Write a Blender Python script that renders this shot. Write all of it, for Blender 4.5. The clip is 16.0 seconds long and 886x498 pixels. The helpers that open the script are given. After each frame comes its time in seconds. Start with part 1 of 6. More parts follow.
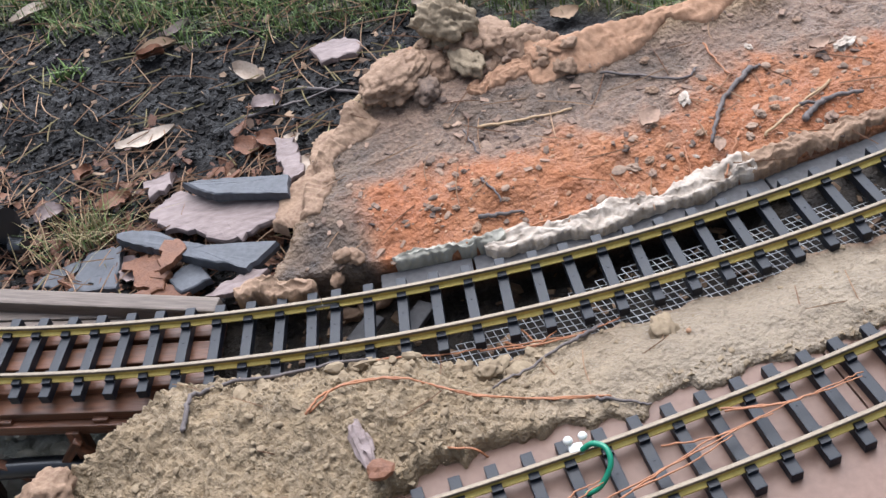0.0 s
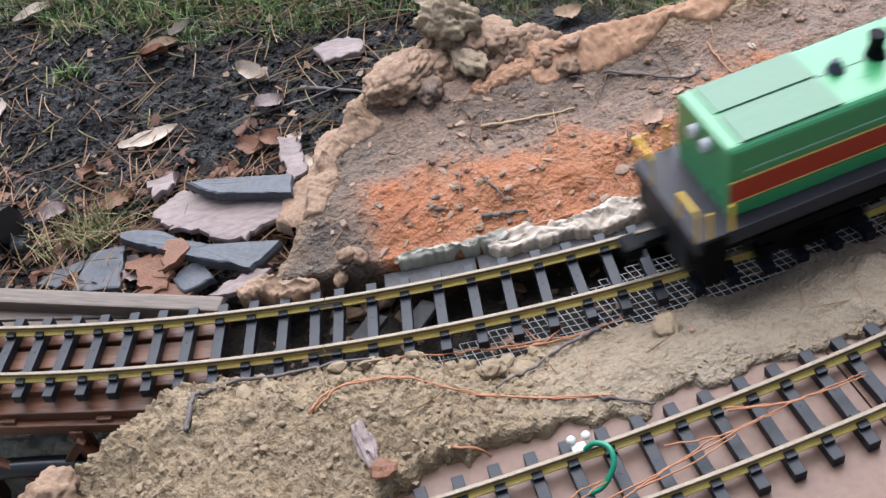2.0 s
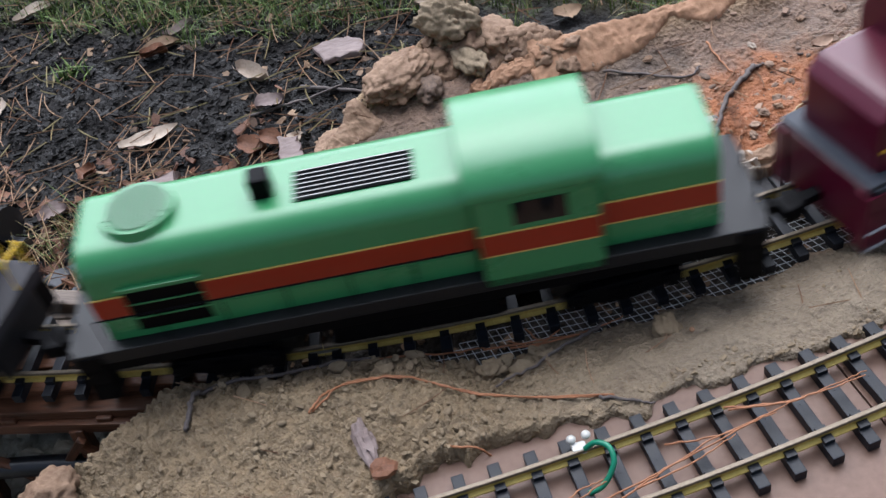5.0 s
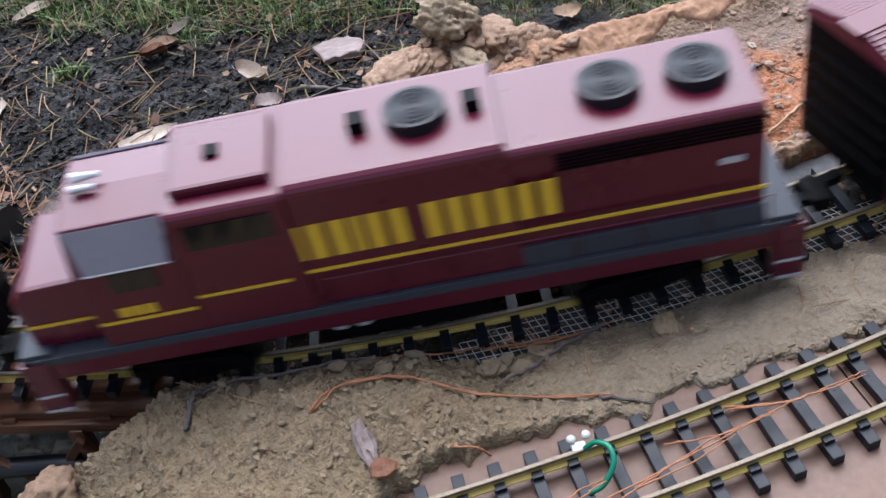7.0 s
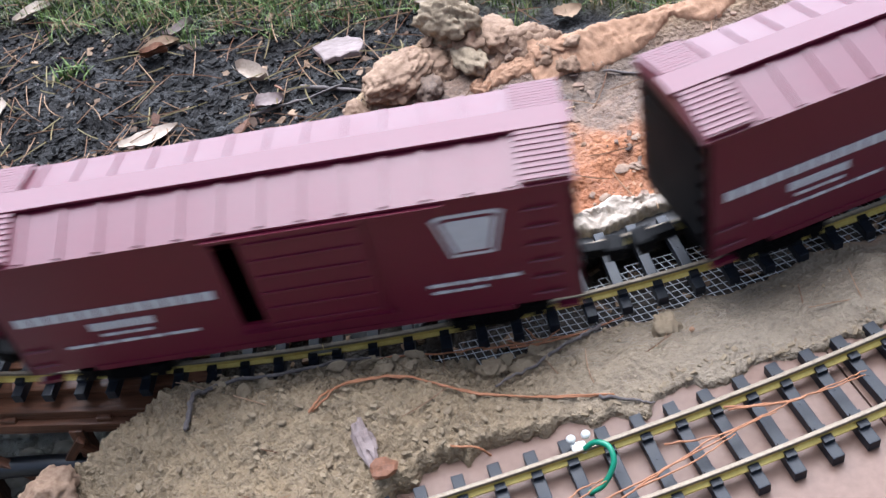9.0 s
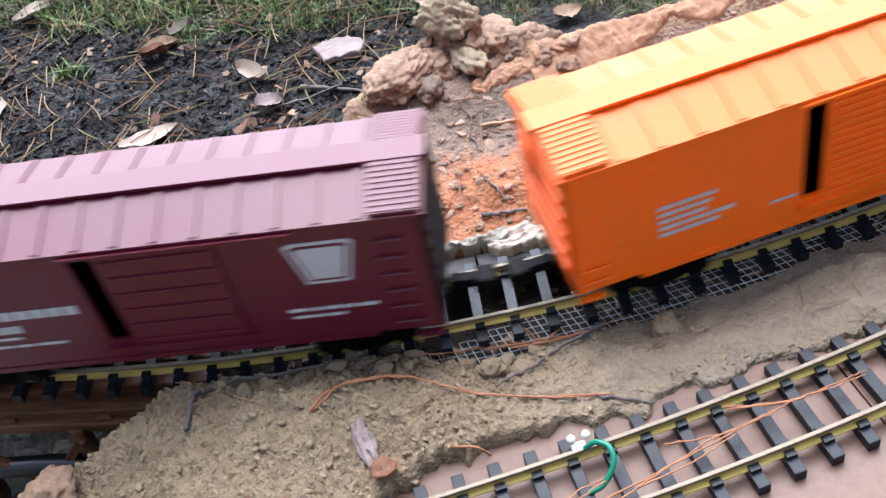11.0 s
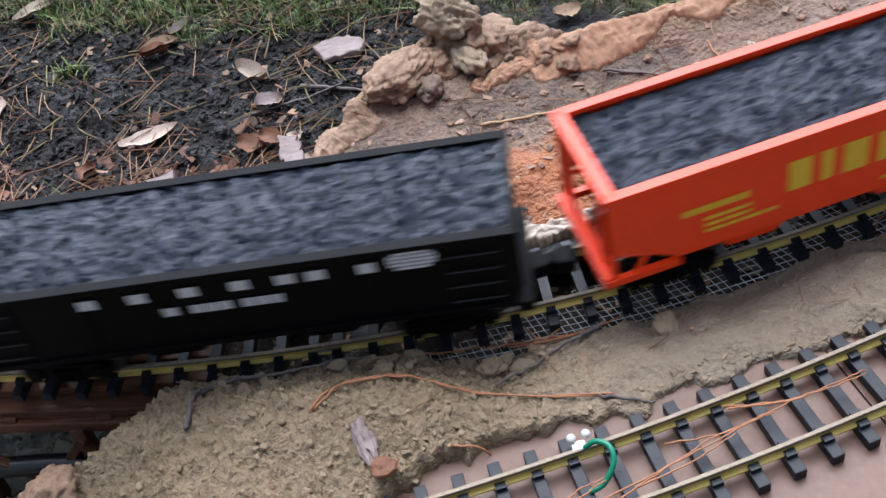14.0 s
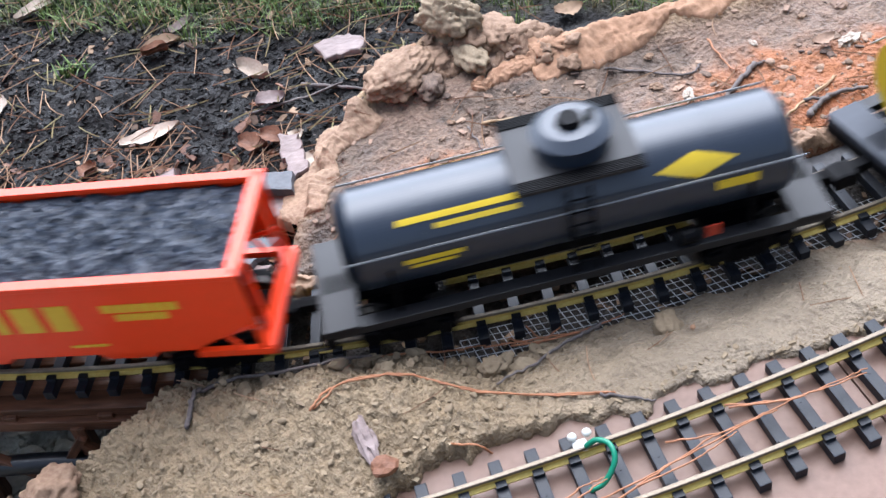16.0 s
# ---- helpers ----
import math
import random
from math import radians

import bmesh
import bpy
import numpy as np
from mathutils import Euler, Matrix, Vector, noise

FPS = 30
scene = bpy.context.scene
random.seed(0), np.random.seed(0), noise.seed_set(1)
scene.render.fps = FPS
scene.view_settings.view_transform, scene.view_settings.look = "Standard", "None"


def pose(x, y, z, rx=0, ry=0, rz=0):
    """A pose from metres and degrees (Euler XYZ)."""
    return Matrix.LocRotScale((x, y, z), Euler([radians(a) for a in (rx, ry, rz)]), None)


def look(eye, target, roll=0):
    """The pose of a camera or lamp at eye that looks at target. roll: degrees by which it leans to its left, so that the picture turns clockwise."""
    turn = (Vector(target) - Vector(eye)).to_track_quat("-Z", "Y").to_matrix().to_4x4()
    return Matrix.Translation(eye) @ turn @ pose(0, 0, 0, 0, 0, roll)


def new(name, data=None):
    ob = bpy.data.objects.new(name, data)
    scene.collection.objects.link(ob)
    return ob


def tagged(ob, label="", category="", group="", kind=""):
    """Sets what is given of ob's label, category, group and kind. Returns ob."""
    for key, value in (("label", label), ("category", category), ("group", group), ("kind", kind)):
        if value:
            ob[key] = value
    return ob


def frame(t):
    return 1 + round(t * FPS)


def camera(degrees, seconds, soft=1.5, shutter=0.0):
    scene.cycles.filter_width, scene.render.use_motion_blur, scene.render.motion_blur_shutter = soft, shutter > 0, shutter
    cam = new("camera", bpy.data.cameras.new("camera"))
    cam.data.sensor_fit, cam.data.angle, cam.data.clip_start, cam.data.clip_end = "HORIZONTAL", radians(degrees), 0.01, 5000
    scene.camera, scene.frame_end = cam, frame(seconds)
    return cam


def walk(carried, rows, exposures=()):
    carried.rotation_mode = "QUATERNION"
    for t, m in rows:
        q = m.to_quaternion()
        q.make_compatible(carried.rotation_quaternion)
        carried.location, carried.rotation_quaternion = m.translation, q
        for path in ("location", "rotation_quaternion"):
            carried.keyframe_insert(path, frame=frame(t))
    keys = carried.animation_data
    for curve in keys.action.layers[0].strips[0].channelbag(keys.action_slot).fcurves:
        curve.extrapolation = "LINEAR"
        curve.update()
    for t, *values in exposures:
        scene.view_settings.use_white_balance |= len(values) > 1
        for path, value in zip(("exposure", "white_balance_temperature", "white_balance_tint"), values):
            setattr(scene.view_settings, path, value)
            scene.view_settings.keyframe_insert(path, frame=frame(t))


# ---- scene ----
# ---------- camera ----------
cam = camera(42.27, 16.0, soft=1.45, shutter=0.8)
EYE = (0.0, 0.0, 0.6526)
BASE = look(EYE, (0.0, math.cos(0.7877), 0.6526 - math.sin(0.7877)), -13.86)
SWAY = [(0.0, -0.115, 0.0), (0.4, -0.01, 0.0), (1.5, 0.0, 0.0), (2.0, 0.042, -0.03), (4.0, 0.04, -0.055),
        (7.0, 0.035, -0.07), (12.0, 0.035, -0.085), (13.0, -0.015, -0.09), (14.0, 0.04, -0.11),
        (15.0, 0.04, -0.135), (15.5, 0.02, -0.145), (16.0, 0.085, -0.18)]
walk(cam, [(t, BASE @ pose(0, 0, 0, dy, dx, 0)) for t, dx, dy in SWAY],
     [(t, 2.30 + e, float(np.interp(t, (0, 5, 7, 8, 9.2, 11.5, 12.2, 12.8, 13.6, 14.5, 16), (5900, 5900, 5750, 5700, 5650, 5850, 6000, 6000, 5850, 5700, 5700))), 10) for t, e in ((0.0, 0.08), (3.0, 0.06), (3.5, -0.2), (4.0, -0.35), (6.5, 0.0), (7.0, 0.12), (8.0, 0.52), (8.5, 0.6), (9.0, 0.55), (11.5, 0.62), (12.0, 0.0), (12.75, -0.2), (13.5, -0.38), (14.0, 0.08), (14.5, 0.32), (16.0, 0.5))])

# ---------- light: an overcast sky ----------
world = bpy.data.worlds.new("sky")
scene.world = world
world.use_nodes = True
wn = world.node_tree
sky = wn.nodes.new("ShaderNodeTexSky")
sky.sky_type, sky.sun_disc = "NISHITA", False
sky.sun_elevation, sky.sun_rotation = radians(62), radians(5)
sky.dust_density, sky.air_density = 4.0, 1.0
grey = wn.nodes.new("ShaderNodeHueSaturation")
grey.inputs["Saturation"].default_value = 0.55
wn.links.new(sky.outputs[0], grey.inputs["Color"])
bg = wn.nodes["Background"]
wn.links.new(grey.outputs[0], bg.inputs["Color"])
bg.inputs["Strength"].default_value = 0.047
sun = new("sun", bpy.data.lights.new("sun", "SUN"))
sun.data.energy, sun.data.angle, sun.data.color = 1.5, radians(84), (0.985, 0.975, 1.0)
sun.matrix_world = look((0.13, 2.5, 2.25), (0, 0.6, 0))


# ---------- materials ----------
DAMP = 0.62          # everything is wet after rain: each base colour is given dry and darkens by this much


def material(name, ca, cb, rough=0.6, scale=40.0, bump=0.2, metal=0.0, fine=6.0, cc=None, spread=0.25, dist=0.002, coat=0.0, rvar=0.1, island=0.0, spec=0.25, stretch=None):
    """A surface with colour variation at two scales and fine relief."""
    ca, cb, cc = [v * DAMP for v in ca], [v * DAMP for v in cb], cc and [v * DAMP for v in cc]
    m = bpy.data.materials.new(name)
    m.use_nodes = True
    nt = m.node_tree
    b = nt.nodes["Principled BSDF"]
    tc = nt.nodes.new("ShaderNodeTexCoord")
    n1 = nt.nodes.new("ShaderNodeTexNoise")
    n1.inputs["Scale"].default_value, n1.inputs["Detail"].default_value = scale, 6.0
    n2 = nt.nodes.new("ShaderNodeTexNoise")
    n2.inputs["Scale"].default_value, n2.inputs["Detail"].default_value = scale * fine, 5.0
    coord = tc.outputs["Object"]
    if stretch:
        mp = nt.nodes.new("ShaderNodeMapping")
        mp.inputs["Scale"].default_value = stretch
        nt.links.new(coord, mp.inputs["Vector"])
        coord = mp.outputs[0]
    for n in (n1, n2):
        nt.links.new(coord, n.inputs["Vector"])
    mixv = nt.nodes.new("ShaderNodeMath")
    mixv.operation = "MULTIPLY_ADD"
    mixv.inputs[1].default_value, mixv.inputs[2].default_value = 0.5, 0.0
    nt.links.new(n2.outputs["Fac"], mixv.inputs[0])
    add = nt.nodes.new("ShaderNodeMath")
    add.operation = "MULTIPLY_ADD"
    add.inputs[1].default_value = 0.5
    nt.links.new(n1.outputs["Fac"], add.inputs[0])
    nt.links.new(mixv.outputs[0], add.inputs[2])
    ramp = nt.nodes.new("ShaderNodeValToRGB")
    e = ramp.color_ramp.elements
    e[0].position, e[1].position = 0.5 - spread, 0.5 + spread
    e[0].color, e[1].color = (*ca, 1), (*cb, 1)
    if cc:
        k = ramp.color_ramp.elements.new(0.5)
        k.color = (*cc, 1)
    src = add.outputs[0]
    if island:
        g = nt.nodes.new("ShaderNodeNewGeometry")
        ia = nt.nodes.new("ShaderNodeMath")
        ia.operation = "MULTIPLY_ADD"
        ia.inputs[1].default_value = island
        nt.links.new(g.outputs["Random Per Island"], ia.inputs[0])
        sb = nt.nodes.new("ShaderNodeMath")
        sb.operation = "SUBTRACT"
        sb.inputs[1].default_value = island / 2
        nt.links.new(src, sb.inputs[0])
        nt.links.new(sb.outputs[0], ia.inputs[2])
        src = ia.outputs[0]
    nt.links.new(src, ramp.inputs["Fac"])
    nt.links.new(ramp.outputs["Color"], b.inputs["Base Color"])
    rr = nt.nodes.new("ShaderNodeMapRange")
    rr.inputs["To Min"].default_value, rr.inputs["To Max"].default_value = max(0.02, rough - rvar), min(1.0, rough + rvar)
    nt.links.new(n1.outputs["Fac"], rr.inputs["Value"])
    nt.links.new(rr.outputs[0], b.inputs["Roughness"])
    b.inputs["Metallic"].default_value = metal
    b.inputs["Coat Weight"].default_value = coat
    b.inputs["Specular IOR Level"].default_value = spec
    if bump:
        bp = nt.nodes.new("ShaderNodeBump")
        bp.inputs["Strength"].default_value, bp.inputs["Distance"].default_value = bump, dist
        nt.links.new(add.outputs[0], bp.inputs["Height"])
        nt.links.new(bp.outputs[0], b.inputs["Normal"])
    return m


def paint(name, c, rough=0.3, var=0.12, bump=0.03, metal=0.0, spec=0.45):
    return material(name, [v * (1 - var) for v in c], [min(1, v * (1 + var)) for v in c], rough, 18.0, bump, metal, 9.0, dist=0.0005, spec=spec)


M = {
    "brass_top": material("tarnished_rail_head", (0.16, 0.125, 0.09), (0.34, 0.28, 0.21), 0.5, 60, 0.15, 0.55, dist=0.0004),
    "brass": material("yellow_rail_brass", (0.55, 0.39, 0.08), (0.82, 0.64, 0.20), 0.5, 70, 0.1, 0.35, dist=0.0004),
    "tie": material("black_plastic_tie", (0.005, 0.0065, 0.010), (0.017, 0.021, 0.031), 0.45, 90, 0.5, dist=0.0006, spec=0.26),
    "wire": material("galvanised_wire", (0.66, 0.67, 0.68), (0.86, 0.87, 0.88), 0.4, 80, 0.1, 0.15, dist=0.0003),
    "board": material("painted_brown_board", (0.155, 0.085, 0.058), (0.265, 0.158, 0.112), 0.42, 14, 0.12, fine=12),
    "timber": material("stained_bridge_timber", (0.012, 0.007, 0.005), (0.24, 0.100, 0.052), 0.38, 45, 0.7, fine=6, stretch=(0.12, 1.0, 1.0)),
    "beam": material("weathered_timber", (0.09, 0.068, 0.056), (0.31, 0.25, 0.205), 0.7, 60, 0.6, fine=6, stretch=(0.10, 1.0, 1.0)),
    "stone_grey": material("pale_grey_stone", (0.09, 0.08, 0.078), (0.38, 0.34, 0.335), 0.75, 45, 0.7, fine=7),
    "flake": material("clay_flakes", (0.08, 0.055, 0.045), (0.42, 0.28, 0.20), 0.85, 60, 0.4, island=0.6),
    "slate": material("grey_slate", (0.035, 0.038, 0.045), (0.12, 0.125, 0.14), 0.45, 30, 0.4, fine=7, dist=0.001),
    "bark": material("pale_bark", (0.13, 0.088, 0.078), (0.42, 0.33, 0.305), 0.65, 40, 0.8, fine=6, stretch=(0.35, 1.0, 1.0)),
    "bark_red": material("red_brown_bark", (0.06, 0.021, 0.011), (0.26, 0.115, 0.06), 0.6, 70, 0.7, fine=6, island=0.3),
    "lichen": material("lichened_stone", (0.16, 0.115, 0.07), (0.50, 0.39, 0.26), 0.85, 60, 0.6, fine=5, dist=0.003),
    "felt": material("grey_roofing_strip", (0.03, 0.029, 0.03), (0.12, 0.115, 0.118), 0.65, 35, 0.3),
    "rock": material("clay_rock", (0.15, 0.08, 0.046), (0.48, 0.325, 0.215), 0.8, 34, 0.6, fine=8, dist=0.003),
    "clay": material("orange_clay_crust", (0.30, 0.15, 0.078), (0.55, 0.34, 0.215), 0.85, 26, 0.6, fine=9, dist=0.003),
    "cream": material("cream_plaster_crust", (0.24, 0.17, 0.11), (0.78, 0.68, 0.57), 0.6, 34, 0.9, fine=6, dist=0.003),
    "pebble": material("mixed_pebbles", (0.12, 0.084, 0.064), (0.44, 0.30, 0.21), 0.8, 60, 0.5, island=0.55),
    "mudlump": material("mud_clods", (0.22, 0.16, 0.10), (0.40, 0.31, 0.20), 0.9, 50, 0.6, island=0.2),
    "needle": material("dry_pine_needles", (0.17, 0.08, 0.042), (0.56, 0.36, 0.22), 0.6, 30, 0.0, island=0.5),
    "chip": material("dark_bark_chips", (0.003, 0.003, 0.003), (0.021, 0.018, 0.016), 0.6, 50, 0.4, island=0.5, spec=0.09),
    "litter": material("leaf_litter", (0.09, 0.05, 0.03), (0.36, 0.24, 0.15), 0.75, 50, 0.3, island=0.6),
    "leaf": material("dead_leaf", (0.38, 0.28, 0.20), (0.68, 0.58, 0.48), 0.7, 60, 0.4),
    "grass": material("grass_blades", (0.045, 0.085, 0.016), (0.20, 0.29, 0.075), 0.6, 30, 0.0, island=0.6),
    "straw": material("dry_grass", (0.26, 0.20, 0.09), (0.45, 0.38, 0.2), 0.7, 30, 0.0, island=0.5),
    "straw_stick": material("pale_stalk", (0.34, 0.21, 0.10), (0.62, 0.44, 0.26), 0.6, 60, 0.3, dist=0.0006),
    "twig": material("grey_twig", (0.06, 0.05, 0.046), (0.25, 0.21, 0.195), 0.8, 90, 0.6, dist=0.0008),
    "copper": material("copper_coloured_strands", (0.30, 0.11, 0.05), (0.55, 0.25, 0.12), 0.5, 60, 0.1),
    "green_wire": paint("green_insulation", (0.01, 0.24, 0.13), 0.35),
    "white_plastic": paint("white_plastic", (0.75, 0.74, 0.68), 0.4),
    "black_pipe": paint("black_plastic_pipe", (0.012, 0.013, 0.016), 0.3),
    "stone_pale": material("pale_stone", (0.30, 0.28, 0.22), (0.55, 0.52, 0.44), 0.8, 22, 0.5),
    "black": paint("black_plastic", (0.003, 0.003, 0.004), 0.5, spec=0.06),
    "grey_frame": paint("dark_grey_frame", (0.011, 0.011, 0.013), 0.5, spec=0.28),
    "deck_grey": paint("grey_walkway_edge", (0.038, 0.035, 0.041), 0.5, spec=0.2),
    "mint": paint("pale_green_line", (0.35, 0.55, 0.38), 0.4),
    "fan_grey": paint("dark_fan_grey", (0.016, 0.016, 0.021), 0.45, spec=0.25),
    "blue_grey": paint("blue_grey_walkway", (0.056, 0.063, 0.080), 0.5, spec=0.2),
    "green": paint("green_loco_paint", (0.052, 0.30, 0.105), 0.3, 0.08, spec=0.62),
    "green_panel": paint("green_radiator_screen", (0.13, 0.25, 0.15), 0.55),
    "red": paint("red_stripe", (0.40, 0.024, 0.005), 0.35, 0.06),
    "yellow": paint("yellow_paint", (0.95, 0.58, 0.04), 0.4, spec=0.3),
    "gold": paint("pale_gold_line", (0.90, 0.62, 0.17), 0.4, spec=0.3),
    "maroon": paint("maroon_loco_paint", (0.108, 0.005, 0.024), 0.3, 0.1, spec=0.45),
    "tuscan": paint("tuscan_red_car_paint", (0.120, 0.007, 0.025), 0.33, 0.1, spec=0.42),
    "white": paint("white_lettering", (0.62, 0.62, 0.64), 0.45),
    "orange": paint("orange_car_paint", (1.55, 0.180, 0.003), 0.38, 0.04, spec=0.3),
    "hopper_orange": paint("orange_red_hopper_paint", (1.25, 0.062, 0.004), 0.36, 0.05, spec=0.40),
    "coal": material("coal_load", (0.008, 0.010, 0.015), (0.070, 0.090, 0.130), 0.4, 120, 0.9, island=0.5, dist=0.002),
    "steel": paint("dull_steel", (0.25, 0.25, 0.25), 0.4, metal=0.8),
    "tank_grey": paint("dark_tank_paint", (0.018, 0.027, 0.044), 0.34, spec=0.5),
    "yellow_car": paint("bright_yellow_car_paint", (0.78, 0.55, 0.02), 0.32),
    "glass": paint("dark_cab_glazing", (0.008, 0.009, 0.010), 0.08),
    "grey_roofline": paint("grey_visor", (0.27, 0.25, 0.30), 0.3),
}


# ---------- mesh helpers ----------
def mesh_of(bm, name, mat, smooth=False):
    me = bpy.data.meshes.new(name)
    bm.to_mesh(me)
    bm.free()
    me.materials.append(mat)
    if smooth:
        me.shade_smooth()
    return me


def part(name, bm, mat, parent, label="", at=None, smooth=False):
    ob = new(name, mesh_of(bm, name, mat, smooth))
    ob.parent = parent
    if at is not None:
        ob.matrix_basis = at
    return tagged(ob, label) if label else ob


def thing(name, bm, mat, label, category, group="", kind="", at=None, smooth=False):
    ob = new(name, mesh_of(bm, name, mat, smooth))
    if at is not None:
        ob.matrix_basis = at
    return tagged(ob, label, category, group, kind)


def box(x0, x1, y0, y1, z0, z1, bev=0.0, bm=None):
    bm2 = bmesh.new()
    bmesh.ops.create_cube(bm2, size=1.0, matrix=Matrix.Translation(((x0 + x1) / 2, (y0 + y1) / 2, (z0 + z1) / 2)) @ Matrix.Diagonal((x1 - x0, y1 - y0, z1 - z0, 1)))
    if bev:
        bmesh.ops.bevel(bm2, geom=bm2.edges[:], offset=bev, segments=2, affect="EDGES", profile=0.6)
    return join(bm, bm2)


def join(bm, bm2):
    if bm is None:
        return bm2
    me = bpy.data.meshes.new("tmp")
    bm2.to_mesh(me)
    bm2.free()
    bm.from_mesh(me)
    bpy.data.meshes.remove(me)
    return bm


def rod(a, b, r, r2=None, seg=10, bm=None, caps=True):
    bm2 = bmesh.new()
    a, b = Vector(a), Vector(b)
    d = b - a
    m = Matrix.Translation((a + b) / 2) @ d.to_track_quat("Z", "Y").to_matrix().to_4x4()
    bmesh.ops.create_cone(bm2, cap_ends=caps, segments=seg, radius1=r, radius2=r if r2 is None else r2, depth=d.length, matrix=m)
    return join(bm, bm2)


def prism(profile, x0, x1, axis="X", bm=None, bev=0.0):
    """A closed profile of (a, b) swept from x0 to x1; axis X: (a, b) = (y, z); axis Y: (x, z)."""
    bm2 = bmesh.new()
    ring = []
    for v in (x0, x1):
        ring.append([bm2.verts.new((v, a, b) if axis == "X" else (a, v, b)) for a, b in profile])
    n = len(profile)
    for i in range(n):
        j = (i + 1) % n
        bm2.faces.new((ring[0][i], ring[0][j], ring[1][j], ring[1][i]))
    bm2.faces.new(ring[0][::-1])
    bm2.faces.new(ring[1])
    bmesh.ops.recalc_face_normals(bm2, faces=bm2.faces[:])
    if bev:
        bmesh.ops.bevel(bm2, geom=[e for e in bm2.edges if e.calc_face_angle(0) > 0.5], offset=bev, segments=2, affect="EDGES", profile=0.6)
    return join(bm, bm2)


def tube(points, r, seg=6, bm=None, taper=1.0, ends=True):
    """A round tube through the points, tapering to taper times its radius."""
    bm2 = bmesh.new()
    pts = [Vector(q) for q in points]
    rings = []
    for i, q in enumerate(pts):
        d = (pts[min(i + 1, len(pts) - 1)] - pts[max(i - 1, 0)]).normalized()
        s = d.cross(Vector((0, 0, 1)))
        if s.length < 1e-3:
            s = Vector((1, 0, 0))
        s.normalize()
        u = s.cross(d)
        rr = r * (1 + (taper - 1) * i / max(1, len(pts) - 1))
        rings.append([bm2.verts.new(q + rr * (math.cos(a) * s + math.sin(a) * u)) for a in [2 * math.pi * k / seg for k in range(seg)]])
    for p0, p1 in zip(rings, rings[1:]):
        for k in range(seg):
            bm2.faces.new((p0[k], p0[(k + 1) % seg], p1[(k + 1) % seg], p1[k]))
    if ends:
        bm2.faces.new(rings[0][::-1])
        bm2.faces.new(rings[-1])
    bmesh.ops.recalc_face_normals(bm2, faces=bm2.faces[:])
    return join(bm, bm2)


def curve_pts(ctrl, n=12, jitter=0.0, rnd=None):
    """A smooth line of points through the control points."""
    c = [Vector(q) for q in ctrl]
    c = [2 * c[0] - c[1]] + c + [2 * c[-1] - c[-2]]
    out = []
    for i in range(1, len(c) - 2):
        for k in range(n):
            t = k / n
            a, b, d, e = c[i - 1], c[i], c[i + 1], c[i + 2]
            out.append(0.5 * ((2 * b) + (d - a) * t + (2 * a - 5 * b + 4 * d - e) * t * t + (3 * b - 3 * d + e - a) * t ** 3))
    out.append(c[-2])
    if jitter:
        out = [q + Vector((rnd.uniform(-jitter, jitter), rnd.uniform(-jitter, jitter), rnd.uniform(-jitter, jitter))) for q in out]
    return out


def lump(r, sq=(1, 1, 1), rough=0.25, sub=3, seed=0, freq=2.0):
    bm2 = bmesh.new()
    bmesh.ops.create_icosphere(bm2, subdivisions=sub, radius=1.0)
    off = Vector((seed * 3.7, seed * 1.3, seed * 2.1))
    for v in bm2.verts:
        crease = max(0.0, 0.16 - abs(noise.noise(v.co * freq * 1.6 + off * 1.7)))
        k = 1 - rough * 1.6 * crease + rough * noise.noise(v.co * freq + off) + rough * 0.5 * noise.noise(v.co * freq * 2.7 + off) + rough * 0.25 * noise.noise(v.co * freq * 6 + off)
        v.co = Vector((v.co.x * sq[0], v.co.y * sq[1], v.co.z * sq[2])) * (k * r)
    return bm2


def soup(name, verts, faces, mat, label, category, kind="stuff"):
    me = bpy.data.meshes.new(name)
    me.from_pydata(verts, [], faces)
    me.materials.append(mat)
    ob = new(name, me)
    return tagged(ob, label, category, kind=kind)


# ---------- plan of the railway ----------
CX, CY, RC = 0.092, 2.203, 1.612          # main track: circle of the centre line
C2X, C2Y, R2, Z2 = -0.222, 3.0, 2.624, 0.0279   # second track
RAIL_H, TIE_H = 0.0084, 0.0085


def on_track(s, lat=0.0, z=0.0, second=False):
    cx, cy, r, z0 = (C2X, C2Y, R2, Z2) if second else (CX, CY, RC, 0.0)
    a = s / r
    return Vector((cx + (r + lat) * math.sin(a), cy - (r + lat) * math.cos(a), z + z0))


# ---------- ground ----------
_tab = np.random.RandomState(4).rand(256, 256)


def vnoise(x, y):
    xi, yi = np.floor(x).astype(int), np.floor(y).astype(int)
    fx, fy = x - xi, y - yi
    fx, fy = fx * fx * (3 - 2 * fx), fy * fy * (3 - 2 * fy)
    g = lambda i, j: _tab[i % 256, j % 256]
    a = g(xi, yi) * (1 - fx) + g(xi + 1, yi) * fx
    b = g(xi, yi + 1) * (1 - fx) + g(xi + 1, yi + 1) * fx
    return a * (1 - fy) + b * fy - 0.5


def fbm(x, y, f, o=4, ox=0.0):
    out, amp = 0, 1.0
    for k in range(o):
        out = out + amp * vnoise(x * f + ox + 17.3 * k, y * f + 5.1 * k)
        f, amp = f * 2.03, amp * 0.52
    return out


def step(v, a, b):
    t = np.clip((v - a) / (b - a), 0, 1)
    return t * t * (3 - 2 * t)


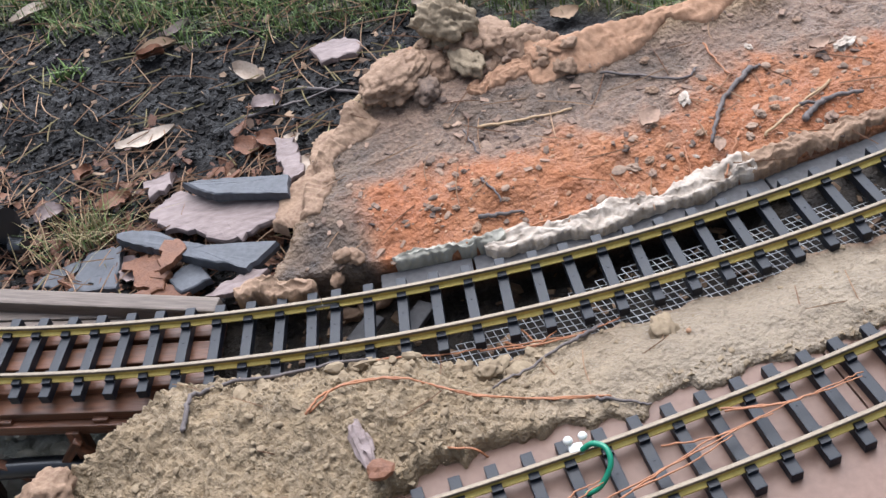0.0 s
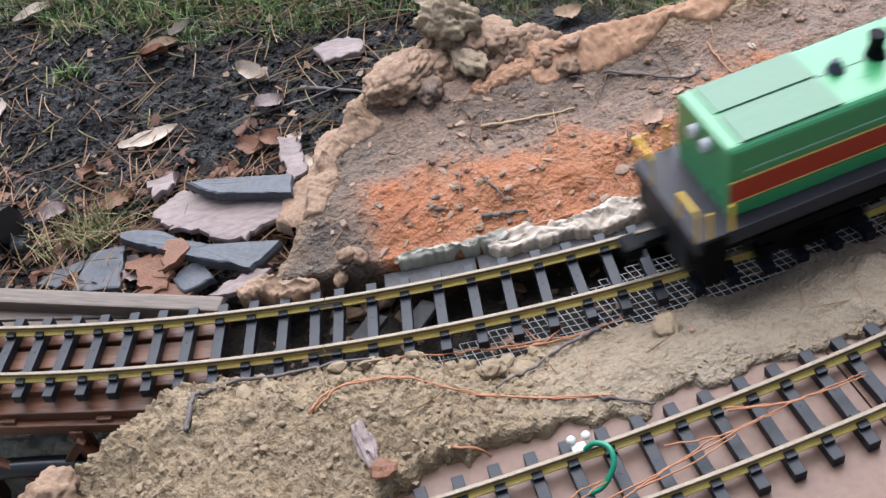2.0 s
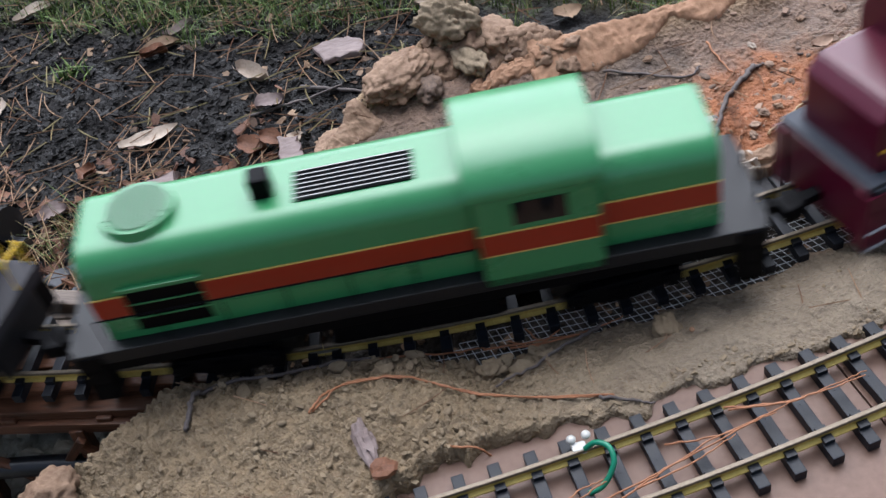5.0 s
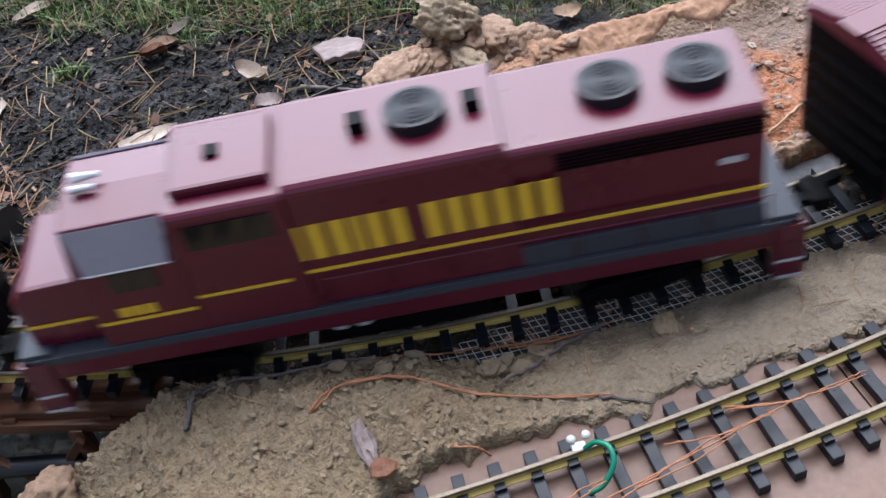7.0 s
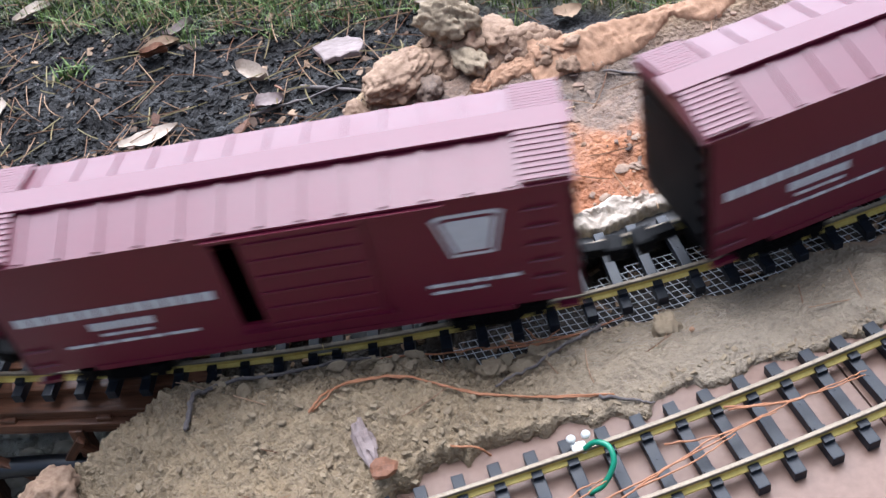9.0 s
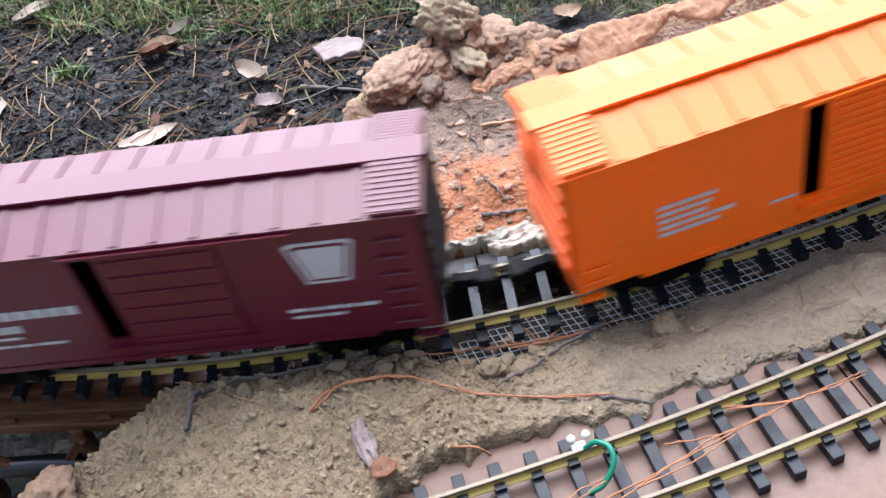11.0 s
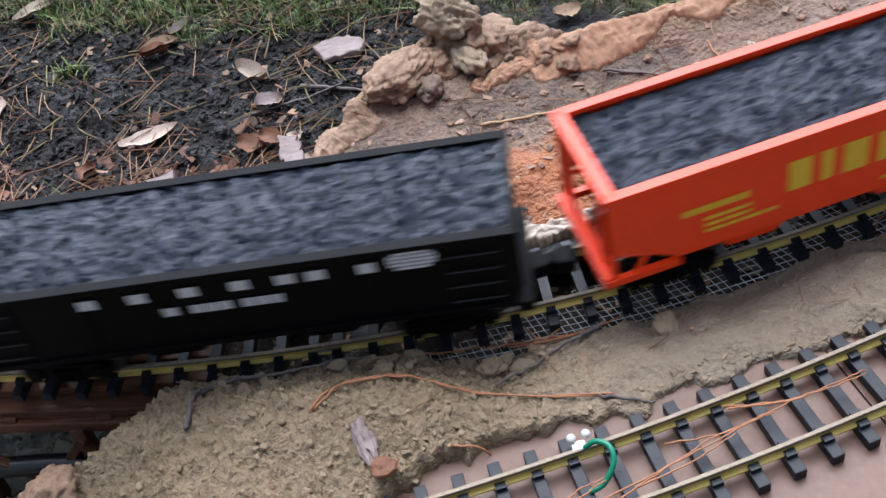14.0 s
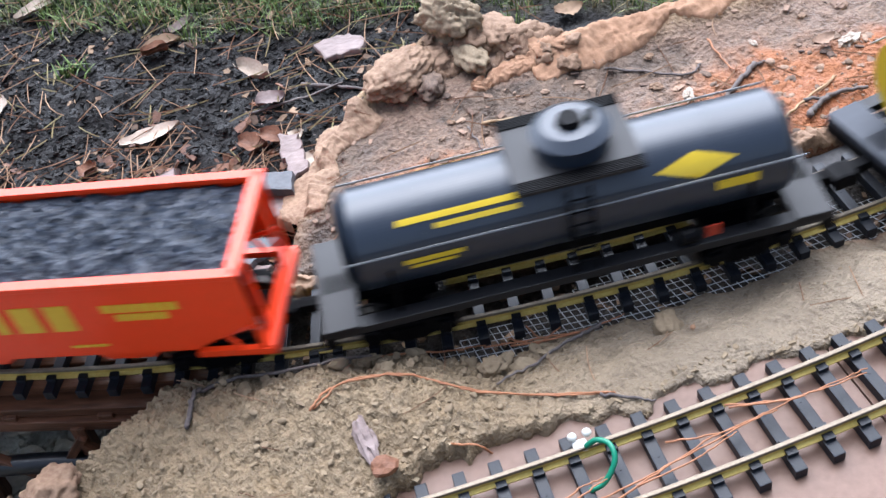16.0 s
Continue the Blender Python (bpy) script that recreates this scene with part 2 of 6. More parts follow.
PLATEAU_Y, PLATEAU_X = [0.60, 0.653, 0.733, 0.796, 0.839, 0.90, 1.0], [-0.185, -0.172, -0.117, -0.101, -0.065, -0.01, 0.05]
CREST_X, CREST_Y = [-0.06, -0.03, 0.037, 0.069, 0.153, 0.251, 0.356, 0.41, 0.5, 1.5], [0.84, 0.865, 0.925, 0.9, 0.865, 0.868, 0.872, 0.95, 1.1, 1.4]
MUD_X, MUD_Y = [-0.25, -0.218, -0.116, -0.014, 0.027, 0.074, 0.138, 0.184, 0.253, 0.329, 0.5, 1.0], [0.585, 0.58, 0.566, 0.547, 0.537, 0.547, 0.543, 0.552, 0.558, 0.566, 0.60, 0.85]
EDGE_X, EDGE_Y = [-0.3, -0.12, -0.075, -0.05, 0.011, 0.071, 0.097, 0.134, 0.186, 0.246, 0.284, 0.5, 1.0], [0.30, 0.375, 0.420, 0.441, 0.438, 0.446, 0.442, 0.456, 0.455, 0.457, 0.467, 0.495, 0.57]
BANK_Y, BANK_X = [0.30, 0.44, 0.515, 0.539, 0.566, 0.586, 0.62], [-0.46, -0.37, -0.319, -0.277, -0.242, -0.228, -0.2]


def terrain(x, y):
    """Height of the ground and the shares of its kinds of earth."""
    n1, n2, n3 = fbm(x, y, 14), fbm(x, y, 60, 4, 3.0), fbm(x, y, 6, 3, 9.0)
    r = np.hypot(x - CX, y - CY)
    lat = r - RC
    soil = -0.030 + 0.012 * n1 + 0.007 * n2
    zone_pl = step(x - np.interp(y, PLATEAU_Y, PLATEAU_X) + 0.012 * n1 + 0.006 * n2, -0.004, 0.012)
    crest = y - np.interp(x, CREST_X, CREST_Y) + 0.014 * n1
    zone_pl = zone_pl * (1 - step(crest, 0.0, 0.02))
    plateau = 0.0 + 0.007 * n1 + 0.0032 * n2 + 0.0012 * np.maximum(0, fbm(x, y, 150, 3, 5.0)) + 0.012 * np.exp(-(crest / 0.022) ** 2) - 0.010 * step(lat, -0.12, -0.065)
    ledge = 5.0 * (fbm(x, y, 18, 4, 63.0) + 0.5)
    plateau = plateau + 0.0022 * (np.floor(ledge) + step(ledge - np.floor(ledge), 0.0, 0.2) - ledge + 0.5)
    h = soil * (1 - zone_pl) + plateau * zone_pl
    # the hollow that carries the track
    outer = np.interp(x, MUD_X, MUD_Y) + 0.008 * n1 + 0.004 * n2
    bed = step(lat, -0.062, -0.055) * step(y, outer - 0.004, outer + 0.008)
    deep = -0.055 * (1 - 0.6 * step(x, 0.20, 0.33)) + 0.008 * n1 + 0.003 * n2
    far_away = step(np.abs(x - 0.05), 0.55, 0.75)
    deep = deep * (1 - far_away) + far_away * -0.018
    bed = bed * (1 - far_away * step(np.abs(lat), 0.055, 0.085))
    h = h * (1 - bed) + deep * bed
    # the mud bank in front
    edge = np.interp(x, EDGE_X, EDGE_Y) + 0.010 * n1 + 0.010 * n2 + 0.012 * fbm(x, y, 38, 3, 77.0)
    front = 1 - step(y, outer - 0.004, outer + 0.008)
    ridged = (0.5 - np.abs(fbm(x, y, 75, 4, 31.0))) ** 2 + 0.6 * (0.5 - np.abs(fbm(x, y, 190, 3, 7.0))) ** 2
    mud = -0.018 + 0.011 * (ridged - 0.2) * (1 - 0.75 * step(x, 0.0, 0.12)) + 0.034 * step(outer - y, 0.0, 0.065) + 0.007 * step(-x, -0.02, 0.06) - 0.04 * step(-x, 0.10, 0.30) * step(0.575 - y, 0.0, 0.07) + 0.007 * n1 + 0.0034 * n2 * (1 - 0.65 * step(x, 0.03, 0.14)) + 0.004 * n3
    leaf_n = 7.0 * (fbm(x, y, 30, 4, 41.0) + 0.5)
    plate = np.floor(leaf_n) + step(leaf_n - np.floor(leaf_n), 0.0, 0.16)
    mud = mud + 0.0062 * (plate - leaf_n + 0.5) * (1 - 0.8 * step(x, -0.02, 0.12))
    under = step(edge - y, -0.004, 0.008)
    mud = mud * (1 - under) + (-0.02) * under
    h = h * (1 - front) + mud * front
    # the dip under the bridge
    bank = np.interp(y, BANK_Y, BANK_X) + 0.012 * n1
    dip = (1 - step(x, bank - 0.03, bank + 0.004)) * step(lat, -0.085, -0.055) * (1 - far_away) * step(y, 0.30, 0.42)
    h = h * (1 - dip) + (-0.13 + 0.02 * n1 + 0.01 * n2) * dip
    fade = 1 - step(np.hypot(x, y - 0.7) + 0.12 * n3, 0.85, 1.25)
    h = h * fade + (1 - fade) * (-0.03 + 0.05 * fbm(x, y, 0.5, 2))
    zone_pl = zone_pl * fade
    front, bed, dip = front * fade, bed * fade, dip * fade
    orange = zone_pl * step(0.742 + 0.060 * n3 + 0.07 * n1 + 0.03 * n2 + 0.03 * step(x, 0.2, 0.4) - y, -0.03, 0.035) * step(x + 0.04 * n1, -0.075, -0.03)
    grassy = step(y + 0.45 * x + 0.10 * n1 + 0.04 * n2, 0.985, 1.05) * (1 - zone_pl)
    grassy = np.maximum(grassy, 1 - fade)
    greyed = zone_pl * (1 - step(x + 0.5 * n1 * 0.1, -0.07, -0.03)) * step(y, 0.64, 0.66)
    greyed = np.maximum(greyed, zone_pl * (1 - orange) * (1 - step(((x - 0.17) / 0.12) ** 2 + ((y - 0.815 - 0.05 * (x - 0.17)) / 0.028) ** 2 + 2.5 * n1, 0.6, 1.3)) * 0.85)
    tan = zone_pl * np.maximum(np.exp(-(crest / 0.02) ** 2), (1 - step(x - np.interp(y, PLATEAU_Y, PLATEAU_X), 0.0, 0.035)) * 0.8)
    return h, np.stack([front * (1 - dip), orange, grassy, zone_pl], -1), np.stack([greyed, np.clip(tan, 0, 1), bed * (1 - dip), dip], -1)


def ground_z(x, y):
    return float(terrain(np.array([float(x)]), np.array([float(y)]))[0][0])


def axis(lo, hi, stepv, far):
    mid = np.arange(lo, hi + stepv / 2, stepv)
    out, d, v = [], stepv, hi
    while v < far:
        d *= 1.25
        v += d
        out.append(v)
    low, d, v = [], stepv, lo
    while v > -far:
        d *= 1.25
        v -= d
        low.append(v)
    return np.concatenate([low[::-1], mid, out])


def mixrgb(nt, fac, a, b):
    n = nt.nodes.new("ShaderNodeMix")
    n.data_type = "RGBA"
    nt.links.new(fac, n.inputs[0])
    for sock, v in ((n.inputs[6], a), (n.inputs[7], b)):
        if isinstance(v, tuple):
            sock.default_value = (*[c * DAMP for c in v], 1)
        else:
            nt.links.new(v, sock)
    return n.outputs[2]


def ground_material():
    m = bpy.data.materials.new("garden_earth")
    m.use_nodes = True
    nt = m.node_tree
    b = nt.nodes["Principled BSDF"]
    b.inputs["Specular IOR Level"].default_value = 0.22
    tc = nt.nodes.new("ShaderNodeTexCoord")

    def nz(scale, detail=6.0, lo=0.3, hi=0.7):
        n = nt.nodes.new("ShaderNodeTexNoise")
        n.inputs["Scale"].default_value, n.inputs["Detail"].default_value = scale, detail
        nt.links.new(tc.outputs["Object"], n.inputs["Vector"])
        r = nt.nodes.new("ShaderNodeMapRange")
        r.inputs["From Min"].default_value, r.inputs["From Max"].default_value = lo, hi
        nt.links.new(n.outputs["Fac"], r.inputs["Value"])
        return r.outputs[0]

    big, mid, fine = nz(12), nz(55), nz(260, 4)
    vor = nt.nodes.new("ShaderNodeTexVoronoi")
    vor.inputs["Scale"].default_value = 170
    nt.links.new(tc.outputs["Object"], vor.inputs["Vector"])
    masks = []
    for name in ("earth", "earth_more"):
        a = nt.nodes.new("ShaderNodeAttribute")
        a.attribute_name = name
        s = nt.nodes.new("ShaderNodeSeparateColor")
        nt.links.new(a.outputs["Color"], s.inputs[0])
        masks += [s.outputs[0], s.outputs[1], s.outputs[2], a.outputs["Alpha"]]
    soil = mixrgb(nt, mid, (0.004, 0.004, 0.004), (0.020, 0.017, 0.016))
    soil = mixrgb(nt, fine, soil, (0.018, 0.016, 0.015))
    turf = mixrgb(nt, mid, (0.03, 0.032, 0.014), (0.10, 0.085, 0.045))
    plateau = mixrgb(nt, mid, (0.14, 0.086, 0.06), (0.36, 0.24, 0.172))
    plateau = mixrgb(nt, big, plateau, mixrgb(nt, fine, (0.09, 0.062, 0.047), (0.32, 0.22, 0.155)))
    orange = mixrgb(nt, mid, (0.25, 0.084, 0.034), (0.49, 0.185, 0.076))
    orange = mixrgb(nt, big, mixrgb(nt, fine, orange, (0.38, 0.135, 0.055)), mixrgb(nt, fine, (0.30, 0.125, 0.06), (0.50, 0.22, 0.10)))
    mud = mixrgb(nt, big, (0.29, 0.205, 0.118), (0.42, 0.315, 0.195))
    mud = mixrgb(nt, mid, mixrgb(nt, fine, (0.19, 0.135, 0.08), (0.35, 0.265, 0.165)), mud)
    greyed = mixrgb(nt, mid, (0.06, 0.044, 0.034), (0.22, 0.155, 0.11))
    tan = mixrgb(nt, mid, (0.30, 0.17, 0.085), (0.50, 0.36, 0.22))
    # near-black hollow under the ties: the shade there is put into the earth colour
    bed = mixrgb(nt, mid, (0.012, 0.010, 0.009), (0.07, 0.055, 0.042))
    c = mixrgb(nt, masks[2], soil, turf)
    c = mixrgb(nt, masks[3], c, plateau)
    c = mixrgb(nt, masks[1], c, orange)
    c = mixrgb(nt, masks[4], c, greyed)
    c = mixrgb(nt, masks[5], c, tan)
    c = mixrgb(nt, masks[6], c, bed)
    sep = nt.nodes.new("ShaderNodeSeparateXYZ")
    nt.links.new(tc.outputs["Object"], sep.inputs[0])
    side = nt.nodes.new("ShaderNodeMapRange")
    side.inputs["From Min"].default_value, side.inputs["From Max"].default_value = 0.0, 0.14
    nt.links.new(sep.outputs["X"], side.inputs["Value"])
    silt = mixrgb(nt, big, (0.27, 0.21, 0.145), (0.40, 0.325, 0.235))
    silt = mixrgb(nt, mid, mixrgb(nt, fine, (0.19, 0.145, 0.10), (0.33, 0.26, 0.18)), silt)
    mud = mixrgb(nt, side.outputs[0], mud, silt)
    c = mixrgb(nt, masks[0], c, mud)
    c = mixrgb(nt, masks[7], c, mixrgb(nt, mid, (0.28, 0.27, 0.22), (0.52, 0.52, 0.45)))
    nt.links.new(c, b.inputs["Base Color"])
    rr = nt.nodes.new("ShaderNodeMapRange")
    rr.inputs["To Min"].default_value, rr.inputs["To Max"].default_value = 0.32, 0.85
    nt.links.new(mid, rr.inputs["Value"])
    nt.links.new(rr.outputs[0], b.inputs["Roughness"])
    add = nt.nodes.new("ShaderNodeMath")
    add.operation = "ADD"
    nt.links.new(mid, add.inputs[0])
    nt.links.new(fine, add.inputs[1])
    warp = nt.nodes.new("ShaderNodeTexNoise")
    warp.inputs["Scale"].default_value, warp.inputs["Detail"].default_value = 30.0, 4.0
    nt.links.new(tc.outputs["Object"], warp.inputs["Vector"])
    wv = nt.nodes.new("ShaderNodeVectorMath")
    wv.operation = "MULTIPLY_ADD"
    wv.inputs[1].default_value = (0.045, 0.045, 0.045)
    nt.links.new(warp.outputs["Color"], wv.inputs[0])
    nt.links.new(tc.outputs["Object"], wv.inputs[2])
    crack = nt.nodes.new("ShaderNodeTexVoronoi")
    crack.feature = "DISTANCE_TO_EDGE"
    crack.inputs["Scale"].default_value = 38.0
    nt.links.new(wv.outputs[0], crack.inputs["Vector"])
    cr = nt.nodes.new("ShaderNodeMapRange")
    cr.inputs["From Min"].default_value, cr.inputs["From Max"].default_value = 0.0, 0.07
    cr.inputs["To Min"].default_value, cr.inputs["To Max"].default_value = -0.35, 0.0
    nt.links.new(crack.outputs["Distance"], cr.inputs["Value"])
    cm = nt.nodes.new("ShaderNodeMath")
    cm.operation = "MULTIPLY_ADD"
    nt.links.new(cr.outputs[0], cm.inputs[0])
    rest = nt.nodes.new("ShaderNodeMapRange")
    rest.inputs["From Min"].default_value, rest.inputs["From Max"].default_value = -0.02, 0.12
    rest.inputs["To Min"].default_value, rest.inputs["To Max"].default_value = 1.0, 0.12
    nt.links.new(sep.outputs["X"], rest.inputs["Value"])
    cw = nt.nodes.new("ShaderNodeMath")
    cw.operation = "MULTIPLY"
    nt.links.new(masks[0], cw.inputs[0])
    nt.links.new(rest.outputs[0], cw.inputs[1])
    nt.links.new(cw.outputs[0], cm.inputs[1])
    nt.links.new(add.outputs[0], cm.inputs[2])
    bp = nt.nodes.new("ShaderNodeBump")
    bp.inputs["Strength"].default_value, bp.inputs["Distance"].default_value = 0.75, 0.003
    nt.links.new(cm.outputs[0], bp.inputs["Height"])
    nt.links.new(bp.outputs[0], b.inputs["Normal"])
    return m


def build_ground():
    xs, ys = axis(-0.50, 0.46, 0.0019, 80.0), axis(0.34, 1.25, 0.0019, 80.0)
    gx, gy = np.meshgrid(xs, ys)
    h, ma, mb = terrain(gx.ravel(), gy.ravel())
    co = np.stack([gx.ravel(), gy.ravel(), h], -1)
    nx, ny = len(xs), len(ys)
    i = np.arange(nx * ny).reshape(ny, nx)
    q = np.stack([i[:-1, :-1], i[:-1, 1:], i[1:, 1:], i[1:, :-1]], -1).reshape(-1, 4)
    me = bpy.data.meshes.new("ground")
    me.vertices.add(len(co))
    me.vertices.foreach_set("co", co.ravel())
    me.loops.add(q.size)
    me.loops.foreach_set("vertex_index", q.ravel().astype(np.int32))
    me.polygons.add(len(q))
    me.polygons.foreach_set("loop_start", np.arange(0, q.size, 4, dtype=np.int32))
    me.update(calc_edges=True)
    for name, v in (("earth", ma), ("earth_more", mb)):
        at = me.attributes.new(name, "FLOAT_COLOR", "POINT")
        at.data.foreach_set("color", v.astype(np.float32).ravel())
    me.shade_smooth()
    me.materials.append(ground_material())
    tagged(new("ground", me), "bare garden earth: dark mulch, orange clay, tan mud and thin turf", "ground", kind="structure")


build_ground()


# ---------- track ----------
def rail_mesh(lat, s0, s1, second=False, n=None):
    prof = [(-0.0034, -0.0084), (0.0034, -0.0084), (0.0034, -0.0074), (0.0008, -0.0062), (0.0008, -0.0032), (0.0016, -0.0024),
            (0.0016, -0.0004), (0.0012, 0.0), (-0.0012, 0.0), (-0.0016, -0.0004), (-0.0016, -0.0024), (-0.0008, -0.0032), (-0.0008, -0.0062), (-0.0034, -0.0074)]
    bm = bmesh.new()
    n = n or max(8, int((s1 - s0) / 0.02))
    rings = []
    for i in range(n + 1):
        s = s0 + (s1 - s0) * i / n
        rings.append([bm.verts.new(on_track(s, lat + a, z, second)) for a, z in prof])
    k = len(prof)
    for a, b in zip(rings, rings[1:]):
        for j in range(k):
            f = bm.faces.new((a[j], b[j], b[(j + 1) % k], a[(j + 1) % k]))
            f.material_index = 1 if 5 <= j <= 9 else 0
    bm.faces.new(rings[0])
    bm.faces.new(rings[-1][::-1])
    bmesh.ops.recalc_face_normals(bm, faces=bm.faces[:])
    return bm


def tie_mesh():
    bm = box(-0.0042, 0.0042, -0.041, 0.041, -RAIL_H - TIE_H, -RAIL_H, 0.0007)
    for y in (-0.024, 0.024):
        for d in (-1, 1):
            box(-0.0036, 0.0036, y + d * 0.0038 - 0.0024, y + d * 0.0038 + 0.0024, -RAIL_H - 0.0005, -RAIL_H + 0.0034, 0.0, bm)
    rod((0.0, 0.004, -RAIL_H - 0.001), (0.0, 0.004, -RAIL_H + 0.0003), 0.0009, seg=6, bm=bm)
    me = mesh_of(bm, "tie", M["tie"])
    return me


TIE = tie_mesh()
rail_seq = random.Random(3)


def build_track(name, label, joints, s_ties, s0, s1, second=False):
    root = new(name)
    tagged(root, label, "railway track")
    for lat in (-0.024, 0.024):
        for a, b in zip([s0] + joints, joints + [s1]):
            r = part("rail", rail_mesh(lat, a + 0.0003, b - 0.0003, second), M["brass"], root)
            r.data.materials.append(M["brass_top"])
        for j in joints:
            p0, p1 = on_track(j - 0.011, lat, -0.0058, second), on_track(j + 0.011, lat, -0.0058, second)
            d = (p1 - p0).normalized()
            nrm = Vector((-d.y, d.x, 0)) * 0.0016
            bm = tube([p0 + nrm, p1 + nrm], 0.0013, 6)
            tube([p0 - nrm, p1 - nrm], 0.0013, 6, bm)
            part("rail_joiner", bm, M["steel"], root)
    r = R2 if second else RC
    for s in s_ties:
        q = on_track(s, 0.0, 0.0, second)
        t = new("tie", TIE)
        t.parent = root
        t.matrix_basis = pose(q.x, q.y, q.z, 0, 0, math.degrees(s / r) + rail_seq.uniform(-1.2, 1.2))
    return root


SJ = -0.1965
CIRC = 2 * math.pi * RC
ties_a = [SJ + 0.0095 + 0.0272 * k for k in range(26)]
ties_b = [SJ - 0.0095 - 0.0262 * k for k in range(26)]
rest0, rest1 = ties_a[-1], ties_b[-1] + CIRC
m_rest = int((rest1 - rest0) / 0.031)
ties_c = [rest0 + (rest1 - rest0) * (k + 1) / (m_rest + 1) for k in range(m_rest)]
build_track("main_track", "brass garden railway track with black plastic ties on a curve", [SJ, 2.4, 5.0, 7.4], ties_a + ties_b + ties_c, SJ - 0.9, SJ - 0.9 + CIRC)
build_track("second_track", "brass garden railway track with black ties on a brown board", [], [0.3735 + 0.0252 * k for k in range(-32, 34)], -0.45, 1.22, True)


# ---------- hardware cloth under the track ----------
def build_cloth():
    verts, faces = [], []

    def strand(p0, p1, w):
        d = (p1 - p0).normalized()
        a = Vector((-d.y, d.x, 0)) * w
        c = Vector((0, 0, w))
        k = len(verts)
        for q in (p0, p1):
            verts.extend([q + a, q + c, q - a, q - c])
        for j in range(4):
            faces.append((k + j, k + (j + 1) % 4, k + 4 + (j + 1) % 4, k + 4 + j))

    def sag(s, lat):
        return -0.0225 + 0.0025 * noise.noise(Vector((s * 9, lat * 20, 2.0))) - 0.16 * max(0, lat - 0.044)

    pitch, w = 0.0063, 0.00038
    s_vals = [-0.30 + pitch * i for i in range(int(0.64 / pitch))]
    l_vals = [-0.0115 + pitch * i for i in range(14)]
    for s in s_vals:
        for a, b in zip(l_vals, l_vals[1:]):
            if a < 0.030 - 0.25 * (s + 0.12):
                continue
            strand(on_track(s + 0.3 * a, a, sag(s, a)), on_track(s + 0.3 * b, b, sag(s, b)), w)
    for l in l_vals:
        for a, b in zip(s_vals, s_vals[1:]):
            if l < 0.030 - 0.25 * (a + 0.12):
                continue
            strand(on_track(a + 0.3 * l, l, sag(a, l) + 0.0005), on_track(b + 0.3 * l, l, sag(b, l) + 0.0005), w)
    soup("hardware_cloth", [tuple(v) for v in verts], faces, M["wire"], "galvanised square wire mesh under the track", "wire mesh")


build_cloth()


# ---------- board of the second track ----------
def build_board():
    root = new("track_board")
    tagged(root, "brown painted board carrying the second track", "board")
    zt = Z2 - RAIL_H - TIE_H - 0.0003
    for a, b in ((-0.20, 0.165), (0.1665, 1.0)):
        bm = bmesh.new()
        n = 30
        ring = []
        for i in range(n + 1):
            s = a + (b - a) * i / n + 0.30
            p0, p1 = on_track(s, -0.060, 0, True), on_track(s, 0.16, 0, True)
            ring.append([bm.verts.new((q.x, q.y, z)) for q, z in ((p0, zt), (p1, zt), (p1, zt - 0.018), (p0, zt - 0.018))])
        for u, v in zip(ring, ring[1:]):
            for j in range(4):
                bm.faces.new((u[j], u[(j + 1) % 4], v[(j + 1) % 4], v[j]))
        bm.faces.new(ring[0])
        bm.faces.new(ring[-1])
        bmesh.ops.recalc_face_normals(bm, faces=bm.faces[:])
        part("plank", bm, M["board"], root)


build_board()
# ---------- rolling stock: x runs backwards along the train, -y faces the lens ----------
WR = 0.0152
MOVING, WHEELS = [], []


def arch(hw, z0, ze, zt, n=8):
    """Profile with upright sides to ze and an arched top to zt."""
    out = [(-hw, z0), (hw, z0)]
    for i in range(n + 1):
        a = math.pi * i / n
        out.append((hw * math.cos(a), ze + (zt - ze) * math.sin(a)))
    return out


def shoulder(hw, z0, zt, r, n=4):
    """Profile with rounded top corners of radius r."""
    out = [(-hw, z0), (hw, z0)]
    for i in range(n + 1):
        a = math.pi / 2 * i / n
        out.append((hw - r + r * math.cos(a), zt - r + r * math.sin(a)))
    for i in range(n + 1):
        a = math.pi / 2 * (1 + i / n)
        out.append((-hw + r + r * math.cos(a), zt - r + r * math.sin(a)))
    return out


def wheelset_mesh():
    bm = rod((0, -0.031, 0), (0, 0.031, 0), 0.002, seg=8)
    for d in (-1, 1):
        rod((0, d * 0.0215, 0), (0, d * 0.0275, 0), WR, seg=20, bm=bm)
        rod((0, d * 0.0200, 0), (0, d * 0.0216, 0), WR + 0.0014, seg=20, bm=bm)
        for k in range(4):
            a = k * math.pi / 2
            rod((0.008 * math.cos(a), d * 0.0274, 0.008 * math.sin(a)), (0.008 * math.cos(a), d * 0.0279, 0.008 * math.sin(a)), 0.0022, seg=6, bm=bm)
    return mesh_of(bm, "wheelset", M["steel_dark"])


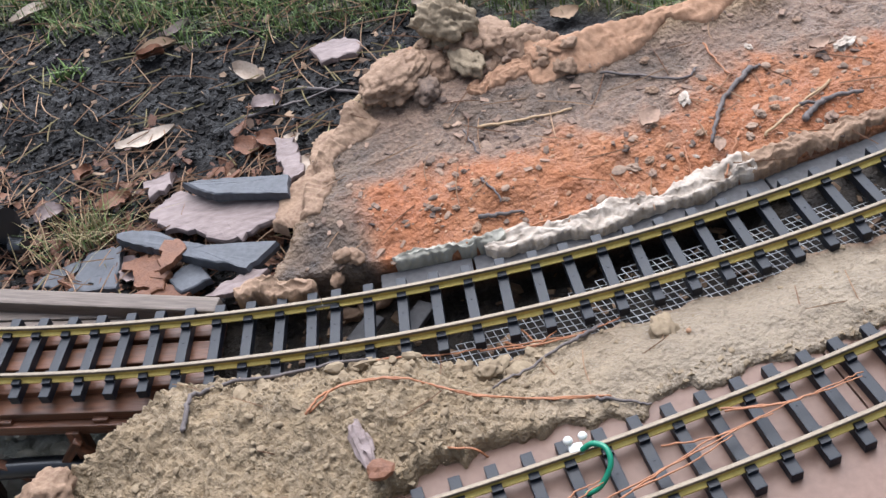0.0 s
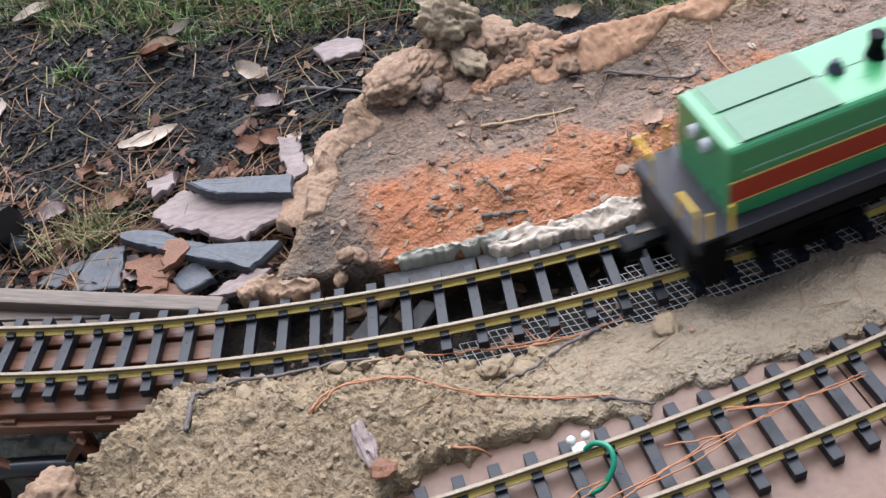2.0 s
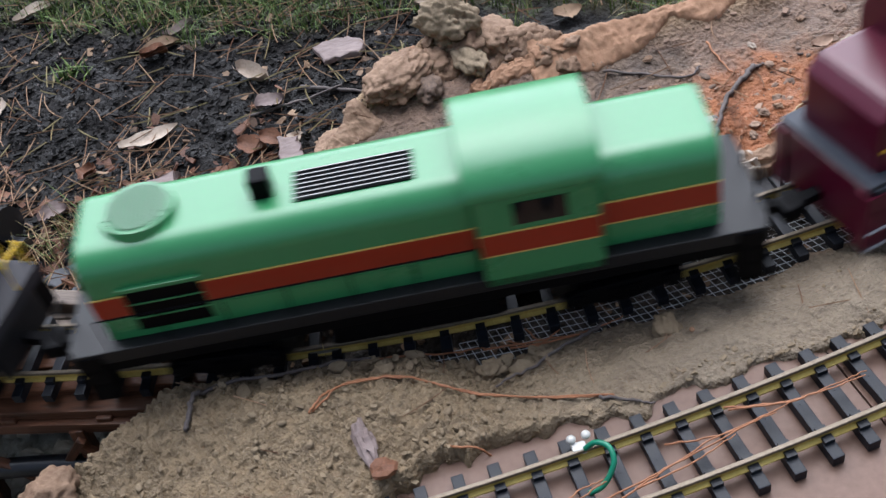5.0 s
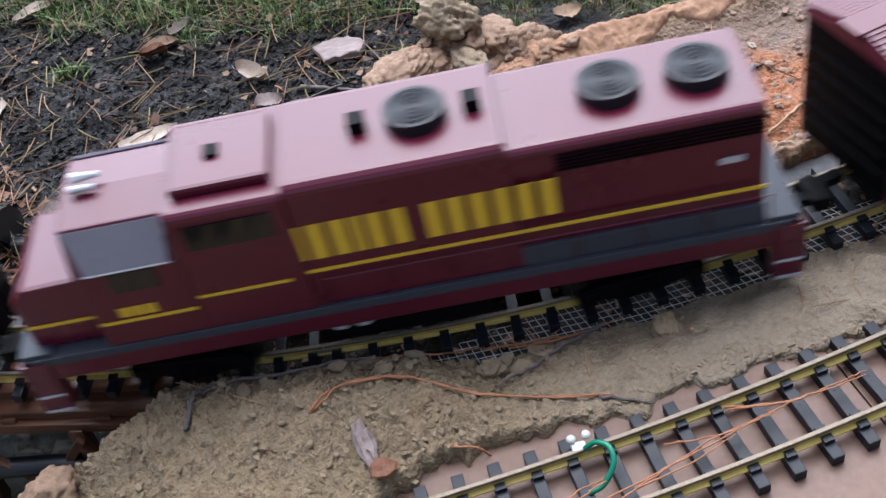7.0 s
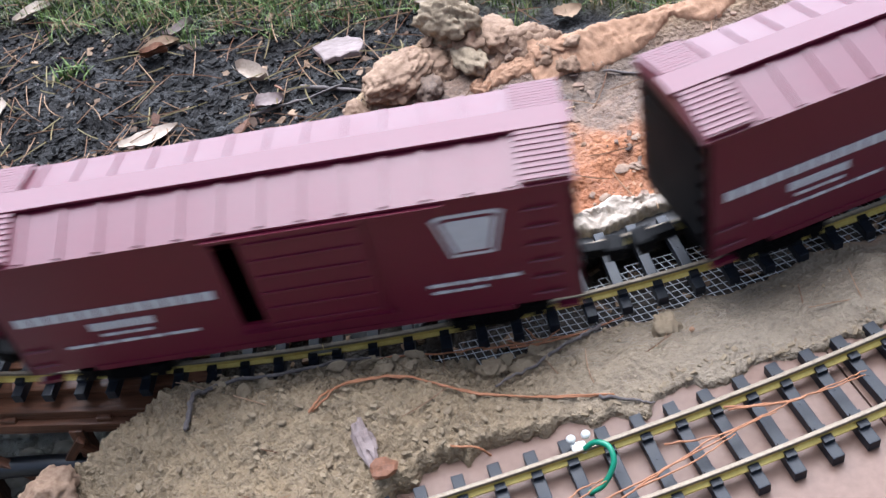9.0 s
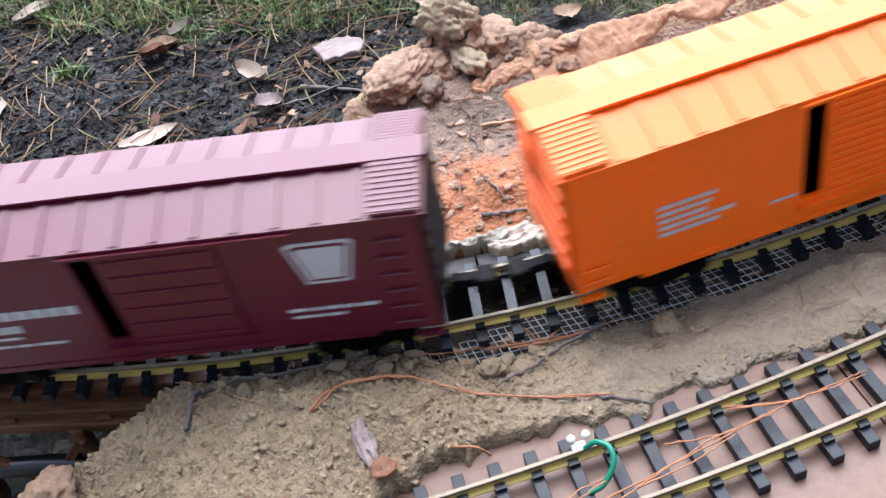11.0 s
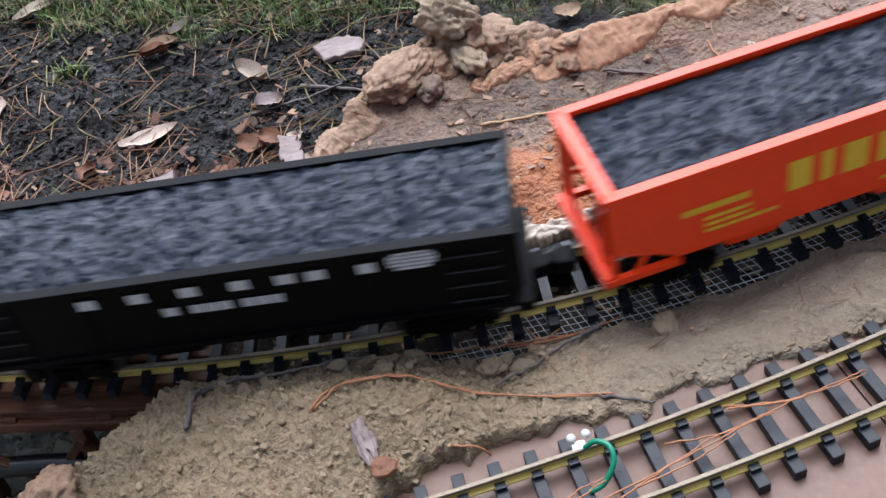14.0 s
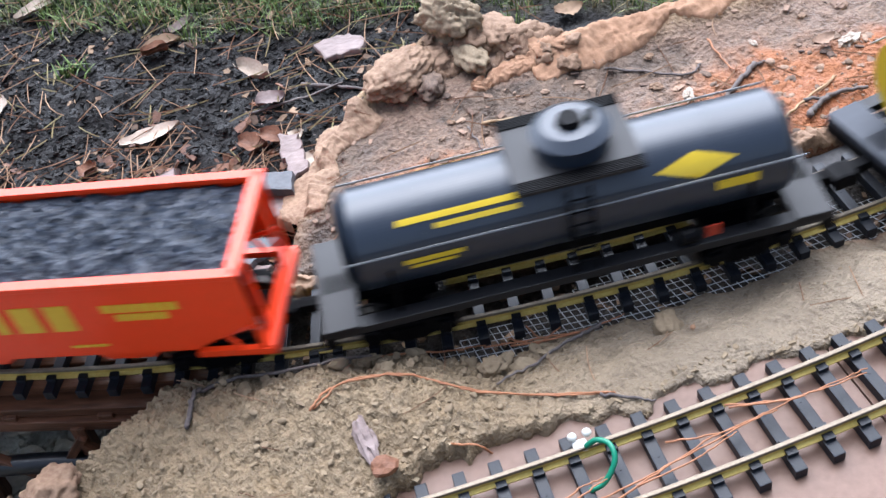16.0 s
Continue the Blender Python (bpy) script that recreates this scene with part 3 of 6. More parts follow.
def sideframe_mesh(wb):
    prof = [(-wb / 2 - 0.010, 0.011), (-wb / 2 + 0.006, 0.011), (-0.012, 0.006), (0.012, 0.006), (wb / 2 - 0.006, 0.011), (wb / 2 + 0.010, 0.011),
            (wb / 2 + 0.010, 0.021), (wb / 2 - 0.004, 0.025), (-wb / 2 + 0.004, 0.025), (-wb / 2 - 0.010, 0.021)]
    bm = prism(prof, -0.003, 0.003, "Y", bev=0.0008)
    for x in (-wb / 2, wb / 2):
        box(x - 0.006, x + 0.006, -0.006, -0.002, 0.010, 0.022, 0.001, bm)
    for x in (-0.008, 0, 0.008):
        rod((x, -0.0045, 0.009), (x, -0.0045, 0.022), 0.0026, seg=8, bm=bm)
    return mesh_of(bm, "sideframe", M["black"])


M["steel_dark"] = paint("darkened_wheel_steel", (0.07, 0.065, 0.06), 0.4, metal=0.7)
WHEELSET = wheelset_mesh()


def truck(root, x, wb=0.058, hw=0.038):
    t = part("truck", box(-wb / 2, wb / 2, -hw + 0.004, hw - 0.004, 0.020, 0.027, 0.001), M["black"], root, at=pose(x, 0, 0, 0, 0, math.degrees(x / RC)))
    side = sideframe_mesh(wb)
    for d in (-1, 1):
        o = new("sideframe", side)
        o.parent = t
        o.matrix_basis = pose(0, d * hw, 0, 0, 0, 0 if d < 0 else 180)
    for d in (-1, 1):
        w = new("wheelset", WHEELSET)
        w.parent = t
        w.matrix_basis = pose(d * wb / 2, 0, WR)
        WHEELS.append((w, d * wb / 2))
    return t


def coupler(root, x, d, z=0.028):
    bm = box(min(x, x + d * 0.03), max(x, x + d * 0.03), -0.0045, 0.0045, z - 0.005, z + 0.003, 0.001)
    box(x + d * 0.028 - 0.008, x + d * 0.028 + 0.008, -0.010, 0.008, z - 0.007, z + 0.006, 0.0025, bm)
    part("coupler", bm, M["black"], root)


def vehicle(name, label, category, s_ref, t_ref, half, bogie):
    root = new(name)
    tagged(root, label, category, group="train")
    MOVING.append((root, s_ref, t_ref, bogie))
    for d in (-1, 1):
        coupler(root, d * half, d)
    return root


def strip(profile_z, x0, x1, y, mat, root, name, z1=None, t=0.0008, label=""):
    """A raised band on the lens side and on the far side; profile_z is (low, high) at x0, z1 the same at x1."""
    z1 = z1 or profile_z
    for d in (-1, 1):
        prof = [(x0, profile_z[0]), (x1, z1[0]), (x1, z1[1]), (x0, profile_z[1])]
        a, b = sorted((d * y, d * (y + t)))
        part(name, prism(prof, a, b, "Y"), mat, root, label)


def handrail(root, x0, x1, y, z0, z1, n, mat, r=0.0009, name="handrail"):
    for d in (-1, 1):
        bm = tube([(x0, d * y, z1), (x1, d * y, z1)], r, 5)
        for i in range(n):
            x = x0 + (x1 - x0) * i / (n - 1)
            tube([(x, d * y, z0), (x, d * y, z1)], r, 5, bm)
        part(name, bm, mat, root)


def stairs(root, x, w, y, z0, z1, mat, n=3):
    for d in (-1, 1):
        bm = box(x - w / 2, x + w / 2, d * (y - 0.001) - 0.001, d * (y - 0.001) + 0.001, z0, z1)
        for i in range(n):
            z = z0 + (z1 - z0) * i / n
            box(x - w / 2, x + w / 2, min(d * (y - 0.014), d * y), max(d * (y - 0.014), d * y), z, z + 0.0018, 0, bm)
        for e in (-1, 1):
            box(x + e * w / 2 - 0.0008, x + e * w / 2 + 0.0008, min(d * (y - 0.014), d * y), max(d * (y - 0.014), d * y), z0, z1, 0, bm)
        part("steps", bm, mat, root)


def glyph_blocks(root, x0, x1, z0, z1, widths, mat, y, gap=0.08, name="letter_block"):
    """Plain upright blocks in place of painted characters; gap: the share left free on either side of each."""
    total = sum(abs(w) for w in widths)
    k = (x1 - x0) / total
    for d in (-1, 1):
        x = x0 if d < 0 else -x1
        for i, w in enumerate(widths):
            if w > 0:
                a, b = x + gap * w * k, x + (1 - gap) * w * k
                ya, yb = sorted((d * y, d * (y + 0.0006)))
                part(name, box(a, b, ya, yb, z0, z1), mat, root)
            x += abs(w) * k


# ---- green switcher ----
def build_switcher():
    g = vehicle("diesel_switcher", "green model diesel switcher with a red stripe and rounded cab roof", "locomotive", 0.0, 3.0, 0.214, 0.115)
    part("frame", box(-0.205, 0.205, -0.048, 0.048, 0.040, 0.047, 0.0012), M["black"], g)
    part("walkway", box(-0.214, 0.214, -0.050, 0.050, 0.047, 0.060, 0.0012), M["deck_grey"], g, "dark grey walkway edge")
    part("underframe", box(-0.05, 0.05, -0.036, 0.036, 0.018, 0.043, 0.004), M["black"], g)
    for d in (-1, 1):
        part("air_tank", rod((-0.062, d * 0.040, 0.033), (0.045, d * 0.040, 0.033), 0.008, seg=14), M["black"], g)
        part("skirt", box(-0.165, 0.165, min(d * 0.044, d * 0.049), max(d * 0.044, d * 0.049), 0.034, 0.043), M["black"], g)
    hood = prism(shoulder(0.0375, 0.056, 0.122, 0.006), -0.182, 0.036, bev=0.0015)
    hood_part = part("hood", hood, M["green"], g)
    prof = [(-0.0375, 0.056), (0.0375, 0.056), (0.0375, 0.116), (0.0315, 0.122), (-0.0315, 0.122), (-0.0375, 0.116)]
    bm = bmesh.new()
    a = [bm.verts.new((0.036, y, z)) for y, z in prof]
    b = [bm.verts.new((0.084, y * 1.12, z if z < 0.1 else z + 0.006)) for y, z in prof]
    for i in range(6):
        bm.faces.new((a[i], a[(i + 1) % 6], b[(i + 1) % 6], b[i]))
    bm.faces.new(a[::-1]), bm.faces.new(b)
    bmesh.ops.recalc_face_normals(bm, faces=bm.faces[:])
    part("hood_taper", bm, M["green"], g)
    for y in (-0.0335, 0.0015):
        part("radiator_screen", box(-0.171, -0.093, y, y + 0.032, 0.1221, 0.1235, 0.0005), M["green_panel"], g, "greyish green roof screen")
    for x in (-0.128, -0.02, 0.02):
        part("roof_seam", box(x - 0.0004 if x > -0.1 else -0.165, x + 0.0004 if x > -0.1 else 0.036, -0.0006 if x < -0.1 else -0.034, 0.0006 if x < -0.1 else 0.034, 0.1218, 0.1224), M["green_panel"], g)
    for x in (-0.046, 0.028):
        st = part("exhaust_pipe", rod((x, 0, 0.120), (x, 0, 0.130), 0.0085, 0.006, 14), M["black"], g)
        part("stack_rim", rod((x, 0, 0.130), (x, 0, 0.141), 0.0052, 0.0065, 14), M["black"], st)
    bell = part("bell", rod((-0.078, 0, 0.122), (-0.078, 0, 0.131), 0.007, 0.003, 12), M["blue_grey"], g, "small grey bell on the hood")
    strip((0.0745, 0.0925), -0.182, 0.036, 0.0376, M["red"], g, "stripe")
    strip((0.0745, 0.0925), 0.036, 0.084, 0.0395, M["red"], g, "stripe", (0.089, 0.109), 0.003)
    for z, zz in ((0.0925, 0.109), (0.0735, 0.088)):
        strip((z, z + 0.0012), -0.182, 0.036, 0.0377, M["gold"], g, "stripe_line")
        strip((z, z + 0.0012), 0.036, 0.084, 0.0396, M["gold"], g, "stripe_line", (zz, zz + 0.0012), 0.0032)
    strip((0.1000, 0.1010), -0.170, 0.036, 0.0376, M["mint"], g, "handhold_line")
    for i in range(9):
        x = -0.160 + i * 0.022
        for d in (-1, 1):
            part("hood_door", box(x, x + 0.020, min(d * 0.0376, d * 0.0384), max(d * 0.0376, d * 0.0384), 0.060, 0.072, 0.0003), M["green"], g)
    cab = part("cab", prism(arch(0.051, 0.052, 0.132, 0.132, 2)[:2] + [(0.051, 0.132), (-0.051, 0.132)], 0.085, 0.160, bev=0.0015), M["green"], g)
    part("cab_roof", prism(arch(0.054, 0.128, 0.131, 0.158, 64), 0.080, 0.166, bev=0.0015), M["green"], g, "rounded green cab roof")
    for d in (-1, 1):
        ya, yb = sorted((d * 0.0505, d * 0.0518))
        part("cab_window", prism([(0.106, 0.104), (0.140, 0.104), (0.140, 0.120), (0.130, 0.125), (0.116, 0.125), (0.106, 0.120)], ya, yb, "Y"), M["glass"], g)
        part("number_board", box(0.112, 0.126, min(d * 0.051, d * 0.0518), max(d * 0.051, d * 0.0518), 0.060, 0.071), M["gold"], g)
    strip((0.080, 0.099), 0.087, 0.159, 0.0512, M["red"], g, "cab_stripe")
    for z in (0.0788, 0.099):
        strip((z, z + 0.0012), 0.087, 0.159, 0.0513, M["gold"], g, "cab_line")
    part("rear_box", prism([(0.158, 0.052), (0.182, 0.052), (0.184, 0.078), (0.172, 0.098), (0.158, 0.106)], -0.046, 0.046, "Y", bev=0.002), M["green"], g, "green sloping box behind the cab")
    for e in (-1, 1):
        part("pilot", box(min(e * 0.208, e * 0.214), max(e * 0.208, e * 0.213), -0.033, 0.033, 0.014, 0.050, 0.001), M["grey_frame"], g)
        stairs(g, e * 0.2, 0.018, 0.051, 0.014, 0.058, M["black"])
        for d in (-1, 1):
            part("end_railing", tube([(e * 0.212, d * 0.047, 0.058), (e * 0.212, d * 0.047, 0.084), (e * 0.212, d * 0.045, 0.087), (e * 0.212, d * 0.023, 0.087), (e * 0.212, d * 0.020, 0.084), (e * 0.212, d * 0.020, 0.058)], 0.0013, 6), M["yellow"], g, "yellow end railing")
    for e in (-1, 1):
        for d in (-1, 1):
            for x in (0.186, 0.203):
                part("corner_post", box(e * x - 0.0012, e * x + 0.0012, d * 0.0485 - 0.0010, d * 0.0485 + 0.0010, 0.058, 0.084, 0.0004), M["yellow"], g, "yellow corner handrail post")
    for y in (-0.022, 0.022):
        part("headlight", rod((-0.187, y * 0.4, 0.108), (-0.181, y * 0.4, 0.108), 0.005, seg=12), M["white"], g)
    for x in (-0.115, 0.115):
        truck(g, x, 0.07, 0.040)


# ---- green road switcher ----
def build_road_switcher():
    g = vehicle("road_switcher", "green model road switcher with rounded hoods and a red stripe", "locomotive", 0.173, 4.1, 0.256, 0.145)
    part("frame", box(-0.244, 0.244, -0.049, 0.049, 0.038, 0.049, 0.0012), M["black"], g)
    part("walkway", box(-0.254, 0.254, -0.051, 0.051, 0.049, 0.061, 0.0012), M["grey_frame"], g, "black walkway edge")
    part("fuel_tank", box(-0.07, 0.06, -0.044, 0.044, 0.014, 0.040, 0.004), M["black"], g)
    part("long_hood", prism(shoulder(0.041, 0.058, 0.140, 0.020, 28), -0.222, 0.052, bev=0.004), M["green"], g)
    part("short_hood", prism(shoulder(0.041, 0.058, 0.136, 0.020, 28), 0.136, 0.222, bev=0.006), M["green"], g)
    part("cab", prism(shoulder(0.051, 0.052, 0.140, 0.004), 0.052, 0.137, bev=0.0015), M["green"], g)
    part("cab_roof", prism(arch(0.053, 0.136, 0.138, 0.163, 64), 0.048, 0.141, bev=0.0015), M["green"], g, "rounded green cab roof")
    fan = part("roof_fan", rod((-0.176, 0, 0.138), (-0.176, 0, 0.146), 0.028, 0.026, 28), M["green"], g, "round green radiator fan housing")
    bm = None
    for i in range(-6, 7):
        hw = math.sqrt(max(0.0, 0.0225 ** 2 - (i * 0.0034) ** 2))
        bm = box(-0.176 + i * 0.0034 - 0.0010, -0.176 + i * 0.0034 + 0.0010, -hw, hw, 0.1462, 0.1474, 0, bm)
    part("fan_grille", bm, M["green_panel"], fan)
    part("chimney", box(-0.096, -0.080, -0.010, 0.006, 0.138, 0.156, 0.002), M["black"], g)
    grille = part("roof_grille", box(-0.066, 0.018, -0.020, 0.010, 0.1395, 0.1412, 0.0004), M["black"], g, "dark roof grille with pale bars")
    for i in range(7):
        y = -0.0185 + i * 0.0045
        part("grille_bar", box(-0.065, 0.017, y, y + 0.0009, 0.1412, 0.1424), M["steel"], grille)
    for d in (-1, 1):
        ya, yb = sorted((d * 0.0408, d * 0.0418))
        sg = part("side_grille", box(-0.197, -0.143, ya, yb, 0.068, 0.109), M["black"], g, "black side intake grille")
        for z in (0.080, 0.094):
            part("grille_bar", box(-0.197, -0.143, min(d * 0.0418, d * 0.0424), max(d * 0.0418, d * 0.0424), z, z + 0.0012), M["green"], sg)
        part("grille_hood", box(-0.199, -0.141, min(d * 0.040, d * 0.0445), max(d * 0.040, d * 0.0445), 0.109, 0.1125, 0.0005), M["green"], g)
        part("cab_window", box(0.078, 0.115, min(d * 0.050, d * 0.0516), max(d * 0.050, d * 0.0516), 0.110, 0.130, 0), M["glass"], g)
    for a, b, y in ((-0.222, -0.198, 0.0411), (-0.142, 0.051, 0.0411), (0.053, 0.136, 0.0511), (0.138, 0.220, 0.0411)):
        strip((0.085, 0.104), a, b, y, M["red"], g, "stripe")
        strip((0.104, 0.1052), a, b, y + 0.0001, M["gold"], g, "stripe_line")
        strip((0.0838, 0.085), a, b, y + 0.0001, M["gold"], g, "stripe_line")
    for i in range(8):
        x = -0.138 + i * 0.0235
        for d in (-1, 1):
            part("hood_door", box(x, x + 0.021, min(d * 0.041, d * 0.0416), max(d * 0.041, d * 0.0416), 0.064, 0.081, 0.0003), M["green"], g)
    handrail(g, -0.222, 0.05, 0.0495, 0.061, 0.092, 7, M["black"], 0.0007)
    for e in (-1, 1):
        part("pilot", box(min(e * 0.248, e * 0.255), max(e * 0.248, e * 0.253), -0.033, 0.033, 0.012, 0.050, 0.001), M["black"], g)
        stairs(g, e * 0.240, 0.018, 0.052, 0.012, 0.058, M["black"])
        for d in (-1, 1):
            part("end_railing", tube([(e * 0.252, d * 0.048, 0.060), (e * 0.252, d * 0.048, 0.088), (e * 0.252, d * 0.046, 0.091), (e * 0.252, d * 0.021, 0.091), (e * 0.252, d * 0.018, 0.088), (e * 0.252, d * 0.018, 0.060)], 0.0013, 6), M["black"], g)
    part("headlight", rod((0.219, 0, 0.118), (0.226, 0, 0.118), 0.007, seg=14), M["steel"], g)
    for x in (-0.145, 0.145):
        truck(g, x, 0.072, 0.041)


# ---- maroon hood unit ----
def build_hood_unit():
    g = vehicle("hood_diesel", "maroon model diesel with yellow lettering and roof fans", "locomotive", -0.1240, 7.0, 0.284, 0.165)
    part("sill", box(-0.274, 0.274, -0.050, 0.050, 0.038, 0.054, 0.001), M["maroon"], g)
    part("walkway", box(-0.276, 0.276, -0.051, 0.051, 0.054, 0.062, 0.001), M["blue_grey"], g, "blue-grey walkway")
    part("side_band", box(-0.085, 0.257, -0.0475, 0.0475, 0.062, 0.080, 0.001), M["blue_grey"], g, "blue-grey battery box band")
    part("fuel_tank", box(-0.07, 0.055, -0.042, 0.042, 0.012, 0.038, 0.005), M["black"], g)
    for x in (-0.052, -0.035):
        part("fuel_cap", rod((x, -0.044, 0.034), (x, -0.041, 0.034), 0.006, seg=12), M["white"], g)
    part("nose", prism([(-0.270, 0.062), (-0.200, 0.062), (-0.200, 0.124), (-0.258, 0.122), (-0.270, 0.110)], -0.040, 0.040, "Y", bev=0.004), M["maroon"], g, "low short nose")
    cab_prof = [(-0.050, 0.062), (0.050, 0.062), (0.050, 0.134), (0.036, 0.166), (0.0, 0.170), (-0.036, 0.166), (-0.050, 0.134)]
    part("cab_front", prism(cab_prof, -0.214, -0.140, bev=0.0015), M["maroon"], g)
    for d in (-1, 1):
        bm = bmesh.new()
        vs = [bm.verts.new(v) for v in ((-0.204, d * 0.0512, 0.136), (-0.146, d * 0.0512, 0.136), (-0.141, d * 0.0385, 0.1655), (-0.212, d * 0.0385, 0.1655))]
        f = bm.faces.new(vs)
        r = bmesh.ops.extrude_face_region(bm, geom=[f])
        for v in [q for q in r["geom"] if isinstance(q, bmesh.types.BMVert)]:
            v.co += Vector((0, d * 0.0016, 0.0012))
        bmesh.ops.recalc_face_normals(bm, faces=bm.faces[:])
        part("visor", bm, M["grey_roofline"], g, "pale grey sloping cab eave")
        part("visor_edge", tube([(-0.205, d * 0.0525, 0.136), (-0.145, d * 0.0525, 0.136)], 0.0010, 5), M["white"], g)
        part("front_window", box(-0.192, -0.158, min(d * 0.0495, d * 0.0508), max(d * 0.0495, d * 0.0508), 0.114, 0.132), M["glass"], g)
        part("side_window", box(-0.130, -0.070, min(d * 0.0495, d * 0.0512), max(d * 0.0495, d * 0.0512), 0.140, 0.161, 0), M["glass"], g)
    part("cab_rear", prism(shoulder(0.050, 0.062, 0.172, 0.006), -0.140, -0.060, bev=0.0015), M["maroon"], g)
    part("roof_hatch", box(-0.134, -0.066, -0.034, 0.034, 0.171, 0.180, 0.003), M["maroon"], g)
    part("roof_vent", box(-0.110, -0.100, -0.008, 0.004, 0.180, 0.183, 0.0005), M["black"], g)
    part("hood_front", prism(shoulder(0.048, 0.062, 0.175, 0.008), -0.060, 0.088, bev=0.002), M["maroon"], g)
    part("hood_rear", prism(shoulder(0.0445, 0.062, 0.166, 0.006), 0.086, 0.257, bev=0.002), M["maroon"], g)
    for x, z in ((0.034, 0.175), (0.163, 0.166), (0.222, 0.166)):
        f = part("roof_fan", rod((x, 0, z - 0.001), (x, 0, z + 0.009), 0.0215, 0.0215, 28), M["fan_grey"], g, "dark round roof fan")
        bm = None
        for k in range(1, 5):
            pts = [(x + 0.0042 * k * math.cos(a), 0.0042 * k * math.sin(a), z + 0.0098) for a in [2 * math.pi * j / 20 for j in range(21)]]
            bm = tube(pts, 0.0006, 4, bm)
        part("fan_ring", bm, M["blue_grey"], f)
    for x in (-0.006, 0.072):
        part("roof_vent", box(x - 0.006, x + 0.006, -0.007, 0.007, 0.174, 0.184, 0.001), M["black"], g)
    for d in (-1, 1):
        for k in range(5):
            z = 0.143 + k * 0.0032
            part("louvre", box(0.118, 0.256, min(d * 0.0445, d * 0.0455), max(d * 0.0445, d * 0.0455), z, z + 0.0018), M["black"], g)
    strip((0.0965, 0.0993), -0.070, 0.257, 0.0481, M["yellow"], g, "stripe")
    strip((0.0945, 0.0970), -0.138, -0.072, 0.0502, M["yellow"], g, "stripe")
    strip((0.0845, 0.0872), -0.212, -0.142, 0.0502, M["yellow"], g, "stripe")
    strip((0.0845, 0.0872), -0.268, -0.216, 0.0402, M["yellow"], g, "stripe")
    glyph_blocks(g, -0.070, 0.119, 0.109, 0.141, [1, 1, 1, .6, 1, 1, -.5, 1, 1, 1, 1, 1, 1], M["yellow"], 0.0481, 0.15)
    glyph_blocks(g, -0.196, -0.168, 0.090, 0.099, [1, 1, 1], M["yellow"], 0.0502, name="number_bar")
    part("horn", rod((-0.205, 0.004, 0.176), (-0.185, 0.004, 0.176), 0.004, 0.002, 10), M["white"], g)
    part("horn", rod((-0.205, -0.006, 0.174), (-0.188, -0.006, 0.174), 0.003, 0.002, 10), M["white"], g)
    part("builder_plate", box(0.226, 0.242, -0.0460, -0.0450, 0.122, 0.127), M["white"], g)
    handrail(g, -0.05, 0.260, 0.0505, 0.062, 0.090, 8, M["maroon"], 0.0006)
    for e in (-1, 1):
        part("pilot", box(min(e * 0.274, e * 0.283), max(e * 0.274, e * 0.283), -0.047, 0.047, 0.010, 0.062, 0.001), M["maroon"], g)
        part("end_platform", box(min(e * 0.258, e * 0.282), max(e * 0.258, e * 0.282), -0.049, 0.049, 0.060, 0.066, 0.001), M["blue_grey"], g)
        stairs(g, e * 0.274, 0.020, 0.052, 0.006, 0.058, M["maroon"])
        part("step_edge", box(e * 0.274 - 0.010, e * 0.274 + 0.010, -0.0532, -0.0520, 0.0055, 0.0075), M["white"], g)
        part("step_edge", box(e * 0.274 - 0.010, e * 0.274 + 0.010, -0.0532, -0.0520, 0.0225, 0.0242), M["white"], g)
    for x in (-0.165, 0.165):
        truck(g, x, 0.078, 0.041)


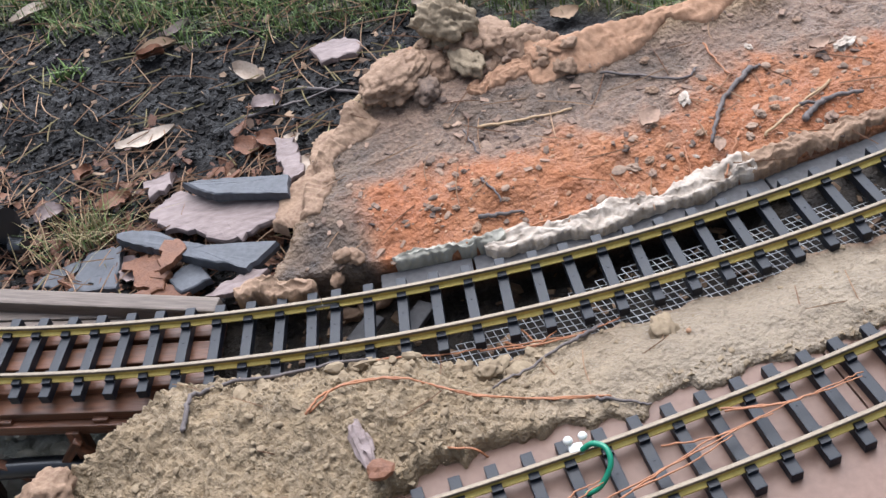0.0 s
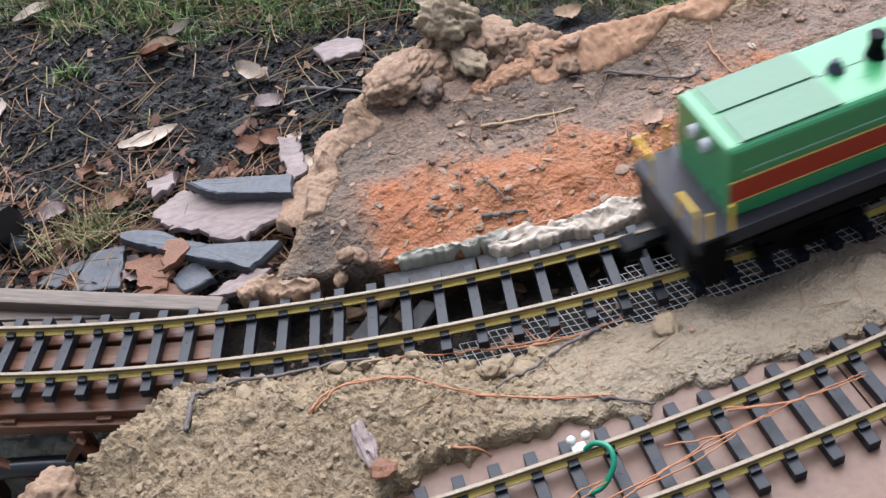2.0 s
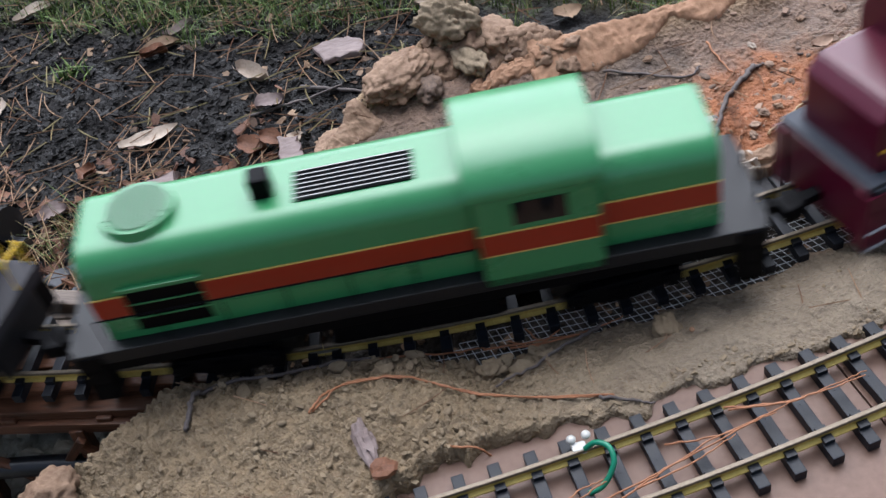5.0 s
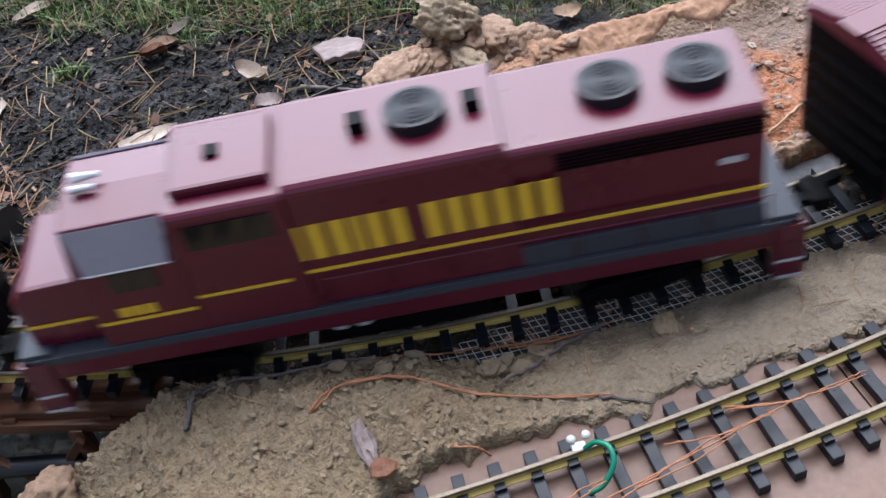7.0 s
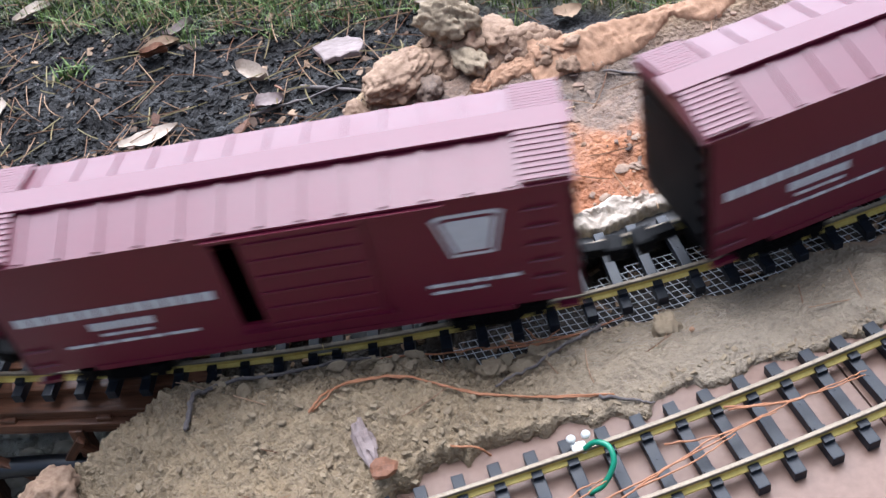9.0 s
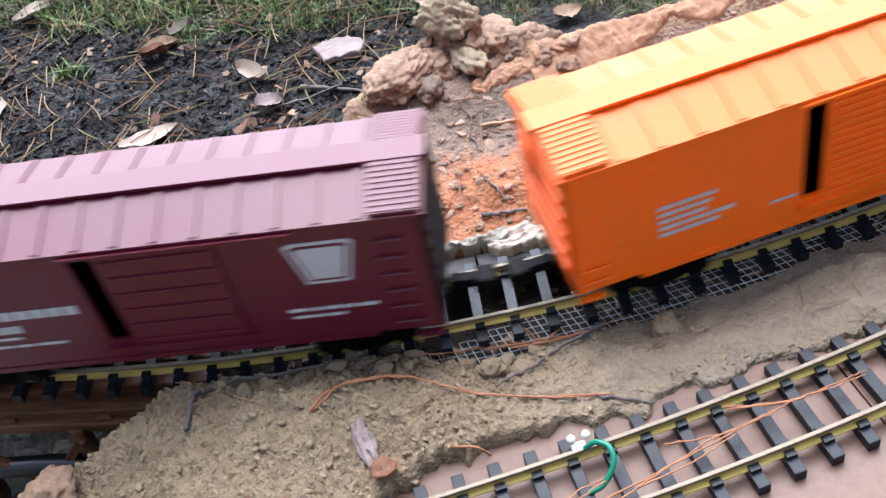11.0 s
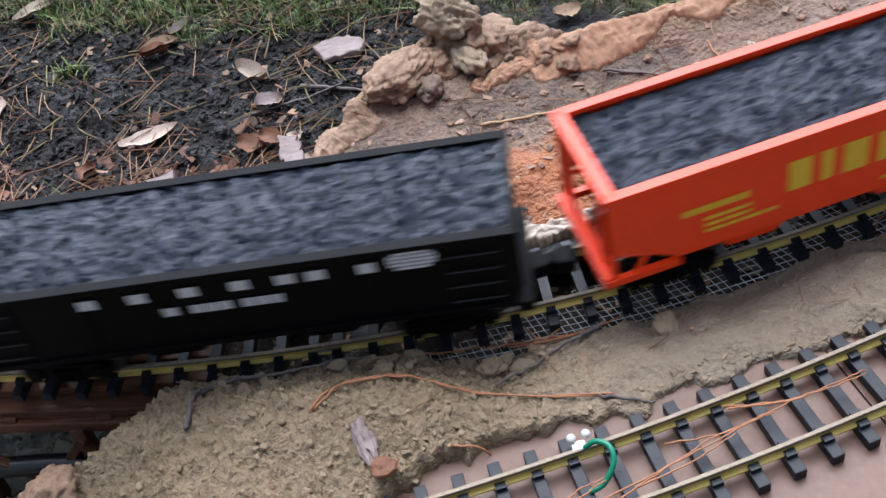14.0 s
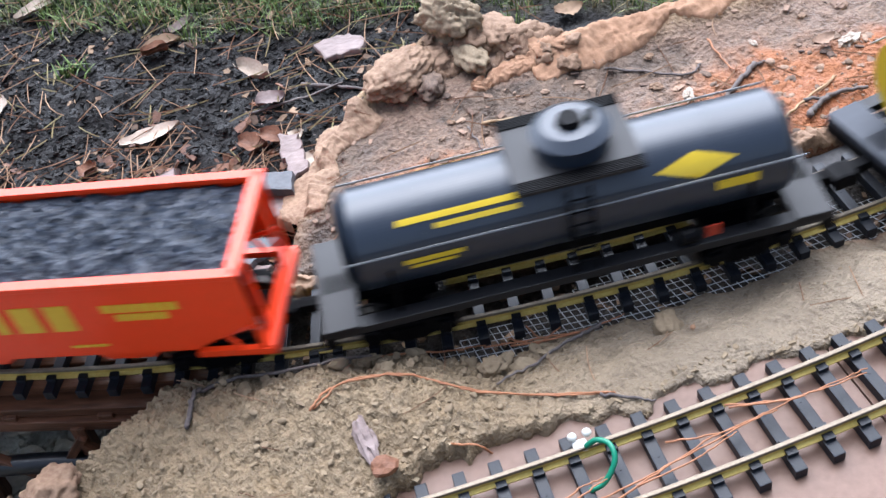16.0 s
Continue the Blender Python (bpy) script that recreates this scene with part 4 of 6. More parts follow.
# ---- boxcars ----
def build_boxcar(s_ref, t_ref, colour, L, black_ends, louvred, label):
    g = vehicle("boxcar", label, "freight car", s_ref, t_ref, L / 2, 0.140)
    c, h = M[colour], L / 2
    hw, zb, ze, zr = 0.0495, 0.036, 0.147, 0.160
    x_gap, x_door0, x_door1 = -0.038, (-0.024 if louvred else -0.019), 0.066
    part("floor", box(-h, h, -hw + 0.003, hw - 0.003, zb, zb + 0.006), M["black"], g)
    for d in (-1, 1):
        ya, yb = sorted((d * (hw - 0.003), d * hw))
        for wx0, wx1, wz0, wz1 in ((-h, x_gap, zb, ze), (x_door1 - 0.004, h, zb, ze), (x_gap, x_door1 - 0.004, zb, zb + 0.020), (x_gap, x_door1 - 0.004, ze - 0.003, ze)):
            part("side_panel", box(wx0, wx1, ya, yb, wz0, wz1), c, g)
        ya, yb = sorted((d * hw, d * (hw + 0.0028)))
        door = part("door", box(x_door0 if d < 0 else x_gap - 0.004, x_door1, ya, yb, zb + 0.014, ze - 0.002, 0.0006), c, g)
        n = 13 if louvred else 6
        for i in range(n):
            z = zb + 0.020 + (ze - zb - 0.030) * i / (n - 1)
            ra, rb = sorted((d * (hw + 0.0026), d * (hw + 0.0042)))
            part("door_rib", box(x_door0 + 0.004, x_door1 - 0.004, ra, rb, z, z + (0.0034 if louvred else 0.0018), 0.0006), c, door)
        ya, yb = sorted((d * hw, d * (hw + 0.0045)))
        part("door_rail", box(x_gap - 0.004, x_door1 + 0.055, ya, yb, ze - 0.0035, ze - 0.001), c, g)
        part("door_rail", box(x_gap - 0.002, x_door1 + 0.006, ya, yb, zb + 0.012, zb + 0.015), c, g)
        for x0, x1 in ((h - 0.034, h - 0.014), (-h + 0.006, -h + 0.026)):
            for k in range(8 if louvred and x0 > 0 else (6 if x0 > 0 else 2)):
                z = zb + 0.010 + k * (0.0125 if louvred else 0.0165)
                part("grab_iron", tube([(x0, d * (hw + 0.0018), z), (x1, d * (hw + 0.0018), z)], 0.0009, 5), c, g)
        ya, yb = sorted((d * (hw - 0.004), d * (hw + 0.001)))
        part("side_sill", box(-h + 0.05, h - 0.05, ya, yb, zb - 0.004, zb + 0.001), c, g)
        for x in (-h + 0.012, h - 0.012):
            part("stirrup_step", box(x - 0.009, x + 0.009, ya, yb, zb - 0.010, zb - 0.007), c, g)
    for e in (-1, 1):
        xa, xb = sorted((e * (h - 0.003), e * h))
        mat_end = M["black"] if black_ends else c
        end = part("end_wall", prism([(-hw, zb), (hw, zb), (hw, ze), (0, zr - 0.001), (-hw, ze)], xa, xb), mat_end, g, "matt black end" if black_ends else "")
        for k in range(6):
            z = zb + 0.016 + k * 0.0165
            xa, xb = sorted((e * (h - 0.001), e * (h + 0.0022)))
            part("end_rib", box(xa, xb, -hw + 0.008, hw - 0.008, z, z + 0.006, 0.0016), mat_end, end)
        if not black_ends:
            wheel = part("brake_wheel", rod((e * (h + 0.003), 0.014, 0.12), (e * (h + 0.006), 0.014, 0.12), 0.012, seg=18), c, end)
    ov = 0.0022
    roof = part("roof", prism([(-hw - ov, ze), (hw + ov, ze), (hw + ov, ze + 0.002), (0, zr + 0.001), (-hw - ov, ze + 0.002)], -h - 0.003, h + 0.003), c, g)
    n = 13
    for d in (-1, 1):
        for i in range(n):
            x = -h + 0.040 + (L - 0.08) * i / (n - 1)
            bm = bmesh.new()
            a = [bm.verts.new(v) for v in ((x - 0.0022, d * (hw + 0.001), ze + 0.0018), (x + 0.0022, d * (hw + 0.001), ze + 0.0018), (x + 0.0022, d * 0.011, zr - 0.0022), (x - 0.0022, d * 0.011, zr - 0.0022))]
            b = [bm.verts.new(v.co + Vector((0, 0, 0.0020))) for v in a]
            bm.faces.new(b)
            for j in range(4):
                bm.faces.new((a[j], a[(j + 1) % 4], b[(j + 1) % 4], b[j]))
            bmesh.ops.recalc_face_normals(bm, faces=bm.faces[:])
            part("roof_rib", bm, c, roof)
    walk_board = part("roof_walk", box(-h - 0.006, h + 0.006, -0.0105, 0.0105, zr + 0.001, zr + 0.0035, 0.0004), c, g, "raised running board along the roof")
    for e in (-1, 1):
        for d in (-1, 1):
            xa = e * (h - 0.016)
            lat = part("roof_panel", prism([(d * 0.011, zr - 0.001), (d * (hw + 0.001), ze + 0.0035), (d * (hw + 0.001), ze + 0.0060), (d * 0.011, zr + 0.0025)], xa - 0.017, xa + 0.017), c, g)
            for k in range(9):
                f = (k + 0.5) / 9
                y, z = d * (0.011 + f * (hw - 0.010)), zr + 0.0025 + f * (ze + 0.006 - zr - 0.0025)
                part("roof_slat", box(xa - 0.017, xa + 0.017, y - 0.0013, y + 0.0013, z - 0.001, z + 0.0005), c, lat)
    part("centre_sill", box(-h + 0.03, h - 0.03, -0.008, 0.008, 0.026, zb), M["black"], g)
    y = hw + 0.0002
    w = M["white"]
    if louvred:
        for d in (-1, 1):
            x = 0.134 if d < 0 else -0.134
            ya, yb = sorted((d * hw, d * (hw + 0.0005)))
            y2a, y2b = sorted((d * hw, d * (hw + 0.0008)))
            y3a, y3b = sorted((d * hw, d * (hw + 0.0011)))
            part("emblem_ring", rod((x, ya, 0.102), (x, yb, 0.102), 0.031, seg=40), w, g, "round white and black emblem")
            part("emblem_field", rod((x, y2a, 0.102), (x, y2b, 0.102), 0.0225, seg=36), M["black"], g)
            part("emblem_band", box(x - 0.0235, x + 0.0235, y3a, y3b, 0.0945, 0.1095), w, g)
        for k in range(5):
            glyph_blocks(g, -0.147, -0.147 + (0.044, 0.040, 0.036, 0.058, 0.046)[k], 0.092 - k * 0.0065, 0.0955 - k * 0.0065, [1.2, .5, .8, .4, 1], w, y)
            glyph_blocks(g, 0.082, 0.082 + (0.040, 0.036, 0.038, 0.034, 0.030)[k], 0.0845 - k * 0.0055, 0.0860 - k * 0.0055, [1, .5, .8, .4, 1], w, y)
        glyph_blocks(g, -0.062, -0.042, 0.062, 0.0645, [1, .6], w, y)
        glyph_blocks(g, 0.145, 0.165, 0.052, 0.0545, [1, .6], w, y)
    else:
        glyph_blocks(g, -0.195, -0.048, 0.0885, 0.0970, [1] * 12, w, y)
        glyph_blocks(g, -0.145, -0.097, 0.0745, 0.0820, [1] * 6, w, y)
        glyph_blocks(g, -0.140, -0.100, 0.0675, 0.0700, [1, .5, 1], w, y)
        glyph_blocks(g, -0.170, -0.068, 0.0590, 0.0615, [1, .5, .8, .6, 1], w, y)
        glyph_blocks(g, 0.098, 0.165, 0.0660, 0.0690, [1, .5, .8, .6, 1], w, y)
        glyph_blocks(g, 0.100, 0.140, 0.0590, 0.0615, [1, .5, .8], w, y)
        for d in (-1, 1):
            x = 0.135 if d < 0 else -0.135
            for k, (s, mt) in enumerate(((1.0, w), (0.86, M["tuscan"]), (0.74, w))):
                ya, yb = sorted((d * hw, d * (hw + 0.0005 + 0.0003 * k)))
                part("shield", prism([(x - 0.015 * s, 0.113 - 0.020 * s), (x + 0.015 * s, 0.113 - 0.020 * s), (x + 0.024 * s, 0.113 + 0.017 * s), (x + 0.020 * s, 0.113 + 0.020 * s), (x - 0.020 * s, 0.113 + 0.020 * s), (x - 0.024 * s, 0.113 + 0.017 * s)], ya, yb, "Y"), mt, g, "white keystone-shaped emblem" if k == 0 else "")
    for x in (-0.140, 0.140):
        truck(g, x, 0.056, 0.037)


# ---- hoppers ----
coal_seq = random.Random(11)


def coal_load(root, h, hw, z):
    nx, ny = int(2 * h / 0.0032), int(2 * hw / 0.0032)
    bm = bmesh.new()
    grid = []
    for i in range(nx + 1):
        row = []
        for j in range(ny + 1):
            x, y = -h + 2 * h * i / nx, -hw + 2 * hw * j / ny
            k = max(0.0, 1 - (y / hw) ** 2) * 0.004 + 0.004 * noise.noise(Vector((x * 90, y * 90, h * 40))) + coal_seq.uniform(-0.0012, 0.0012)
            row.append(bm.verts.new((x + coal_seq.uniform(-.001, .001) * (0 < i < nx), y + coal_seq.uniform(-.001, .001) * (0 < j < ny), z + k)))
        grid.append(row)
    for i in range(nx):
        for j in range(ny):
            bm.faces.new((grid[i][j], grid[i + 1][j], grid[i + 1][j + 1], grid[i][j + 1]))
    part("coal_load", bm, M["coal"], root, "heaped black coal load")
    verts, faces = [], []
    for _ in range(1600):
        x, y = coal_seq.uniform(-h, h) * 0.98, coal_seq.uniform(-hw, hw) * 0.95
        r = coal_seq.uniform(0.0009, 0.0022)
        zz = z + max(0.0, 1 - (y / hw) ** 2) * 0.004 + 0.001
        k = len(verts)
        for dx, dy, dz in ((1, 0, 0), (-1, 0, 0), (0, 1, 0), (0, -1, 0), (0, 0, 1), (0, 0, -1)):
            verts.append((x + r * (dx + coal_seq.uniform(-.4, .4)), y + r * (dy + coal_seq.uniform(-.4, .4)), zz + r * (dz + coal_seq.uniform(-.4, .4))))
        faces += [(k + a, k + b, k + c) for a, b, c in ((0, 2, 4), (2, 1, 4), (1, 3, 4), (3, 0, 4), (2, 0, 5), (1, 2, 5), (3, 1, 5), (0, 3, 5))]
    mesh = bpy.data.meshes.new("coal")
    mesh.from_pydata(verts, [], faces)
    mesh.materials.append(M["coal"])
    o = new("coal", mesh)
    o.parent = root
    tagged(o, "loose coal lumps", kind="stuff")


def build_hopper(s_ref, t_ref, colour, L, label, bright):
    g = vehicle("hopper_car", label, "freight car", s_ref, t_ref, L / 2 + (0.012 if bright else 0.004), 0.125 if bright else 0.145)
    c, h, hw = M[colour], L / 2, 0.051
    zr, zb = (0.118, 0.042) if bright else (0.113, 0.046)
    slope = 0.052 if bright else 0.010
    for d in (-1, 1):
        ya, yb = sorted((d * (hw - 0.002), d * hw))
        zt = zb + 0.026 if bright else zb + 0.004
        side = part("side_sheet", prism([(-h + slope, zb), (h - slope, zb), (h - 0.003, zt), (h, zr), (-h, zr), (-h + 0.003, zt)], ya, yb, "Y"), c, g)
        ya, yb = sorted((d * (hw - 0.006), d * (hw + 0.0022)))
        part("top_rim", box(-h - 0.002, h + 0.002, ya, yb, zr - 0.003, zr + 0.0016, 0.0006), c, g)
        if bright:
            for e in (-1, 1):
                part("end_post", tube([(e * (h - 0.002), d * (hw - 0.003), 0.034), (e * (h - 0.002), d * (hw - 0.003), zr - 0.004)], 0.0026, 6), c, g)
                part("end_brace", tube([(e * (h - 0.004), d * (hw - 0.003), 0.062), (e * (h - slope - 0.004), d * (hw - 0.003), zb + 0.002)], 0.0020, 6), c, g)
                part("end_brace", tube([(e * (h - 0.030), d * (hw - 0.003), 0.060), (e * (h - 0.018), d * (hw - 0.003), 0.036)], 0.0018, 6), c, g)
                part("end_sill", box(min(e * (h + 0.004), e * (h - slope)), max(e * (h + 0.004), e * (h - slope)), min(d * (hw - 0.005), d * hw), max(d * (hw - 0.005), d * hw), 0.033, 0.039), c, g)
        else:
            part("side_sill", box(-h + 0.004, h - 0.004, min(d * (hw - 0.004), d * (hw + 0.002)), max(d * (hw - 0.004), d * (hw + 0.002)), zb - 0.004, zb + 0.001), c, g)
            for e in (-1, 1):
                for k in range(4):
                    part("grab_iron", tube([(e * (h - 0.050), d * (hw + 0.002), zb + 0.008 + k * 0.015), (e * (h - 0.012), d * (hw + 0.002), zb + 0.008 + k * 0.015)], 0.0008, 5), M["grey_frame"], g)
        for k in range(7):
            x = -h + 0.05 + (L - 0.1) * k / 6
            if not bright:
                part("side_post", box(x - 0.0015, x + 0.0015, min(d * hw, d * (hw + 0.0012)), max(d * hw, d * (hw + 0.0012)), zb, zr - 0.003), c, g)
    for e in (-1, 1):
        xa, xb = sorted((e * (h - (0.008 if bright else 0.003)), e * (h + 0.002)))
        part("end_rim", box(xa, xb, -hw, hw, zr - 0.003, zr + 0.0016, 0.0006), c, g)
        bm = bmesh.new()
        p0 = [(e * h * 0.999, -hw + 0.003, zr - 0.002), (e * h * 0.999, hw - 0.003, zr - 0.002), (e * (h - slope * 0.9 - 0.02), hw - 0.003, 0.045), (e * (h - slope * 0.9 - 0.02), -hw + 0.003, 0.045)]
        vs = [bm.verts.new(v) for v in p0] + [bm.verts.new((v[0] - e * 0.003, v[1], v[2] - 0.002)) for v in p0]
        for f in ((0, 1, 2, 3), (7, 6, 5, 4), (0, 4, 5, 1), (1, 5, 6, 2), (2, 6, 7, 3), (3, 7, 4, 0)):
            bm.faces.new([vs[i] for i in f])
        bmesh.ops.recalc_face_normals(bm, faces=bm.faces[:])
        part("slope_sheet", bm, c, g)
        part("end_beam", box(min(e * (h - 0.006), e * (h + 0.006)), max(e * (h - 0.006), e * (h + 0.006)), -hw + 0.002, hw - 0.002, 0.030, 0.040, 0.001), c, g)
        for y in (-0.03, 0.03):
            part("end_post", box(min(e * (h - 0.003), e * h), max(e * (h - 0.003), e * h), y - 0.002, y + 0.002, 0.036, zr - 0.003), c, g)
    for x in (-0.06, 0.06):
        part("hopper_chute", prism([(x - 0.05, 0.046), (x + 0.05, 0.046), (x + 0.018, 0.018), (x - 0.018, 0.018)], -0.036, 0.036, "Y"), c if bright else M["black"], g)
    part("centre_sill", box(-h, h, -0.008, 0.008, 0.026, 0.038), M["black"], g)
    coal_load(g, h - (0.008 if bright else 0.002), hw - 0.004, zr - 0.007 if bright else zr - 0.002)
    y = hw + 0.0002
    if bright:
        glyph_blocks(g, -0.046, 0.048, 0.071, 0.098, [1, -.1, .5, -.1, 1.1, 1.1], M["yellow"], y, 0.15)
        glyph_blocks(g, 0.068, 0.126, 0.088, 0.096, [1] * 6, M["yellow"], y)
        glyph_blocks(g, 0.076, 0.116, 0.079, 0.086, [1] * 5, M["yellow"], y)
        glyph_blocks(g, -0.122, -0.072, 0.079, 0.085, [1] * 6, M["yellow"], y)
        for k in range(3):
            glyph_blocks(g, -0.106, -0.070 + 0.02 * (k == 2), 0.070 - k * 0.006, 0.073 - k * 0.006, [1, .6, 1, .5], M["yellow"], y)
        glyph_blocks(g, 0.030, 0.060, 0.052, 0.0545, [1, .6, 1], M["yellow"], y)
    else:
        y += 0.0012
        glyph_blocks(g, -0.108, 0.112, 0.095, 0.104, [1, -.7, 1, -.7, 1, -.7, 1, -.5, 1, 1, -.7, .9], M["white"], y, 0.2)
        glyph_blocks(g, -0.048, 0.040, 0.078, 0.086, [.7, -.5, .6, .6, .6, -.4, .6, .6, .6], M["white"], y)
        for d in (-1, 1):
            x = 0.134 if d < 0 else -0.134
            bm = None
            for k in range(5):
                z = 0.0935 + k * 0.0036
                w = 0.017 * math.sqrt(max(0.05, 1 - ((z + 0.001 - 0.1018) / 0.0105) ** 2))
                bm = box(x - w, x + w, min(d * hw, d * (y + 0.0005)), max(d * hw, d * (y + 0.0005)), z, z + 0.0024, 0, bm)
            part("emblem", bm, M["white"], g, "oval white striped emblem")
    for x in ((-0.125, 0.125) if bright else (-0.145, 0.145)):
        truck(g, x, 0.054, 0.037)


# ---- tank cars ----
def build_tank(s_ref, t_ref, colour, label, dark):
    g = vehicle("tank_car", label, "freight car", s_ref, t_ref, 0.188, 0.125)
    c = M[colour]
    zc, r = 0.081, 0.0375
    bm = rod((-0.150, 0, zc), (0.158, 0, zc), r, seg=96)
    for e, x in ((-1, -0.150), (1, 0.158)):
        bm2 = bmesh.new()
        rod((x, 0, zc), (x + e * 0.006, 0, zc), r if e > 0 else r * 0.86, r * 0.86 if e > 0 else r, 96, bm2)
        rod((x + e * 0.006, 0, zc), (x + e * 0.010, 0, zc), r * 0.86 if e > 0 else r * 0.45, r * 0.45 if e > 0 else r * 0.86, 96, bm2)
        part("tank_end", bm2, c, g, smooth=False)
    part("tank", bm, c, g, smooth=False)
    for x in (-0.10, 0.0, 0.11):
        part("tank_band", rod((x - 0.0012, 0, zc), (x + 0.0012, 0, zc), r + 0.0006, seg=40), c, g)
    part("underframe", box(-0.186, 0.186, -0.010, 0.010, 0.028, 0.042, 0.001), M["black"], g)
    for d in (-1, 1):
        part("side_sill", box(-0.186, 0.186, min(d * 0.036, d * 0.047), max(d * 0.036, d * 0.047), 0.033, 0.040, 0.0006), M["grey_frame"], g, "dark grey side sill walkway")
        part("handrail", tube([(-0.158, d * 0.042, 0.098), (0.166, d * 0.042, 0.098)], 0.0009, 5), M["steel"], g)
        for x in (-0.13, 0.0, 0.13):
            part("tank_strap", tube([(x, d * 0.040, 0.040), (x, d * 0.0385, 0.080)], 0.0014, 5), M["black"], g)
        part("side_ladder", tube([(0.000, d * 0.044, 0.040), (0.000, d * 0.043, 0.12)], 0.0012, 5, tube([(0.016, d * 0.044, 0.040), (0.016, d * 0.043, 0.12)], 0.0012, 5)), M["black"], g)
        for k in range(6):
            part("rung", tube([(0.0, d * 0.044, 0.05 + k * 0.012), (0.016, d * 0.044, 0.05 + k * 0.012)], 0.0009, 5), M["black"], g)
    for e in (-1, 1):
        part("end_platform", box(min(e * 0.160, e * 0.189), max(e * 0.160, e * 0.189), -0.047, 0.047, 0.036, 0.042, 0.001), M["grey_frame"] if dark else M["blue_grey"], g, "grey end platform")
        part("end_sill", box(min(e * 0.180, e * 0.190), max(e * 0.180, e * 0.190), -0.047, 0.047, 0.024, 0.036, 0.001), M["black"], g)
    dome = part("dome", rod((0.014, 0, 0.108), (0.014, 0, 0.136), 0.0265, seg=32), c, g, "round dome with a lid")
    part("dome_lid", rod((0.014, 0, 0.136), (0.014, 0, 0.1415), 0.0285, 0.020, 32), c, dome)
    part("dome_hatch", rod((0.014, 0, 0.141), (0.014, 0, 0.146), 0.010, 0.008, 20), M["black"], dome)
    part("valve", rod((0.028, 0, 0.140), (0.028, 0, 0.147), 0.003, seg=8), M["black"], dome)
    plat = part("dome_platform", box(-0.034, 0.056, -0.040, 0.040, 0.120, 0.123, 0.0005), M["blue_grey"] if not dark else M["grey_frame"], g, "grey slatted platform round the dome")
    for k in range(7):
        for d in (-1, 1):
            y = d * (0.0295 + 0.0015 * 0) + d * k * 0.0016
            part("platform_slat", box(-0.034, 0.056, y - 0.0004, y + 0.0004, 0.123, 0.1240), M["black"], plat)
    for x in (-0.033, 0.055):
        part("platform_post", tube([(x, 0.039, 0.122), (x, 0.039, 0.162)], 0.0012, 5), M["black"], plat)
    if dark:
        n = 10
        for d in (-1, 1):
            def on_tank(x, a, rr):
                return (x, d * rr * math.cos(a), zc + rr * math.sin(a))
            bm = bmesh.new()
            rows = []
            for i in range(n + 1):
                f = i / n
                hw2 = 0.029 * (1 - abs(2 * f - 1))
                a = 0.62 + 0.52 * (f - 0.5) * 1.0
                rows.append([bm.verts.new(on_tank(0.093 - hw2, a, r + 0.0006)), bm.verts.new(on_tank(0.093 + hw2, a, r + 0.0006))])
            for u, v in zip(rows, rows[1:]):
                bm.faces.new((u[0], u[1], v[1], v[0]))
            bmesh.ops.remove_doubles(bm, verts=bm.verts[:], dist=1e-5)
            part("diamond", bm, M["yellow_car"], g, "yellow diamond emblem")
            for x0, x1, a0, a1 in ((-0.118, -0.030, 0.80, 0.92), (-0.092, -0.032, 0.62, 0.72), (-0.118, -0.076, 0.02, 0.13), (-0.114, -0.082, -0.10, -0.02), (0.105, 0.135, 0.0, 0.2)):
                bm = bmesh.new()
                q = [[bm.verts.new(on_tank(x, a0 + (a1 - a0) * i / 3, r + 0.0006)) for x in (x0, x1)] for i in range(4)]
                for u, v in zip(q, q[1:]):
                    bm.faces.new((u[0], u[1], v[1], v[0]))
                part("lettering", bm, M["yellow_car"], g)
        part("brake_cylinder", rod((0.075, -0.045, 0.050), (0.088, -0.045, 0.050), 0.006, seg=12), M["black"], g)
        part("red_tag", box(0.094, 0.104, -0.0485, -0.0475, 0.048, 0.058), M["red"], g)
    for x in (-0.125, 0.125):
        truck(g, x, 0.054, 0.037)


build_switcher()
build_road_switcher()
build_hood_unit()
build_boxcar(-0.080, 8.6, "tuscan", 0.413, True, False, "dark red model boxcar with black ends and door ajar")
build_boxcar(0.408, 8.6, "tuscan", 0.413, True, False, "dark red model boxcar with black ends and keystone emblem")
build_boxcar(-0.064, 11.9, "orange", 0.421, False, True, "bright orange model boxcar with louvred door ajar")
build_hopper(-0.093, 13.5, "black", 0.410, "black model hopper car heaped with coal", False)
build_hopper(-0.076, 14.9, "hopper_orange", 0.350, "orange-red model hopper car filled with coal", True)
build_tank(0.0255, 15.9, "tank_grey", "black model tank car with yellow diamond and dome", True)
build_tank(0.421, 16.0, "yellow_car", "bright yellow model tank car with grey end platforms", False)


# ---------- bridge at the edge of the dip ----------
def beam_between(name, a, b, w, h, mat, parent, label="", bev=0.0012):
    """A timber of width w and height h whose top runs from a to b."""
    a, b = Vector(a), Vector(b)
    d = b - a
    bm = box(0, d.length, -w / 2, w / 2, -h, 0, bev)
    m = Matrix.Translation(a) @ d.to_track_quat("X", "Z").to_matrix().to_4x4()
    return part(name, bm, mat, parent, label, at=m)


